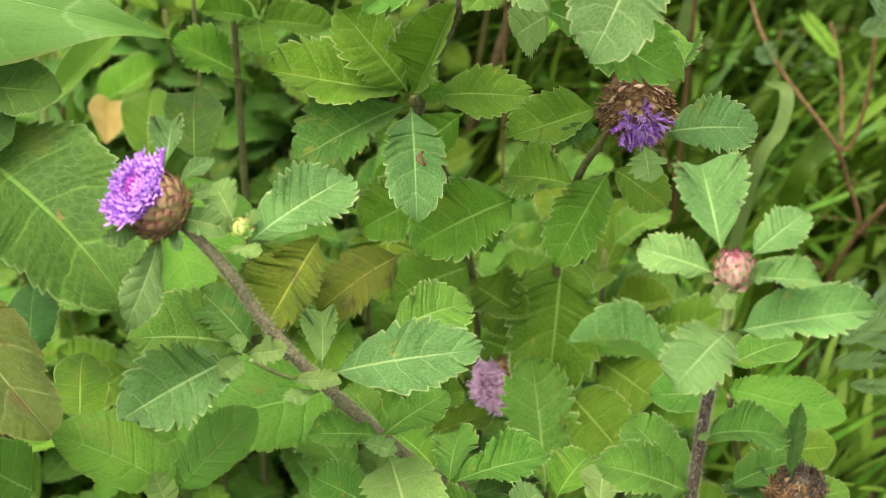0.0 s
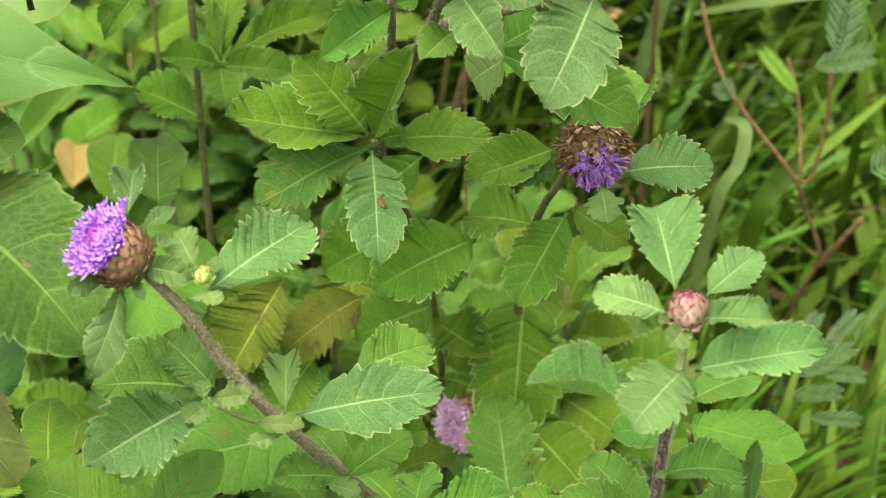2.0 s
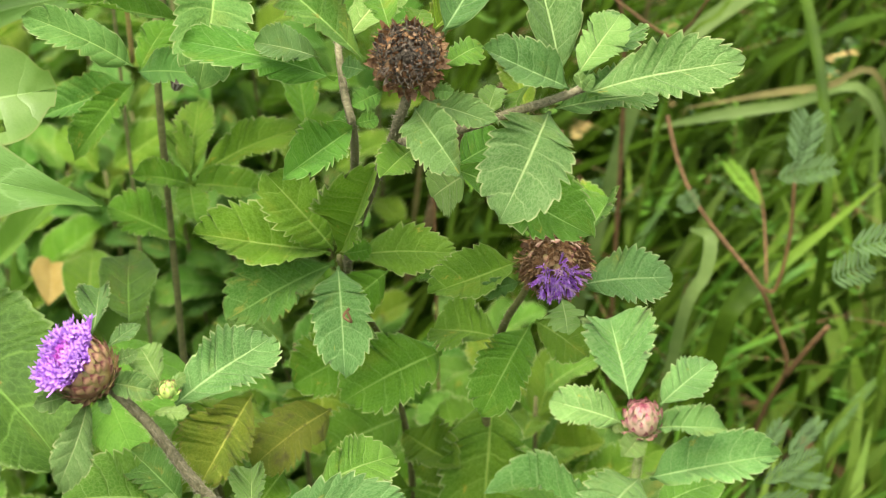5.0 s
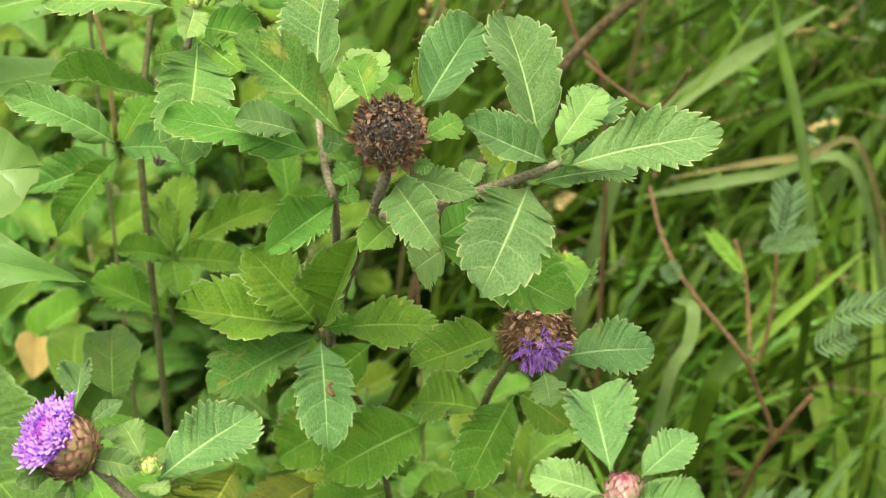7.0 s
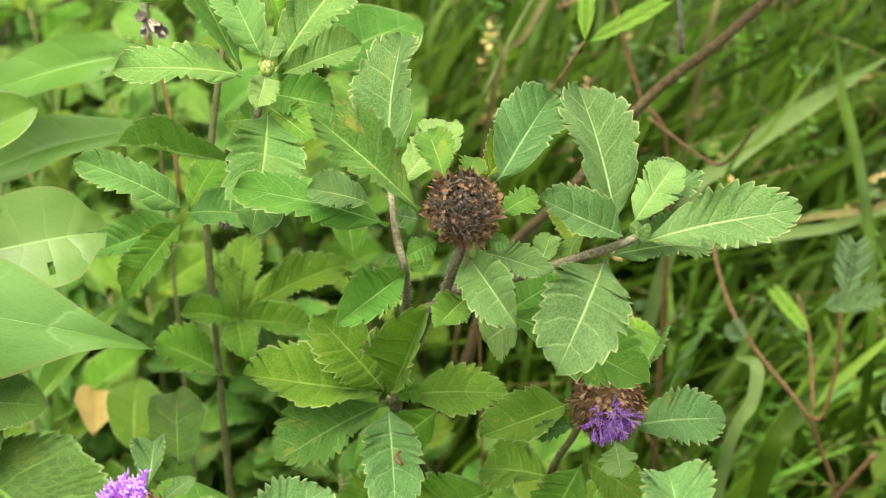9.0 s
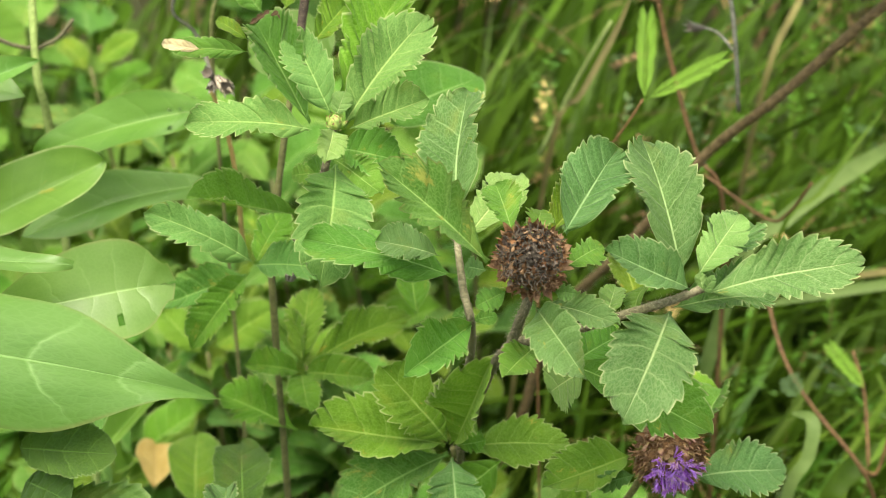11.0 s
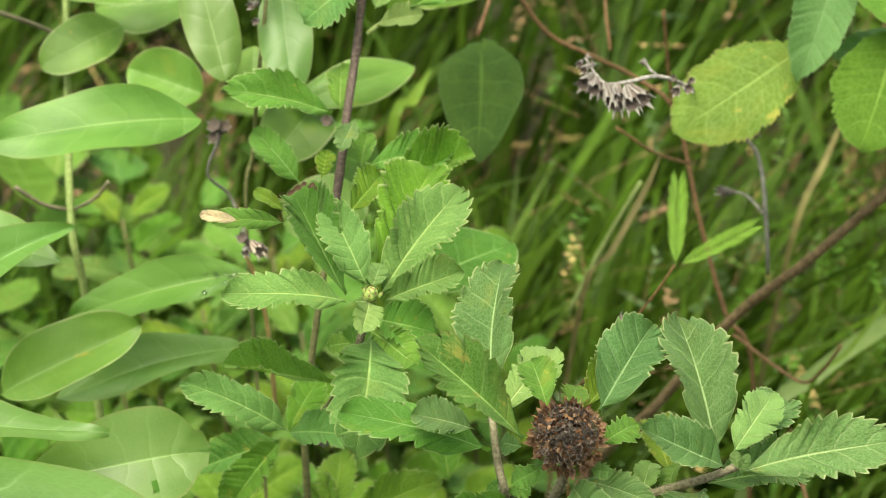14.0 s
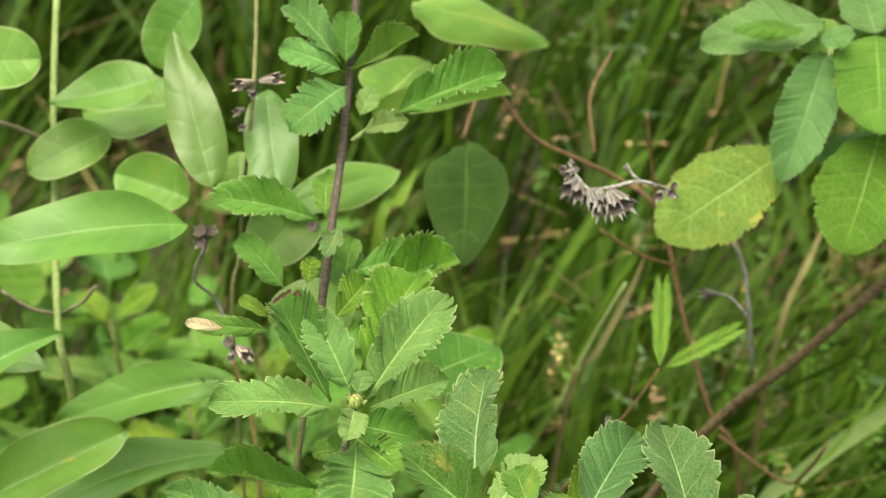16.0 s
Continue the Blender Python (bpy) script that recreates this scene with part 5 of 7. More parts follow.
leaf(plant, "serrate", "h", (0.0128, 0.7126, 0.251), (0.036, 0.6908, 0.2587), 0.0137, (-0.52, -0.27, 0.81))

plant = thing("flowering_weed", (-0.003, 0.7548, 0), "larkdaisy with a withered brown seed head", "weed")
stem(plant, [(0.0148, 0.5990, 0.5035), (0.0138, 0.5972, 0.4935), (0.0114, 0.5999, 0.4849), (0.0084, 0.6129, 0.4666), (0.0052, 0.6616, 0.4294), (-0.0018, 0.6883, 0.3934), (-0.0073, 0.6976, 0.3698), (-0.0079, 0.7103, 0.3391), (-0.0056, 0.7238, 0.2985), (-0.003, 0.7248, 0.2655), (-0.003, 0.7338, 0.1327), (-0.003, 0.7548, -0.005)], 0.0014, 0.0019, M_STEM, 500)
stem(plant, [(0.065, 0.5966, 0.4969), (0.0561, 0.5954, 0.4938), (0.045, 0.5972, 0.4889), (0.0322, 0.6014, 0.4816), (0.0192, 0.606, 0.4752), (0.0089, 0.6078, 0.4716)], 0.0012, 0.0015, M_STEM, 600)
stem(plant, [(-0.0066, 0.6521, 0.4896), (-0.0064, 0.6459, 0.4861), (-0.0059, 0.6394, 0.4821), (-0.0047, 0.6369, 0.4716), (-0.0028, 0.6352, 0.4624), (-0.0029, 0.6596, 0.4358), (-0.0049, 0.6997, 0.3952)], 0.001, 0.0015, M_STEM, 300)
dead_head(plant, (0.0151, 0.5985, 0.5049), (-0.04, -0.76, 0.64), 0.0114)
leaf(plant, "serrate", "t", (0.0023, 0.5972, 0.5070), (-0.0272, 0.6057, 0.5359), 0.0089, (-0.0109, -0.5710, 0.8209))
leaf(plant, "serrate", "c", (-0.0066, 0.6523, 0.4899), (-0.0049, 0.6911, 0.5166), 0.0113, (-0.39, -0.51, 0.77))
leaf(plant, "serrate", "p", (-0.0031, 0.6309, 0.4951), (0.0137, 0.6534, 0.5055), 0.0073, (0.16, -0.51, 0.84))
leaf(plant, "serrate", "g", (0.0099, 0.6075, 0.5103), (0.0053, 0.6215, 0.5202), 0.0063, (0.06, -0.57, 0.82))
leaf(plant, "serrate", "c", (0.025, 0.6071, 0.51), (0.0424, 0.6379, 0.5224), 0.0102, (0.12, -0.43, 0.89))
leaf(plant, "spoon", "g", (0.0159, 0.6127, 0.5054), (0.0195, 0.6236, 0.5102), 0.0047, (0.18, -0.44, 0.88))
leaf(plant, "serrate", "y", (0.0202, 0.6246, 0.4981), (0.0326, 0.643, 0.5023), 0.0064, (0.13, -0.3, 0.95))
leaf(plant, "spoon", "g", (0.0252, 0.5963, 0.5057), (0.036, 0.6023, 0.5095), 0.0052, (0.02, -0.55, 0.84))
leaf(plant, "spoon", "d", (0.021, 0.5865, 0.5031), (0.0268, 0.5802, 0.5065), 0.0027, (-0.77, -0.5, 0.39))
leaf(plant, "spoon", "g", (0.0072, 0.5927, 0.4996), (-0.0005, 0.585, 0.5007), 0.0042, (0.52, -0.41, 0.75))
leaf(plant, "spoon", "s", (0.0019, 0.6019, 0.5012), (-0.0042, 0.6026, 0.5025), 0.0036, (0.05, -0.75, 0.66))
leaf(plant, "serrate", "g", (-0.0071, 0.6365, 0.4776), (-0.0513, 0.6364, 0.4951), 0.0086, (0.32, -0.49, 0.81))
leaf(plant, "serrate", "s", (-0.0119, 0.6335, 0.4871), (-0.0302, 0.6336, 0.4940), 0.0065, (-0.0109, -0.5710, 0.8209))
leaf(plant, "serrate", "c", (0.0162, 0.5899, 0.4954), (0.0271, 0.5591, 0.4936), 0.0077, (-0.54, -0.24, 0.81))
leaf(plant, "serrate", "s", (0.0184, 0.5965, 0.4927), (0.0378, 0.5822, 0.4974), 0.0051, (-0.41, -0.27, 0.87))
leaf(plant, "serrate", "g", (-0.0029, 0.6343, 0.461), (-0.0223, 0.6092, 0.4622), 0.0088, (0.47, -0.33, 0.82))
leaf(plant, "spoon", "g", (-0.0028, 0.6348, 0.4617), (-0.0075, 0.6369, 0.4652), 0.0039, (0.13, -0.75, 0.64))
leaf(plant, "spoon", "g", (-0.0021, 0.6352, 0.4624), (0.0053, 0.6361, 0.4636), 0.0031, (-0.02, -0.73, 0.68))
leaf(plant, "serrate", "g", (0.0157, 0.5955, 0.4783), (0.0064, 0.5796, 0.4798), 0.0059, (0.46, -0.19, 0.87))
leaf(plant, "serrate", "c", (0.0586, 0.5989, 0.4996), (0.0504, 0.6396, 0.5264), 0.0105, (0.11, -0.53, 0.84))
leaf(plant, "serrate", "p", (0.0628, 0.5957, 0.5017), (0.0766, 0.6132, 0.5124), 0.0068, (0.17, -0.61, 0.78))
leaf(plant, "serrate", "s", (0.0652, 0.604, 0.4954), (0.0825, 0.6241, 0.5043), 0.0075, (-0.02, -0.39, 0.92))
leaf(plant, "serrate", "c", (0.0604, 0.5937, 0.4982), (0.0368, 0.5927, 0.5139), 0.0075, (0.48, -0.56, 0.68))
leaf(plant, "serrate", "s", (0.0652, 0.5926, 0.4972), (0.1087, 0.5916, 0.5112), 0.0097, (-0.26, -0.61, 0.75))
leaf(plant, "serrate", "p", (0.0637, 0.5903, 0.4999), (0.0629, 0.5931, 0.5041), 0.0019, (-0.08, -0.84, 0.53))
leaf(plant, "serrate", "p", (0.064, 0.5901, 0.4996), (0.0666, 0.5891, 0.505), 0.0017, (-0.4, -0.91, 0.03))
leaf(plant, "serrate", "s", (0.0548, 0.5938, 0.4911), (0.0414, 0.5564, 0.4846), 0.0132, (0.24, -0.25, 0.94))
leaf(plant, "serrate", "s", (0.0575, 0.6117, 0.4804), (0.0885, 0.6174, 0.4827), 0.0094, (0.02, -0.45, 0.89))
leaf(plant, "serrate", "p", (0.0371, 0.5999, 0.4859), (0.0401, 0.6109, 0.4904), 0.0043, (-0.05, -0.36, 0.93))
leaf(plant, "serrate", "g", (0.0452, 0.6003, 0.4873), (0.0487, 0.6172, 0.488), 0.0071, (-0.61, 0.09, 0.78))
leaf(plant, "serrate", "g", (0.0278, 0.6212, 0.4542), (0.0677, 0.5974, 0.4483), 0.0114, (-0.2, -0.55, 0.81))
leaf(plant, "serrate", "g", (0.0297, 0.6279, 0.4517), (0.044, 0.6378, 0.4549), 0.0078, (0.12, -0.45, 0.88))
leaf(plant, "serrate", "p", (0.0313, 0.6259, 0.4488), (0.0201, 0.6281, 0.4393), 0.0098, (-0.57, -0.63, 0.53))
leaf(plant, "serrate", "y", (0.0564, 0.7232, 0.4078), (0.0515, 0.7442, 0.4200), 0.0076, (-0.0082, -0.5483, 0.8362))
leaf(plant, "serrate", "h", (0.0359, 0.7257, 0.3763), (0.0478, 0.7472, 0.3896), 0.0091, (-0.0082, -0.5483, 0.8362))
leaf(plant, "serrate", "h", (0.0650, 0.7115, 0.3741), (0.0831, 0.7162, 0.3812), 0.0085, (-0.0082, -0.5483, 0.8362))
leaf(plant, "serrate", "y", (0.0411, 0.7078, 0.4030), (0.0565, 0.7057, 0.4005), 0.0062, (-0.0082, -0.5483, 0.8362))
leaf(plant, "serrate", "h", (-0.0220, 0.7494, 0.3913), (-0.0262, 0.7809, 0.4010), 0.0075, (-0.0082, -0.5483, 0.8362))

plant = thing("flowering_weed", (-0.0737, 0.7782, 0), "tall larkdaisy with a dark hairy stem and a budding side shoot", "weed")
stem(plant, [(-0.0435, 0.8525, 0.6062), (-0.0454, 0.8376, 0.5859), (-0.0472, 0.8244, 0.5716), (-0.0507, 0.7994, 0.5453), (-0.0543, 0.7776, 0.527), (-0.0569, 0.7656, 0.5111), (-0.0612, 0.7535, 0.4887)], 0.0012, 0.0017, M_STEM_DARK, 700)
stem(plant, [(-0.0612, 0.7539, 0.4894), (-0.0669, 0.7488, 0.4597), (-0.0704, 0.7473, 0.4374), (-0.0737, 0.7482, 0.4131), (-0.0737, 0.7572, 0.2065), (-0.0737, 0.7782, -0.005)], 0.0012, 0.0014, M_STEM_WARM, 60)
leaf(plant, "serrate", "u", (-0.0502, 0.8089, 0.5691), (-0.0714, 0.8104, 0.5793), 0.0064, (0.0080, -0.6250, 0.7806))
leaf(plant, "serrate", "u", (-0.0509, 0.8092, 0.5720), (-0.0699, 0.8303, 0.5899), 0.0073, (0.0080, -0.6250, 0.7806))
leaf(plant, "serrate", "g", (-0.0489, 0.8092, 0.5719), (-0.0480, 0.8233, 0.5865), 0.0056, (0.0080, -0.6250, 0.7806))
leaf(plant, "serrate", "u", (-0.0489, 0.8066, 0.5644), (-0.0675, 0.7871, 0.5595), 0.0097, (0.0080, -0.6250, 0.7806))
leaf(plant, "serrate", "g", (-0.0471, 0.8117, 0.5678), (-0.0231, 0.8139, 0.5805), 0.0058, (0.0080, -0.6250, 0.7806))
leaf(plant, "serrate", "p", (-0.0444, 0.8027, 0.5544), (-0.0392, 0.8075, 0.5637), 0.0045, (0.0080, -0.6250, 0.7806))
leaf(plant, "serrate", "p", (-0.0438, 0.7983, 0.5500), (-0.0284, 0.7961, 0.5563), 0.0047, (0.0080, -0.6250, 0.7806))
leaf(plant, "serrate", "g", (-0.0321, 0.7992, 0.5561), (0.0069, 0.8032, 0.5718), 0.0097, (0.0080, -0.6250, 0.7806))
stem(plant, [(-0.0321, 0.8002, 0.5575), (-0.0392, 0.8, 0.5523), (-0.0474, 0.7986, 0.5466)], 0.0006, 0.0009, M_STEM_GREEN, 30)
leaf(plant, "serrate", "g", (-0.0596, 0.7773, 0.5264), (-0.0956, 0.7727, 0.5405), 0.0076, (0.0080, -0.6250, 0.7806))
leaf(plant, "serrate", "g", (-0.0568, 0.7776, 0.5271), (-0.0570, 0.7946, 0.5384), 0.0054, (0.0080, -0.6250, 0.7806))
leaf(plant, "spoon", "s", (-0.0515, 0.7726, 0.5259), (-0.0563, 0.7564, 0.5227), 0.0043, (0.0080, -0.6250, 0.7806))
leaf(plant, "serrate", "g", (-0.0500, 0.7663, 0.5109), (-0.0475, 0.7780, 0.5187), 0.0043, (0.0080, -0.6250, 0.7806))
leaf(plant, "serrate", "g", (-0.0474, 0.7663, 0.5109), (-0.0185, 0.7637, 0.5207), 0.0080, (0.0080, -0.6250, 0.7806))
leaf(plant, "serrate", "h", (-0.0442, 0.7548, 0.5079), (-0.0104, 0.7641, 0.5168), 0.0094, (0.0080, -0.6250, 0.7806))
leaf(plant, "serrate", "g", (-0.0710, 0.7567, 0.5102), (-0.0870, 0.7707, 0.5251), 0.0059, (0.0080, -0.6250, 0.7806))
leaf(plant, "serrate", "y", (-0.0722, 0.7078, 0.5248), (-0.0825, 0.7139, 0.5301), 0.0026, (0.0118, -0.7040, 0.7101))
leaf(plant, "serrate", "y", (-0.0523, 0.7252, 0.5142), (-0.0415, 0.7404, 0.5212), 0.0068, (0.0118, -0.7040, 0.7101))
leaf(plant, "spoon", "y", (-0.0627, 0.7511, 0.5143), (-0.0606, 0.7556, 0.5228), 0.0040, (-0.27, -0.82, 0.5))
leaf(plant, "serrate", "w", (-0.0866, 0.7001, 0.5255), (-0.0985, 0.6993, 0.5287), 0.0022, (0.0125, -0.7428, 0.6694))
leaf(plant, "spoon", "x", (-0.0711, 0.7074, 0.5303), (-0.0685, 0.7083, 0.5319), 0.0009, (0.0131, -0.7781, 0.6280))
leaf(plant, "spoon", "x", (-0.0692, 0.7081, 0.5316), (-0.0663, 0.7089, 0.5331), 0.0011, (0.0131, -0.7781, 0.6280))
leaf(plant, "spoon", "x", (-0.0667, 0.7088, 0.5328), (-0.0648, 0.7095, 0.5341), 0.0009, (0.0131, -0.7781, 0.6280))
leaf(plant, "spoon", "x", (-0.0645, 0.7086, 0.5324), (-0.0619, 0.7093, 0.5337), 0.0009, (0.0131, -0.7781, 0.6280))
leaf(plant, "spoon", "x", (-0.0623, 0.7088, 0.5327), (-0.0597, 0.7083, 0.5317), 0.0011, (0.0131, -0.7781, 0.6280))
leaf(plant, "spoon", "x", (-0.0601, 0.7083, 0.5317), (-0.0576, 0.7074, 0.5300), 0.0009, (0.0131, -0.7781, 0.6280))
leaf(plant, "spoon", "x", (-0.0587, 0.7078, 0.5307), (-0.0561, 0.7071, 0.5293), 0.0007, (0.0131, -0.7781, 0.6280))
leaf(plant, "spoon", "x", (-0.0372, 0.7358, 0.5155), (-0.0341, 0.7347, 0.5177), 0.0019, (-0.51, -0.79, 0.34))
leaf(plant, "serrate", "g", (-0.0722, 0.7060, 0.5212), (-0.0963, 0.7043, 0.5252), 0.0040, (0.0125, -0.7428, 0.6694))
leaf(plant, "serrate", "h", (-0.0659, 0.7462, 0.3693), (-0.0819, 0.7359, 0.3817), 0.0065, (0.7, -0.32, 0.64))
leaf(plant, "serrate", "h", (-0.0643, 0.7463, 0.3691), (-0.0382, 0.7351, 0.3746), 0.0066, (-0.35, -0.42, 0.83))
leaf(plant, "serrate", "h", (-0.0657, 0.7533, 0.3667), (-0.0636, 0.7802, 0.3864), 0.0080, (-0.0109, -0.5710, 0.8209))
leaf(plant, "serrate", "h", (-0.0647, 0.7532, 0.3667), (-0.0724, 0.7739, 0.3764), 0.0058, (-0.0109, -0.5710, 0.8209))
leaf(plant, "serrate", "h", (-0.0651, 0.7459, 0.3687), (-0.0619, 0.7228, 0.3718), 0.0065, (-0.09, 0.12, 0.99))
leaf(plant, "serrate", "y", (-0.0631, 0.7478, 0.3712), (-0.0258, 0.7662, 0.3843), 0.0079, (-0.0109, -0.5710, 0.8209))
leaf(plant, "serrate", "h", (-0.0686, 0.751, 0.3396), (-0.097, 0.7576, 0.3539), 0.0095, (0.25, -0.58, 0.77))
leaf(plant, "serrate", "u", (-0.0759, 0.7077, 0.4397), (-0.0487, 0.6987, 0.4450), 0.0073, (-0.0109, -0.5710, 0.8209))
leaf(plant, "serrate", "h", (-0.0760, 0.7164, 0.4347), (-0.0667, 0.7351, 0.4456), 0.0066, (-0.0109, -0.5710, 0.8209))
leaf(plant, "serrate", "h", (-0.0801, 0.7315, 0.4211), (-0.0983, 0.7029, 0.4131), 0.0075, (-0.0109, -0.5710, 0.8209))
leaf(plant, "serrate", "t", (-0.0820, 0.7401, 0.4159), (-0.1153, 0.7265, 0.4124), 0.0072, (-0.0109, -0.5710, 0.8209))
stem(plant, [(-0.0446, 0.6868, 0.5041), (-0.0485, 0.6854, 0.4882)], 0.001, 0.0013, M_STEM, 160)
stem(plant, [(-0.0485, 0.6854, 0.4882), (-0.0597, 0.7327, 0.4392), (-0.0707, 0.7495, 0.4146)], 0.0013, 0.0018, M_STEM_WARM, 80)
bud(plant, (-0.0444, 0.6834, 0.5052), (0.173, -0.406, 0.897), 0.0029, 3, True)
leaf(plant, "serrate", "u", (-0.0517, 0.6828, 0.5049), (-0.0875, 0.6711, 0.5183), 0.0076, (0.44, -0.45, 0.78))
leaf(plant, "serrate", "g", (-0.0525, 0.6866, 0.5044), (-0.0694, 0.7177, 0.5271), 0.0088, (0.05, -0.57, 0.82))
leaf(plant, "serrate", "u", (-0.0455, 0.6868, 0.5083), (-0.0586, 0.7046, 0.5308), 0.0077, (-0.02, -0.79, 0.62))
leaf(plant, "serrate", "u", (-0.0416, 0.6851, 0.505), (-0.0148, 0.715, 0.5321), 0.0105, (0.03, -0.69, 0.73))
leaf(plant, "serrate", "u", (-0.0396, 0.6836, 0.5043), (-0.0148, 0.6828, 0.5154), 0.0070, (0.0080, -0.6250, 0.7806))
leaf(plant, "serrate", "p", (-0.0447, 0.6819, 0.5053), (-0.0457, 0.6664, 0.504), 0.0052, (0.42, -0.1, 0.9))
leaf(plant, "serrate", "p", (-0.0436, 0.684, 0.5088), (-0.0409, 0.6893, 0.5151), 0.0036, (0.09, -0.78, 0.62))
leaf(plant, "serrate", "h", (-0.0423, 0.7005, 0.5067), (-0.025, 0.7369, 0.5291), 0.0114, (-0.01, -0.52, 0.85))
leaf(plant, "serrate", "g", (-0.0432, 0.6862, 0.496), (-0.0241, 0.6787, 0.4958), 0.0088, (-0.21, -0.56, 0.8))
leaf(plant, "serrate", "g", (-0.0451, 0.6843, 0.4929), (-0.0312, 0.668, 0.4919), 0.0073, (-0.4, -0.39, 0.83))
leaf(plant, "serrate", "g", (-0.0599, 0.7077, 0.4587), (-0.0951, 0.7042, 0.4707), 0.0063, (-0.0109, -0.5710, 0.8209))
leaf(plant, "serrate", "u", (-0.0732, 0.6793, 0.4586), (-0.1033, 0.6758, 0.4818), 0.0073, (-0.0109, -0.5710, 0.8209))
leaf(plant, "serrate", "u", (-0.0445, 0.6806, 0.4935), (-0.046, 0.6366, 0.4827), 0.0126, (0.27, -0.24, 0.93))
leaf(plant, "spoon", "g", (-0.0516, 0.6881, 0.4862), (-0.0593, 0.6875, 0.4861), 0.0039, (0.04, -0.63, 0.78))
leaf(plant, "serrate", "g", (-0.0561, 0.6912, 0.4784), (-0.0433, 0.7024, 0.4821), 0.0076, (0.16, -0.48, 0.86))

plant = thing("broadleaf_weed", (-0.1554, 0.6666, 0), "large broad-leaved weed with arching veins", "weed")
stem(plant, [(-0.1465, 0.6492, 0.3971), (-0.1513, 0.6558, 0.3473), (-0.1554, 0.6466, 0.2813), (-0.1554, 0.6526, 0.1407), (-0.1554, 0.6666, -0.005)], 0.0012, 0.002, M_STEM_FAR, 60)
leaf(plant, "broad", "b", (-0.147, 0.6377, 0.3934), (-0.0965, 0.5959, 0.372), 0.0272, (0.14, -0.31, 0.94))
leaf(plant, "broad", "b", (-0.1489, 0.6421, 0.4127), (-0.1176, 0.6395, 0.412), 0.0106, (-0.01, -0.42, 0.91))
leaf(plant, "broad", "b", (-0.1486, 0.642, 0.4), (-0.132, 0.6288, 0.4008), 0.0108, (-0.37, -0.42, 0.83))
leaf(plant, "broad", "b", (-0.0827, 0.6767, 0.3592), (-0.0863, 0.7219, 0.3631), 0.0104, (0.06, -0.08, 1))
leaf(plant, "broad", "k", (-0.0871, 0.6329, 0.3603), (-0.0666, 0.6725, 0.3511), 0.0192, (0.31, 0.06, 0.95))
leaf(plant, "broad", "k", (-0.0871, 0.6351, 0.3631), (-0.077, 0.6062, 0.3588), 0.0098, (-0.16, -0.2, 0.97))
leaf(plant, "ellipse", "y", (-0.1183, 0.8163, 0.2585), (-0.1207, 0.865, 0.2671), 0.0116, (0.11, -0.17, 0.98))
leaf(plant, "ellipse", "o", (-0.1389, 0.8462, 0.2441), (-0.1429, 0.8863, 0.2406), 0.0085, (0.09, 0.09, 0.99))
leaf(plant, "broad", "f", (-0.1447, 0.5488, 0.4138), (-0.1069, 0.5083, 0.3886), 0.0150, (0.32, -0.21, 0.92))
leaf(plant, "broad", "k", (-0.0776, 0.5312, 0.348), (-0.1104, 0.5347, 0.3685), 0.0113, (0.45, -0.41, 0.79))
leaf(plant, "broad", "k", (-0.0763, 0.5306, 0.3472), (-0.0555, 0.5534, 0.3588), 0.0088, (-0.04, -0.43, 0.9))
leaf(plant, "broad", "p", (-0.0784, 0.5216, 0.3482), (-0.0825, 0.5233, 0.3609), 0.0046, (0.47, -0.84, 0.27))
leaf(plant, "broad", "k", (-0.0341, 0.5893, 0.334), (-0.0801, 0.5699, 0.3384), 0.0164, (0.26, -0.41, 0.88))
leaf(plant, "broad", "y", (-0.1151, 0.5935, 0.3185), (-0.1194, 0.6353, 0.3136), 0.0101, (-0.07, 0.11, 0.99))
leaf(plant, "broad", "d", (-0.1367, 0.632, 0.3139), (-0.1406, 0.6759, 0.3123), 0.0098, (-0.02, 0.03, 1))
leaf(plant, "broad", "g", (-0.121, 0.5412, 0.3362), (-0.1335, 0.5297, 0.3582), 0.0119, (0.84, -0.49, 0.22))
feather(plant, M_WEED_LIGHT, (-0.1407, 0.5658, 0.3259), (-0.1019, 0.5793, 0.3316), 0.0046, (0.18, -0.72, 1.17), 22)

plant = thing("smooth_leaf_weed", (-0.2417, 0.65, 0), "climbing weed with large smooth pointed leaves", "weed")
stem(plant, [(-0.2538, 0.7114, 0.4676), (-0.2345, 0.6552, 0.4369), (-0.2417, 0.65, 0.372), (-0.2417, 0.65, 0.186), (-0.2417, 0.65, -0.005)], 0.0014, 0.002, M_STEM_FAR, 0)
leaf(plant, "taper", "j", (-0.2164, 0.6269, 0.477), (-0.0821, 0.654, 0.4236), 0.0217, (0.4, -0.62, 0.68))
leaf(plant, "lance", "l", (-0.2015, 0.666, 0.4776), (-0.1302, 0.6735, 0.4632), 0.0115, (0.21, -0.21, 0.95))
leaf(plant, "heart", "l", (-0.1099, 0.6955, 0.4401), (-0.1641, 0.6782, 0.4417), 0.0158, (0.24, -0.7, 0.68), hole=True)
leaf(plant, "lance", "l", (-0.2061, 0.7766, 0.4857), (-0.1559, 0.7602, 0.4795), 0.0140, (-0.04, -0.46, 0.89))
leaf(plant, "lance", "m", (-0.1509, 0.7967, 0.2996), (-0.1227, 0.8489, 0.3073), 0.0072, (0.23, -0.26, 0.94))

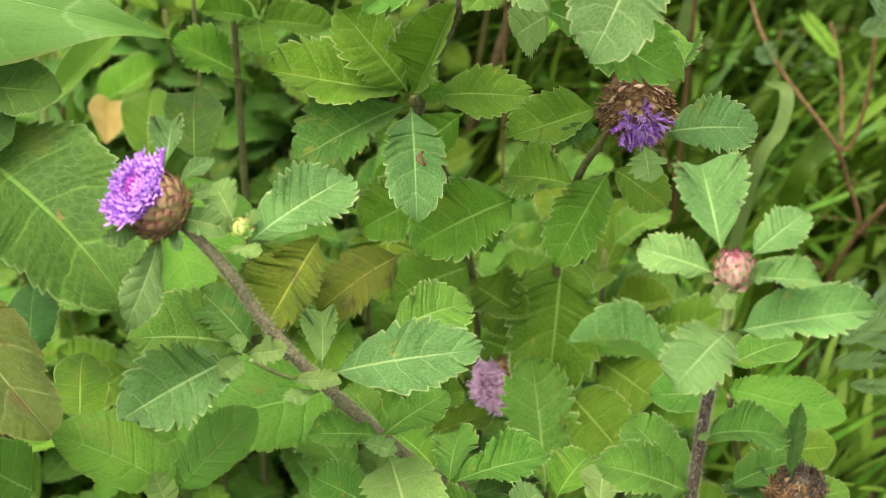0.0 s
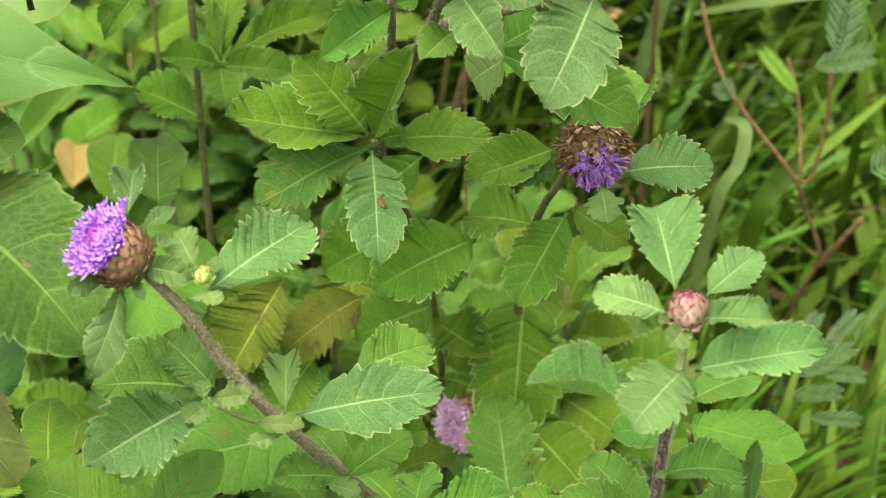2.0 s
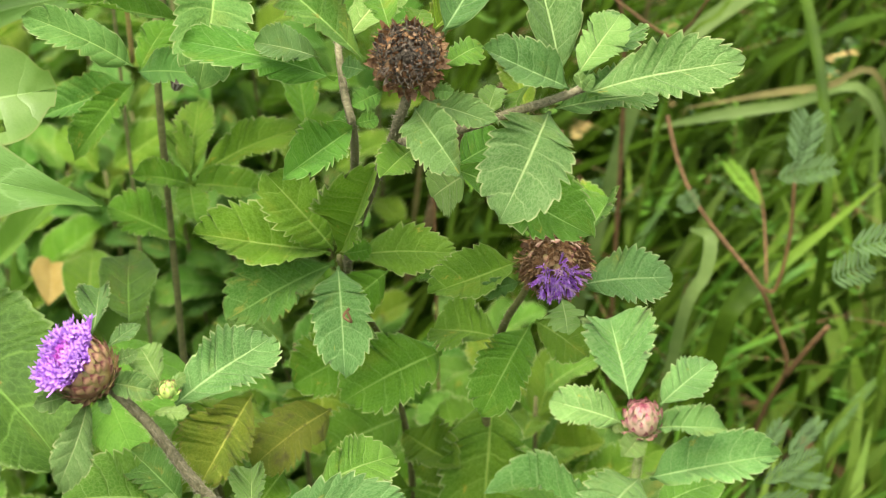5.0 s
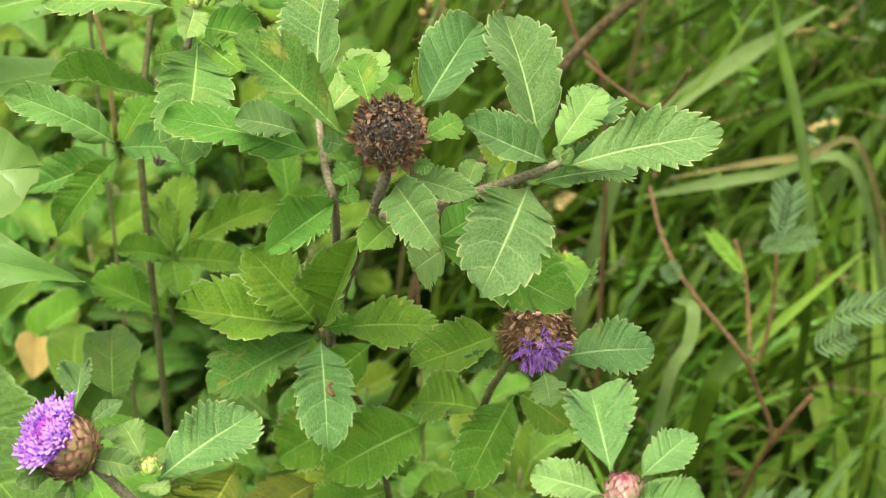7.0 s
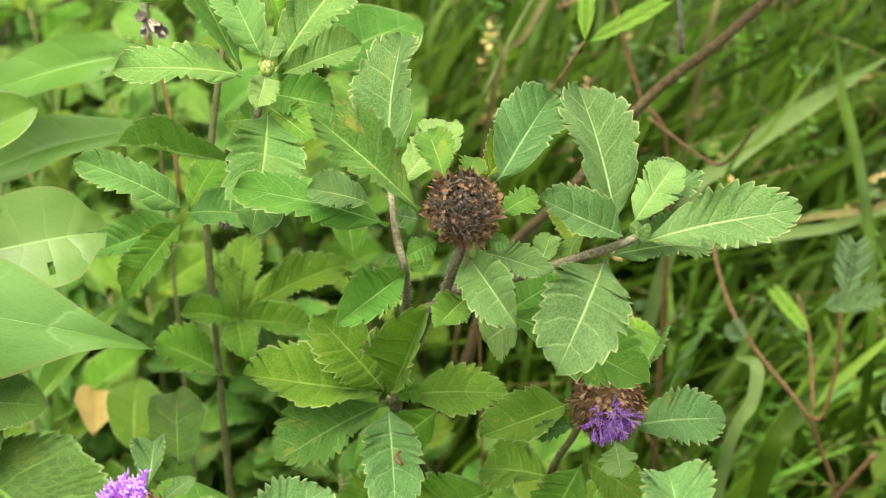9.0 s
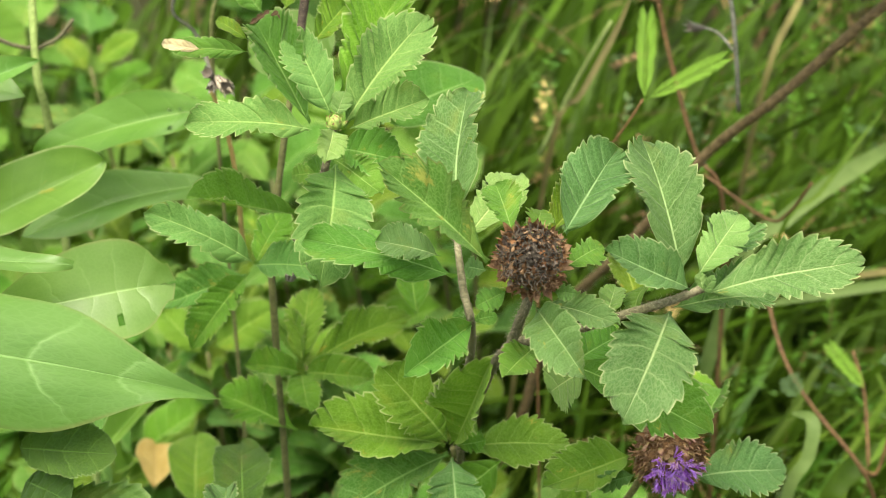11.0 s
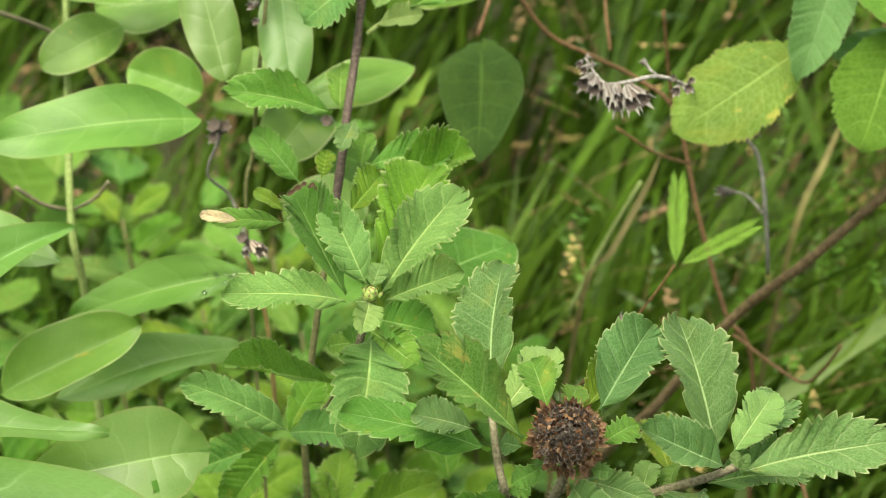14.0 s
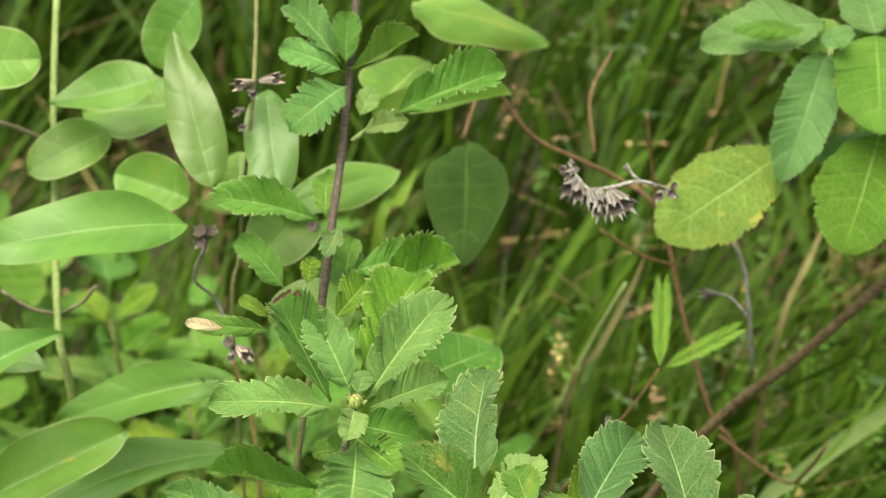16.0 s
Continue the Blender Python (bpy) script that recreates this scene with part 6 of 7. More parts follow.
plant = thing("smooth_leaf_weed", (-0.1669, 0.8883, 0), "smooth-leaved weed with long oval leaves", "weed")
stem(plant, [(-0.17, 0.9319, 0.5533), (-0.1713, 0.9119, 0.5227), (-0.1711, 0.8873, 0.4845), (-0.1695, 0.8571, 0.4397), (-0.1669, 0.8583, 0.3976), (-0.1669, 0.8673, 0.1988), (-0.1669, 0.8883, -0.005)], 0.0013, 0.0018, M_STEM_GREEN, 0)
stem(plant, [(-0.1721, 0.9025, 0.5011), (-0.1817, 0.8968, 0.5099), (-0.1995, 0.8901, 0.5206)], 0.0009, 0.001, M_STEM, 0)
stem(plant, [(-0.1717, 0.9025, 0.501), (-0.1654, 0.9048, 0.5036), (-0.1564, 0.9017, 0.5108)], 0.0008, 0.0009, M_STEM, 0)
stem(plant, [(-0.1701, 0.8669, 0.4433), (-0.1802, 0.8603, 0.4496), (-0.1895, 0.8557, 0.4598)], 0.0008, 0.0009, M_STEM, 0)
stem(plant, [(-0.1701, 0.8669, 0.4433), (-0.1606, 0.864, 0.4497), (-0.1539, 0.8616, 0.4583)], 0.0007, 0.0008, M_STEM, 0)
leaf(plant, "ellipse", "e", (-0.1106, 0.8195, 0.5048), (-0.1811, 0.7913, 0.5172), 0.0127, (0.0080, -0.6250, 0.7806))
leaf(plant, "lance", "l", (-0.1013, 0.8277, 0.5164), (-0.1166, 0.8639, 0.5665), 0.0122, (0.0080, -0.6250, 0.7806))
leaf(plant, "ellipse", "l", (-0.0821, 0.8622, 0.5401), (-0.0771, 0.8224, 0.5186), 0.0101, (0.01, -0.47, 0.88))
droplets(leaf(plant, "ellipse", "e", (-0.0934, 0.7898, 0.4565), (-0.1598, 0.7770, 0.4527), 0.0095, (0.0080, -0.6250, 0.7806)), 12, 0.08, 0.36)
leaf(plant, "ellipse", "m", (-0.1826, 0.7578, 0.4262), (-0.1323, 0.7640, 0.4506), 0.0126, (0.0080, -0.6250, 0.7806))
leaf(plant, "ellipse", "l", (-0.0996, 0.7994, 0.4196), (-0.1658, 0.7732, 0.4208), 0.0104, (0.16, -0.36, 0.92))
leaf(plant, "lance", "l", (-0.1912, 0.7503, 0.4757), (-0.1528, 0.7547, 0.4982), 0.0106, (-0.29, -0.71, 0.64))
leaf(plant, "lance", "m", (-0.1279, 0.8980, 0.5300), (-0.1699, 0.8904, 0.5249), 0.0124, (0.0080, -0.6250, 0.7806))
leaf(plant, "ellipse", "m", (-0.1205, 0.9153, 0.5126), (-0.1606, 0.9099, 0.5135), 0.0145, (0.1, -0.6, 0.8))
leaf(plant, "ellipse", "m", (-0.1489, 0.9013, 0.5071), (-0.1775, 0.8791, 0.5032), 0.0108, (0.34, -0.57, 0.75))
leaf(plant, "ellipse", "m", (-0.117, 0.8807, 0.4863), (-0.1452, 0.8825, 0.4984), 0.0118, (0.19, -0.81, 0.55))
leaf(plant, "ellipse", "m", (-0.0806, 0.8683, 0.4865), (-0.0328, 0.8908, 0.4956), 0.0093, (0.0118, -0.7040, 0.7101))
leaf(plant, "ellipse", "m", (-0.0954, 0.8776, 0.5078), (-0.0947, 0.8562, 0.4949), 0.0083, (0.09, -0.51, 0.85))
leaf(plant, "ellipse", "m", (-0.201, 0.8776, 0.5472), (-0.1699, 0.8835, 0.5463), 0.0129, (0.16, -0.73, 0.66))
leaf(plant, "ellipse", "m", (-0.0706, 0.883, 0.4815), (-0.0866, 0.8482, 0.4769), 0.0134, (0.41, -0.3, 0.86))
leaf(plant, "ellipse", "m", (-0.0524, 0.8419, 0.4598), (-0.0817, 0.8242, 0.4602), 0.0138, (0.34, -0.54, 0.77))
leaf(plant, "ellipse", "m", (-0.1138, 0.9390, 0.5489), (-0.1356, 0.9313, 0.5231), 0.0124, (0.0080, -0.6250, 0.7806))
leaf(plant, "ellipse", "b", (-0.0484, 0.8595, 0.4629), (-0.0701, 0.8627, 0.4717), 0.0117, (0.18, -0.69, 0.7))
leaf(plant, "ellipse", "g", (-0.03, 0.7771, 0.4563), (0.0025, 0.7992, 0.4667), 0.0143, (0, -0.43, 0.9))
leaf(plant, "ellipse", "m", (-0.0440, 0.9035, 0.5100), (0.0116, 0.9082, 0.5178), 0.0072, (0.0080, -0.6250, 0.7806))
leaf(plant, "heart", "m", (-0.0189, 0.9697, 0.5295), (0.0351, 0.9926, 0.5071), 0.0110, (0.0080, -0.6250, 0.7806))

plant = thing("climbing_weed", (0.1098, 0.9823, 0), "weed with heart-shaped hanging leaf", "weed")
stem(plant, [(-0.0088, 0.9461, 0.4799), (0.0024, 0.9678, 0.4947), (0.0214, 0.9716, 0.4691), (0.0408, 0.9732, 0.4572), (0.0605, 0.9743, 0.4454), (0.076, 0.9669, 0.4323), (0.0864, 0.951, 0.3878), (0.097, 0.9369, 0.3503), (0.1098, 0.9323, 0.3181), (0.1098, 0.9473, 0.159), (0.1098, 0.9823, -0.005)], 0.0009, 0.0011, M_TWIG, 0)
stem(plant, [(0.0695, 0.96, 0.4834), (0.0718, 0.9648, 0.4602), (0.0748, 0.968, 0.4345)], 0.0007, 0.0008, M_TWIG, 0)
stem(plant, [(0.0478, 0.9674, 0.4623), (0.0467, 0.9836, 0.4816), (0.0575, 1.01, 0.4916)], 0.0007, 0.0007, M_TWIG, 0)
stem(plant, [(0.0828, 0.9565, 0.4127), (0.0652, 0.935, 0.4295), (0.0481, 0.9283, 0.4451)], 0.0006, 0.0006, M_TWIG, 0)
stem(plant, [(0.1004, 0.9316, 0.3419), (0.124, 0.9009, 0.3372), (0.1317, 0.8892, 0.347), (0.1385, 0.8764, 0.3684)], 0.0007, 0.0007, M_TWIG, 0)
stem(plant, [(0.0625, 0.9796, 0.3931), (0.0462, 0.9798, 0.3618), (0.0307, 0.9776, 0.3282)], 0.001, 0.0012, M_STEM_GREEN, 0)
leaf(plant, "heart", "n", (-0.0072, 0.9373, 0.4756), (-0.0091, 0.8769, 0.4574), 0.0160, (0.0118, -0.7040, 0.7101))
leaf(plant, "heart", "g", (-0.0402, 0.953, 0.4969), (-0.0213, 0.9929, 0.5005), 0.0153, (0.32, -0.23, 0.92))

plant = thing("broadleaf_weed", (-0.0647, 1.0905, 0), "broad-leaved shoot with a dried grey flower stalk on a brown stick", "weed")
stem(plant, [(0.1738, 0.8724, 0.4606), (0.1558, 0.8806, 0.4387), (0.1249, 0.8896, 0.4014), (0.0979, 0.9113, 0.3625), (0.0661, 0.9293, 0.3064), (0.0353, 0.9705, 0.2387), (0.0053, 1.0065, 0.1193), (-0.0647, 1.0905, -0.005)], 0.002, 0.0026, M_TWIG_DARK, 300)
stem(plant, [(0.1341, 0.8856, 0.5423), (0.1336, 0.8846, 0.5216), (0.1387, 0.8852, 0.4899), (0.1567, 0.8783, 0.4656), (0.1738, 0.8724, 0.4606)], 0.0012, 0.0016, M_STEM_GREEN, 160)
leaf(plant, "broad", "r", (0.1159, 0.8714, 0.5043), (0.0655, 0.8508, 0.4802), 0.0183, (0.0080, -0.6250, 0.7806))
leaf(plant, "broad", "q", (0.1325, 0.8854, 0.5406), (0.1123, 0.8436, 0.5092), 0.0116, (0.0080, -0.6250, 0.7806))
leaf(plant, "broad", "v", (0.1506, 0.8627, 0.5150), (0.1324, 0.8220, 0.4858), 0.0179, (0.0080, -0.6250, 0.7806))
leaf(plant, "broad", "k", (0.1516, 0.8885, 0.5464), (0.1483, 0.8450, 0.5223), 0.0180, (0.0080, -0.6250, 0.7806))
leaf(plant, "broad", "q", (0.1322, 0.8907, 0.5511), (0.0847, 0.8808, 0.5506), 0.0113, (0.0080, -0.6250, 0.7806))
leaf(plant, "broad", "k", (0.1227, 0.8772, 0.5535), (0.0954, 0.8729, 0.5568), 0.0043, (0.0080, -0.6250, 0.7806))
leaf(plant, "broad", "g", (0.1341, 0.8856, 0.5423), (0.1255, 0.9039, 0.5469), 0.0090, (-0.43, -0.41, 0.81))
leaf(plant, "broad", "q", (0.1519, 0.8876, 0.5467), (0.1472, 0.9077, 0.5624), 0.0114, (0.0080, -0.6250, 0.7806))
leaf(plant, "broad", "q", (0.1284, 0.8752, 0.5495), (0.1406, 0.8719, 0.5537), 0.0051, (0.0080, -0.6250, 0.7806))
leaf(plant, "broad", "q", (0.1529, 0.8859, 0.5056), (0.1279, 0.8662, 0.5026), 0.0057, (0.0080, -0.6250, 0.7806))
stem(plant, [(0.0339, 0.8304, 0.5151), (0.0381, 0.8221, 0.5142), (0.0455, 0.8157, 0.518), (0.0558, 0.8159, 0.5199), (0.066, 0.8267, 0.5118), (0.0775, 0.8811, 0.4811), (0.0881, 0.8957, 0.4651), (0.0987, 0.897, 0.4541), (0.1049, 0.898, 0.4419), (0.1076, 0.8932, 0.4183), (0.1107, 0.9041, 0.3877)], 0.0007, 0.0009, M_GREY, 0)
stem(plant, [(0.0307, 0.833, 0.5204), (0.0327, 0.8315, 0.5173), (0.0343, 0.8302, 0.5147)], 0.0005, 0.0006, M_GREY, 0)
stem(plant, [(0.0514, 0.8187, 0.5255), (0.0534, 0.8171, 0.5223), (0.0562, 0.8158, 0.5199)], 0.0005, 0.0006, M_GREY, 0)
stem(plant, [(0.0899, 0.8946, 0.4321), (0.0997, 0.8989, 0.4273), (0.1074, 0.8941, 0.42)], 0.0005, 0.0006, M_GREY, 0)
calyx(plant, (0.0377, 0.8223, 0.5146), (0.0404, 0.8051, 0.5114), 0.0025)
calyx(plant, (0.0418, 0.8157, 0.5176), (0.0404, 0.7974, 0.5117), 0.0026)
calyx(plant, (0.0455, 0.8151, 0.5169), (0.053, 0.7986, 0.5159), 0.0031)
calyx(plant, (0.0447, 0.815, 0.5165), (0.0465, 0.7916, 0.5166), 0.0028)
calyx(plant, (0.0339, 0.8302, 0.5145), (0.0274, 0.8154, 0.5154), 0.0026)
calyx(plant, (0.0349, 0.8298, 0.5139), (0.0324, 0.8077, 0.516), 0.0023)
calyx(plant, (0.0319, 0.8317, 0.5177), (0.0291, 0.8243, 0.518), 0.0015)
calyx(plant, (0.0364, 0.8291, 0.5124), (0.0351, 0.8133, 0.5117), 0.0018)
calyx(plant, (0.0331, 0.8305, 0.5151), (0.0298, 0.8223, 0.5139), 0.0018)
calyx(plant, (0.0401, 0.8222, 0.5146), (0.0425, 0.793, 0.5189), 0.0020)
calyx(plant, (0.0311, 0.8328, 0.52), (0.0328, 0.8334, 0.5215), 0.0012)
calyx(plant, (0.0298, 0.8325, 0.5192), (0.0275, 0.8254, 0.5203), 0.0012)
calyx(plant, (0.0327, 0.8314, 0.517), (0.0348, 0.8323, 0.5192), 0.0012)
calyx(plant, (0.0632, 0.8209, 0.5155), (0.0615, 0.8154, 0.5199), 0.0012)
calyx(plant, (0.0677, 0.8202, 0.5148), (0.0692, 0.8144, 0.5193), 0.0012)
calyx(plant, (0.0522, 0.8178, 0.5236), (0.0502, 0.819, 0.5258), 0.0013)
calyx(plant, (0.0644, 0.8201, 0.514), (0.0622, 0.8126, 0.514), 0.0017)
calyx(plant, (0.0661, 0.8198, 0.5137), (0.0683, 0.8128, 0.5156), 0.0017)
calyx(plant, (0.0944, 0.8938, 0.4314), (0.0847, 0.889, 0.4354), 0.0020)
calyx(plant, (0.0944, 0.8605, 0.4747), (0.098, 0.8541, 0.4785), 0.0030)

plant = thing("larkdaisy_tuft", (0.0086, 0.6248, 0), "leafy larkdaisy tuft with toothed leaves near the ground", "weed")
stem(plant, [(0.0019, 0.5598, 0.3214), (0.0046, 0.575, 0.2967), (0.0086, 0.5948, 0.257), (0.0086, 0.6038, 0.1285), (0.0086, 0.6248, -0.005)], 0.001, 0.0016, M_STEM_FAR, 60)
leaf(plant, "serrate", "g", (0.0019, 0.5601, 0.3216), (0.0046, 0.589, 0.322), 0.0074, (-0.17, 0, 0.99))
leaf(plant, "serrate", "g", (0.0028, 0.5601, 0.3216), (0.0311, 0.5671, 0.3301), 0.0086, (-0.17, -0.39, 0.9))
leaf(plant, "serrate", "p", (-0.0158, 0.5502, 0.342), (-0.0075, 0.5155, 0.336), 0.0131, (-0.15, -0.2, 0.97))
leaf(plant, "serrate", "g", (-0.021, 0.5446, 0.326), (-0.0372, 0.5457, 0.3383), 0.0095, (0.51, -0.46, 0.72))
leaf(plant, "serrate", "d", (0.0079, 0.5572, 0.3186), (0.0274, 0.5721, 0.3146), 0.0079, (0.36, -0.22, 0.91))
leaf(plant, "serrate", "s", (0.0201, 0.5339, 0.3351), (0.0284, 0.538, 0.3397), 0.0071, (-0.28, -0.41, 0.87))
leaf(plant, "serrate", "p", (0.0443, 0.513, 0.3553), (0.0458, 0.5282, 0.3614), 0.0065, (-0.03, -0.37, 0.93))
leaf(plant, "serrate", "g", (0.0524, 0.5182, 0.3514), (0.0601, 0.5364, 0.3511), 0.0071, (0.12, -0.03, 0.99))
leaf(plant, "serrate", "h", (0.0352, 0.5668, 0.3095), (0.0465, 0.5929, 0.3074), 0.0090, (0.05, 0.06, 1))
leaf(plant, "serrate", "h", (-0.0007, 0.5722, 0.314), (-0.0171, 0.6041, 0.3077), 0.0102, (-0.24, 0.07, 0.97))
leaf(plant, "serrate", "g", (0.0114, 0.5548, 0.3162), (-0.0024, 0.5448, 0.3258), 0.0075, (0.7, -0.38, 0.6))
leaf(plant, "serrate", "g", (0.0556, 0.5028, 0.3662), (0.0631, 0.518, 0.3626), 0.0059, (0.32, 0.07, 0.95))

plant = thing("flowering_weed", (0.0385, 0.7084, 0), "small larkdaisy with a pale lilac bloom", "weed")
stem(plant, [(0.0268, 0.6931, 0.2502), (0.0303, 0.6934, 0.2401), (0.0349, 0.6898, 0.2153), (0.0385, 0.6884, 0.1936), (0.0385, 0.6944, 0.0968), (0.0385, 0.7084, -0.005)], 0.0009, 0.0013, M_STEM_FAR, 0)
bloom(plant, (0.0268, 0.6931, 0.2502), (-0.611, -0.744, 0.27), 0.0091, 3, True)
leaf(plant, "serrate", "g", (0.0362, 0.6442, 0.2384), (0.0317, 0.6701, 0.2774), 0.0142, (0.15, -0.82, 0.56))
leaf(plant, "serrate", "z", (-0.0404, 0.6541, 0.3439), (-0.0582, 0.6293, 0.3280), 0.0134, (-0.0043, -0.4832, 0.8755))
leaf(plant, "serrate", "z", (-0.0143, 0.6623, 0.3303), (-0.0416, 0.6442, 0.3229), 0.0110, (-0.0043, -0.4832, 0.8755))
leaf(plant, "serrate", "y", (0.0434, 0.7121, 0.2965), (0.0367, 0.6683, 0.2649), 0.0181, (-0.1, -0.57, 0.81))
leaf(plant, "serrate", "y", (-0.0193, 0.7432, 0.2896), (-0.0209, 0.7055, 0.2757), 0.0154, (-0.04, -0.34, 0.94))
leaf(plant, "serrate", "y", (-0.0417, 0.6845, 0.3179), (-0.0648, 0.6435, 0.314), 0.0148, (0.23, -0.22, 0.95))
leaf(plant, "serrate", "y", (0.0563, 0.69, 0.2594), (0.0754, 0.6704, 0.2603), 0.0132, (-0.4, -0.35, 0.85))
leaf(plant, "serrate", "h", (0.0434, 0.6786, 0.2665), (0.0665, 0.7, 0.2723), 0.0138, (0.05, -0.31, 0.95))
leaf(plant, "serrate", "y", (0.0454, 0.6719, 0.259), (0.0618, 0.6423, 0.259), 0.0129, (-0.32, -0.18, 0.93))
leaf(plant, "serrate", "h", (-0.0315, 0.6582, 0.3068), (-0.046, 0.6347, 0.3017), 0.0108, (0.06, -0.25, 0.97))
leaf(plant, "serrate", "h", (0.0196, 0.7017, 0.2709), (0.0421, 0.705, 0.2761), 0.0116, (-0.12, -0.51, 0.85))
leaf(plant, "serrate", "y", (0.0137, 0.7178, 0.2683), (0.0298, 0.6975, 0.2664), 0.0093, (-0.17, -0.23, 0.96))
leaf(plant, "serrate", "h", (-0.0148, 0.5955, 0.3403), (0.0028, 0.5956, 0.3402), 0.0087, (0.01, -0.33, 0.94))
leaf(plant, "serrate", "h", (-0.0079, 0.5968, 0.3203), (0.0065, 0.6004, 0.3243), 0.0061, (-0.12, -0.49, 0.86))

plant = thing("flowering_weed", (0.0984, 0.529, 0), "larkdaisy with a drying head near the ground", "weed")
stem(plant, [(0.0948, 0.4993, 0.3686), (0.0973, 0.5031, 0.3528), (0.0984, 0.509, 0.3289), (0.0984, 0.515, 0.1645), (0.0984, 0.529, -0.005)], 0.001, 0.0016, M_STEM, 120)
dead_head(plant, (0.0943, 0.4996, 0.3689), (0.257, -0.18, 0.949), 0.0088)
leaf(plant, "serrate", "d", (0.091, 0.5002, 0.3688), (0.0804, 0.518, 0.3652), 0.0065, (-0.36, -0.03, 0.93))
leaf(plant, "serrate", "g", (0.0956, 0.4997, 0.3692), (0.1108, 0.5023, 0.3752), 0.0054, (-0.26, -0.44, 0.86))

plant = thing("sensitive_plant", (0.0253, 0.8925, 0), "sensitive plant with fresh feathered leaves on a thin stalk", "weed")
stem(plant, [(0.0638, 0.8147, 0.4422), (0.0568, 0.816, 0.4294), (0.0465, 0.822, 0.4106), (0.0339, 0.8318, 0.385), (0.0253, 0.8425, 0.3491), (0.0253, 0.8575, 0.1746), (0.0253, 0.8925, -0.005)], 0.00045, 0.00055, M_TWIG, 0)
feather(plant, M_WEED_LIGHT, (0.0642, 0.8145, 0.4418), (0.068, 0.8545, 0.4575), 0.0047, (-0.07, -0.87, 0.99), 16)
feather(plant, M_WEED_LIGHT, (0.0651, 0.8146, 0.4422), (0.0925, 0.8129, 0.4589), 0.0043, (-0.08, -0.87, 0.99), 16)
calyx(plant, (0.0429, 0.7981, 0.4249), (0.0447, 0.8017, 0.4311), 0.0013)

plant = thing("sensitive_plant", (0.1685, 0.9313, 0), "sensitive plant with feathered grey-green leaves in the grass", "weed")
stem(plant, [(0.1294, 0.9238, 0.2823), (0.132, 0.9014, 0.2737), (0.1372, 0.8865, 0.2649), (0.1467, 0.8769, 0.2528), (0.1643, 0.8612, 0.2348), (0.1724, 0.8618, 0.2137), (0.1795, 0.8605, 0.1904), (0.1732, 0.8675, 0.1631), (0.1685, 0.8813, 0.1227), (0.1685, 0.8963, 0.0613), (0.1685, 0.9313, -0.005)], 0.0009, 0.0011, M_TWIG, 0)
stem(plant, [(0.1945, 0.8516, 0.2183), (0.1865, 0.8527, 0.2055), (0.179, 0.8579, 0.1869)], 0.0012, 0.0013, M_TWIG, 0)
stem(plant, [(0.1776, 0.8669, 0.2848), (0.1769, 0.8645, 0.2555), (0.1724, 0.8645, 0.2295), (0.1656, 0.8632, 0.2319)], 0.0008, 0.0009, M_TWIG, 0)
stem(plant, [(0.1689, 0.8663, 0.2311), (0.1692, 0.8898, 0.2527), (0.1648, 0.901, 0.2683)], 0.0008, 0.0008, M_TWIG, 0)
feather(plant, M_WEED_LIGHT, (0.1675, 0.8796, 0.2624), (0.1549, 0.9035, 0.2695), 0.0043, (-0.16, -0.82, 1.05), 14)
feather(plant, M_WEED_GREY, (0.1406, 0.6869, 0.27), (0.1603, 0.6909, 0.2798), 0.0049, (-0.15, -0.75, 1.14), 12)
feather(plant, M_WEED_GREY, (0.1386, 0.6833, 0.2652), (0.1539, 0.6706, 0.276), 0.0045, (-0.15, -0.75, 1.14), 12)
feather(plant, M_WEED_GREY, (0.1428, 0.7041, 0.2689), (0.1543, 0.727, 0.2663), 0.0042, (-0.15, -0.76, 1.13), 12)
feather(plant, M_WEED_GREY, (0.1505, 0.6922, 0.2787), (0.1648, 0.709, 0.2808), 0.0041, (-0.17, -0.76, 1.13), 12)
feather(plant, M_WEED_GREY, (0.1423, 0.6669, 0.2687), (0.1571, 0.653, 0.2783), 0.0040, (-0.16, -0.74, 1.15), 12)
feather(plant, M_WEED_GREY, (0.1485, 0.6873, 0.2723), (0.1641, 0.6839, 0.2725), 0.0041, (-0.16, -0.76, 1.13), 12)
feather(plant, M_WEED_GREY, (0.178, 0.7755, 0.2976), (0.1922, 0.7771, 0.304), 0.0089, (-0.16, -0.8, 1.08), 8)
feather(plant, M_WEED_GREY, (0.1826, 0.7708, 0.3168), (0.208, 0.769, 0.3224), 0.0088, (-0.17, -0.81, 1.07), 10)
feather(plant, M_WEED_GREY, (0.1751, 0.8486, 0.3029), (0.1857, 0.8885, 0.3025), 0.0094, (-0.15, -0.83, 1.04), 10)
feather(plant, M_WEED_GREY, (0.1329, 0.8436, 0.2853), (0.1285, 0.848, 0.291), 0.0061, (-0.11, -0.82, 1.06), 8)
feather(plant, M_WEED_GREY, (0.1657, 0.8474, 0.2985), (0.1888, 0.8466, 0.3037), 0.0071, (-0.14, -0.82, 1.05), 10)

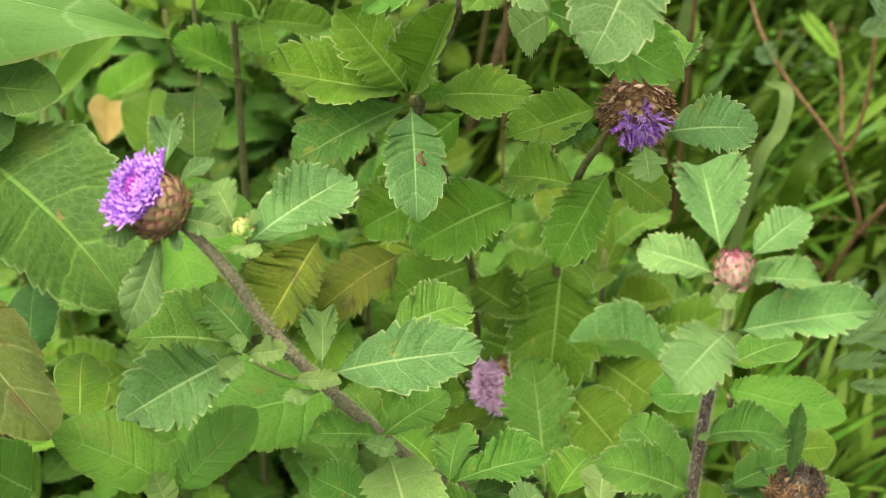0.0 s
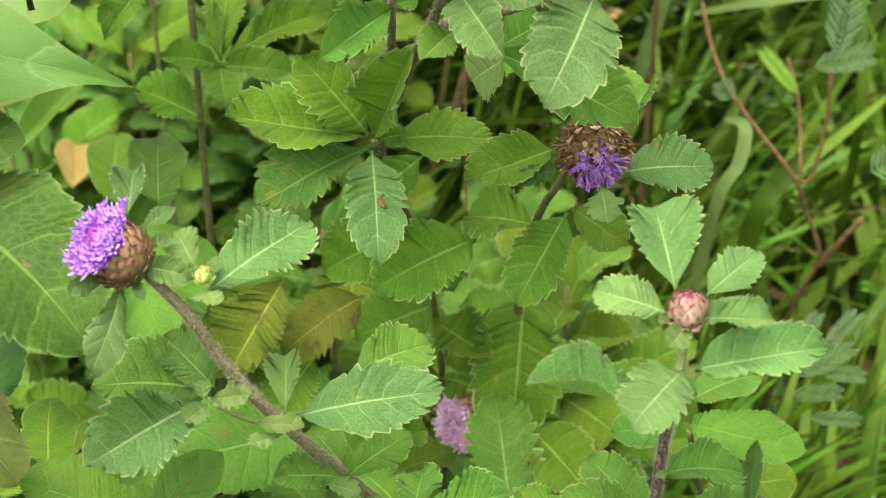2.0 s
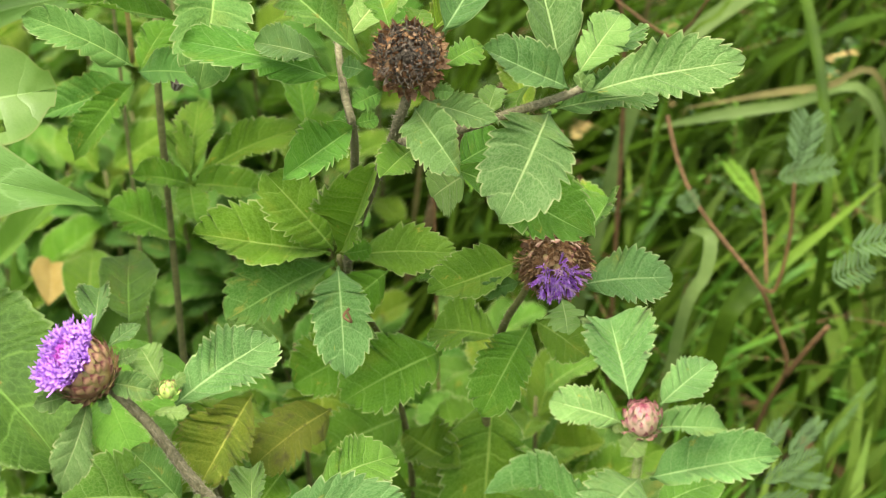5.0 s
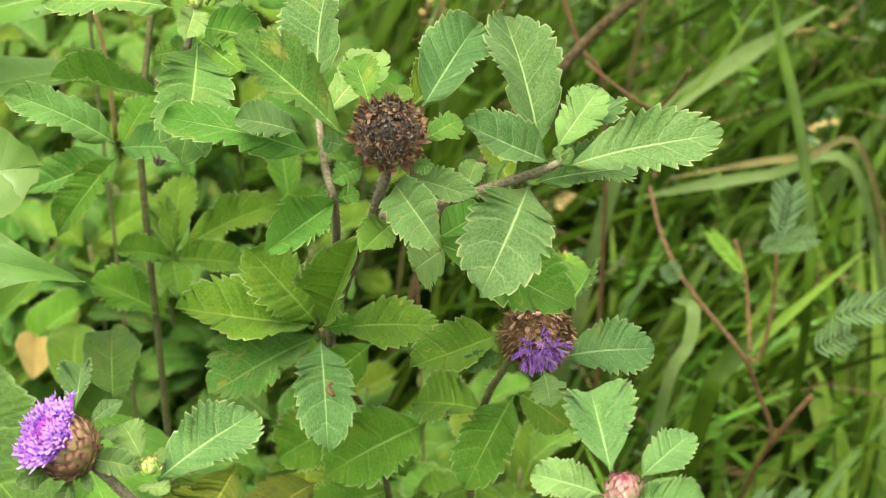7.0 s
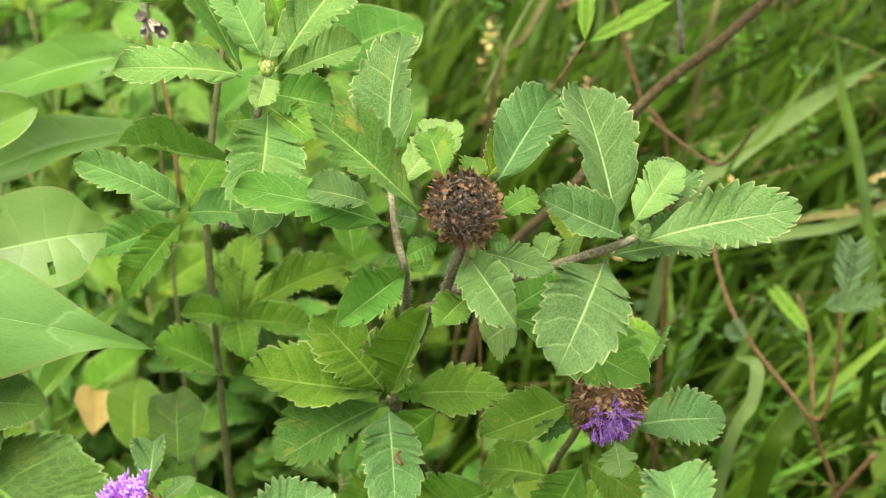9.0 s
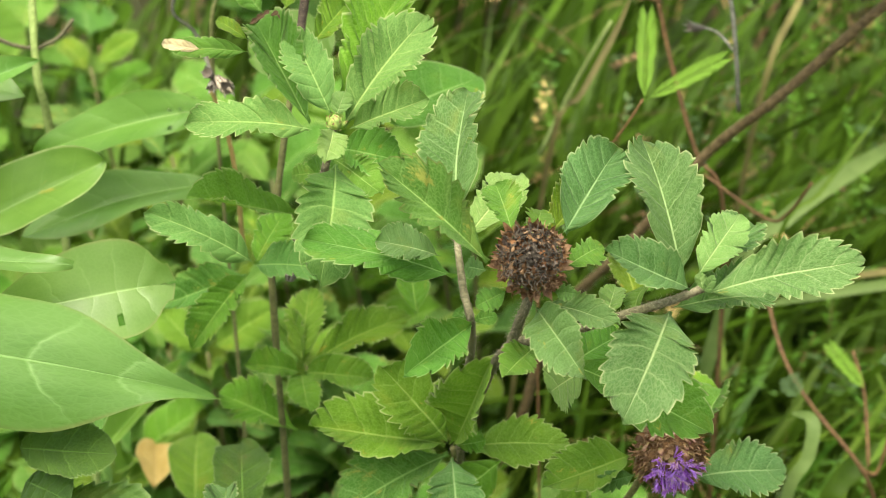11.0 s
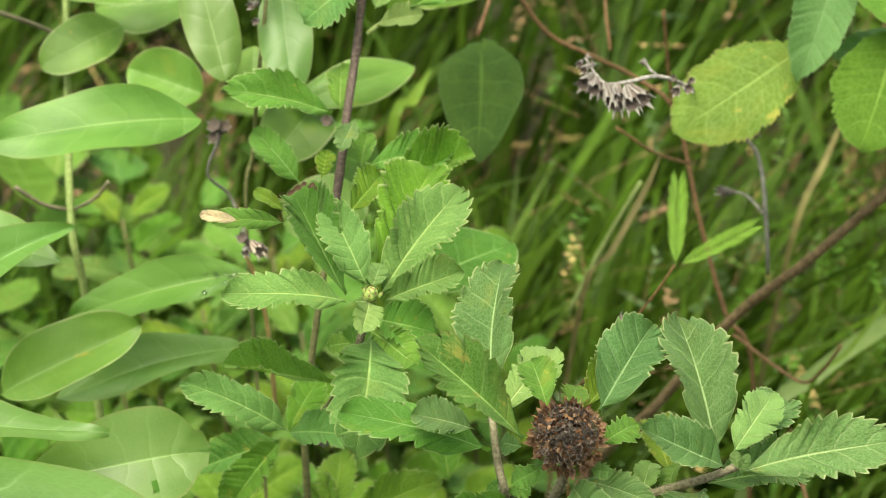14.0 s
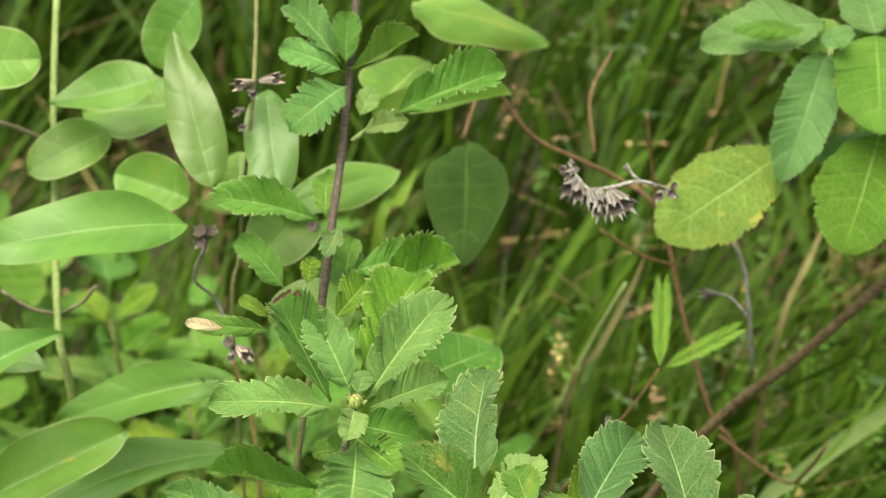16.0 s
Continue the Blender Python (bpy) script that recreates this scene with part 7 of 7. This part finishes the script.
plant = thing("dead_nettle_stalk", (-0.1007, 0.8959, 0), "dried stalk with grey calyces among smooth leaves", "weed")
stem(plant, [(-0.0848, 0.875, 0.5727), (-0.0853, 0.8607, 0.5557), (-0.0866, 0.8461, 0.5391), (-0.091, 0.8483, 0.5104), (-0.0964, 0.8601, 0.4712), (-0.1007, 0.8559, 0.4335), (-0.1007, 0.8679, 0.2168), (-0.1007, 0.8959, -0.005)], 0.0008, 0.0008, M_STEM_WARM, 0)
stem(plant, [(-0.0959, 0.7987, 0.46), (-0.0916, 0.799, 0.4453), (-0.089, 0.8006, 0.4198), (-0.0896, 0.8109, 0.383)], 0.0008, 0.001, M_STRAW, 0)
calyx(plant, (-0.0857, 0.8501, 0.5483), (-0.0928, 0.836, 0.5526), 0.0021, True)
calyx(plant, (-0.0836, 0.8504, 0.5486), (-0.0727, 0.8386, 0.5546), 0.0021, True)
calyx(plant, (-0.0878, 0.8489, 0.5459), (-0.0842, 0.8414, 0.5456), 0.0015)
calyx(plant, (-0.0891, 0.8459, 0.5392), (-0.0931, 0.8385, 0.5407), 0.0015)
calyx(plant, (-0.0893, 0.8434, 0.5335), (-0.0908, 0.8365, 0.5354), 0.0012)
calyx(plant, (-0.0948, 0.8008, 0.4636), (-0.0971, 0.7955, 0.4689), 0.0020)
calyx(plant, (-0.0937, 0.8009, 0.4635), (-0.088, 0.7926, 0.462), 0.0023, True)
calyx(plant, (-0.0948, 0.8003, 0.4627), (-0.0953, 0.7916, 0.4616), 0.0015)
calyx(plant, (-0.1079, 0.85, 0.485), (-0.1102, 0.8449, 0.4912), 0.0026)
calyx(plant, (-0.1068, 0.8498, 0.4844), (-0.1045, 0.8454, 0.4908), 0.0023)
calyx(plant, (-0.1075, 0.8494, 0.4837), (-0.111, 0.842, 0.4855), 0.0023)
calyx(plant, (-0.0624, 0.8037, 0.5096), (-0.0637, 0.798, 0.5141), 0.0020)
calyx(plant, (-0.0943, 0.8363, 0.4434), (-0.0923, 0.8278, 0.4418), 0.0026)
calyx(plant, (-0.0957, 0.8361, 0.4435), (-0.0977, 0.8288, 0.4451), 0.0023)
calyx(plant, (-0.0669, 0.7408, 0.4125), (-0.0642, 0.7381, 0.421), 0.0030)
stem(plant, [(-0.1068, 0.8496, 0.484), (-0.1141, 0.8548, 0.4645), (-0.107, 0.8638, 0.4497), (-0.1007, 0.8559, 0.4335)], 0.0006, 0.0007, M_GREY, 0)

plant = thing("broadleaf_weed", (0.1064, 0.6813, 0), "low broad-leaved weed half hidden in the grass", "weed")
stem(plant, [(0.0932, 0.6163, 0.308), (0.0982, 0.6269, 0.2784), (0.1064, 0.6513, 0.2234), (0.1064, 0.6603, 0.1117), (0.1064, 0.6813, -0.005)], 0.001, 0.0014, M_STEM_FAR, 0)
leaf(plant, "broad", "k", (0.0933, 0.6175, 0.3093), (0.1296, 0.6027, 0.3108), 0.0094, (-0.18, -0.36, 0.92))
leaf(plant, "broad", "g", (0.0896, 0.6178, 0.3091), (0.0676, 0.6179, 0.306), 0.0078, (-0.13, -0.4, 0.91))
leaf(plant, "broad", "g", (0.0967, 0.6339, 0.3074), (0.1209, 0.6484, 0.3075), 0.0076, (0.15, -0.26, 0.96))
leaf(plant, "broad", "y", (0.1159, 0.6382, 0.2628), (0.1349, 0.6375, 0.2661), 0.0084, (-0.17, -0.45, 0.88))


# ---------------------------------------------------------------- low larkdaisies that fill the gaps between the flowering ones
def young_plant(at, height, seed):
    rng = random.Random(seed)
    plant = thing("larkdaisy_tuft", at, "leafy young larkdaisy in the undergrowth", "weed", "young larkdaisies")
    top = Vector(at) + Vector((rng.uniform(-0.02, 0.02), rng.uniform(-0.03, 0.01), height))
    stem(plant, [tuple(top), tuple(Vector(at).lerp(top, 0.5) + Vector((0.008, 0, 0))), at], 0.0009, 0.0016, M_STEM_FAR)
    for i in range(15):
        f = (i / 14) ** 1.3
        p = top.lerp(Vector(at), f * 0.55)
        b = i * 2.4 + rng.uniform(-0.3, 0.3)
        rise = 0.75 - f * 0.9 + rng.uniform(-0.2, 0.2)
        d = Vector((math.cos(b), math.sin(b), rise)).normalized()
        ln = rng.uniform(0.026, 0.044)
        nrm = Vector((0, 0, 1)) + Vector((rng.gauss(0, 0.25), rng.gauss(-0.3, 0.25), 0)) - d * 0.3
        leaf(plant, "serrate", rng.choice("gyhgyt"), tuple(p + d * 0.004), tuple(p + d * ln), ln * rng.uniform(0.22, 0.30), tuple(nrm))


tuft_rng = random.Random(77)
for n in range(62):
    y = tuft_rng.uniform(0.80, 1.12)
    x = tuft_rng.uniform(-0.20, 0.09 if y < 0.92 else -0.01)
    young_plant((x, y, 0.0), 0.06 + 0.16 * (y - 0.55) / 0.4 * tuft_rng.uniform(0.7, 1.1), n)
for n in range(16):
    y = tuft_rng.uniform(0.69, 0.80)
    young_plant((tuft_rng.uniform(-0.12, 0.08), y, 0.0), 0.15 + 0.6 * (y - 0.69) + tuft_rng.uniform(0.0, 0.05), 100 + n)
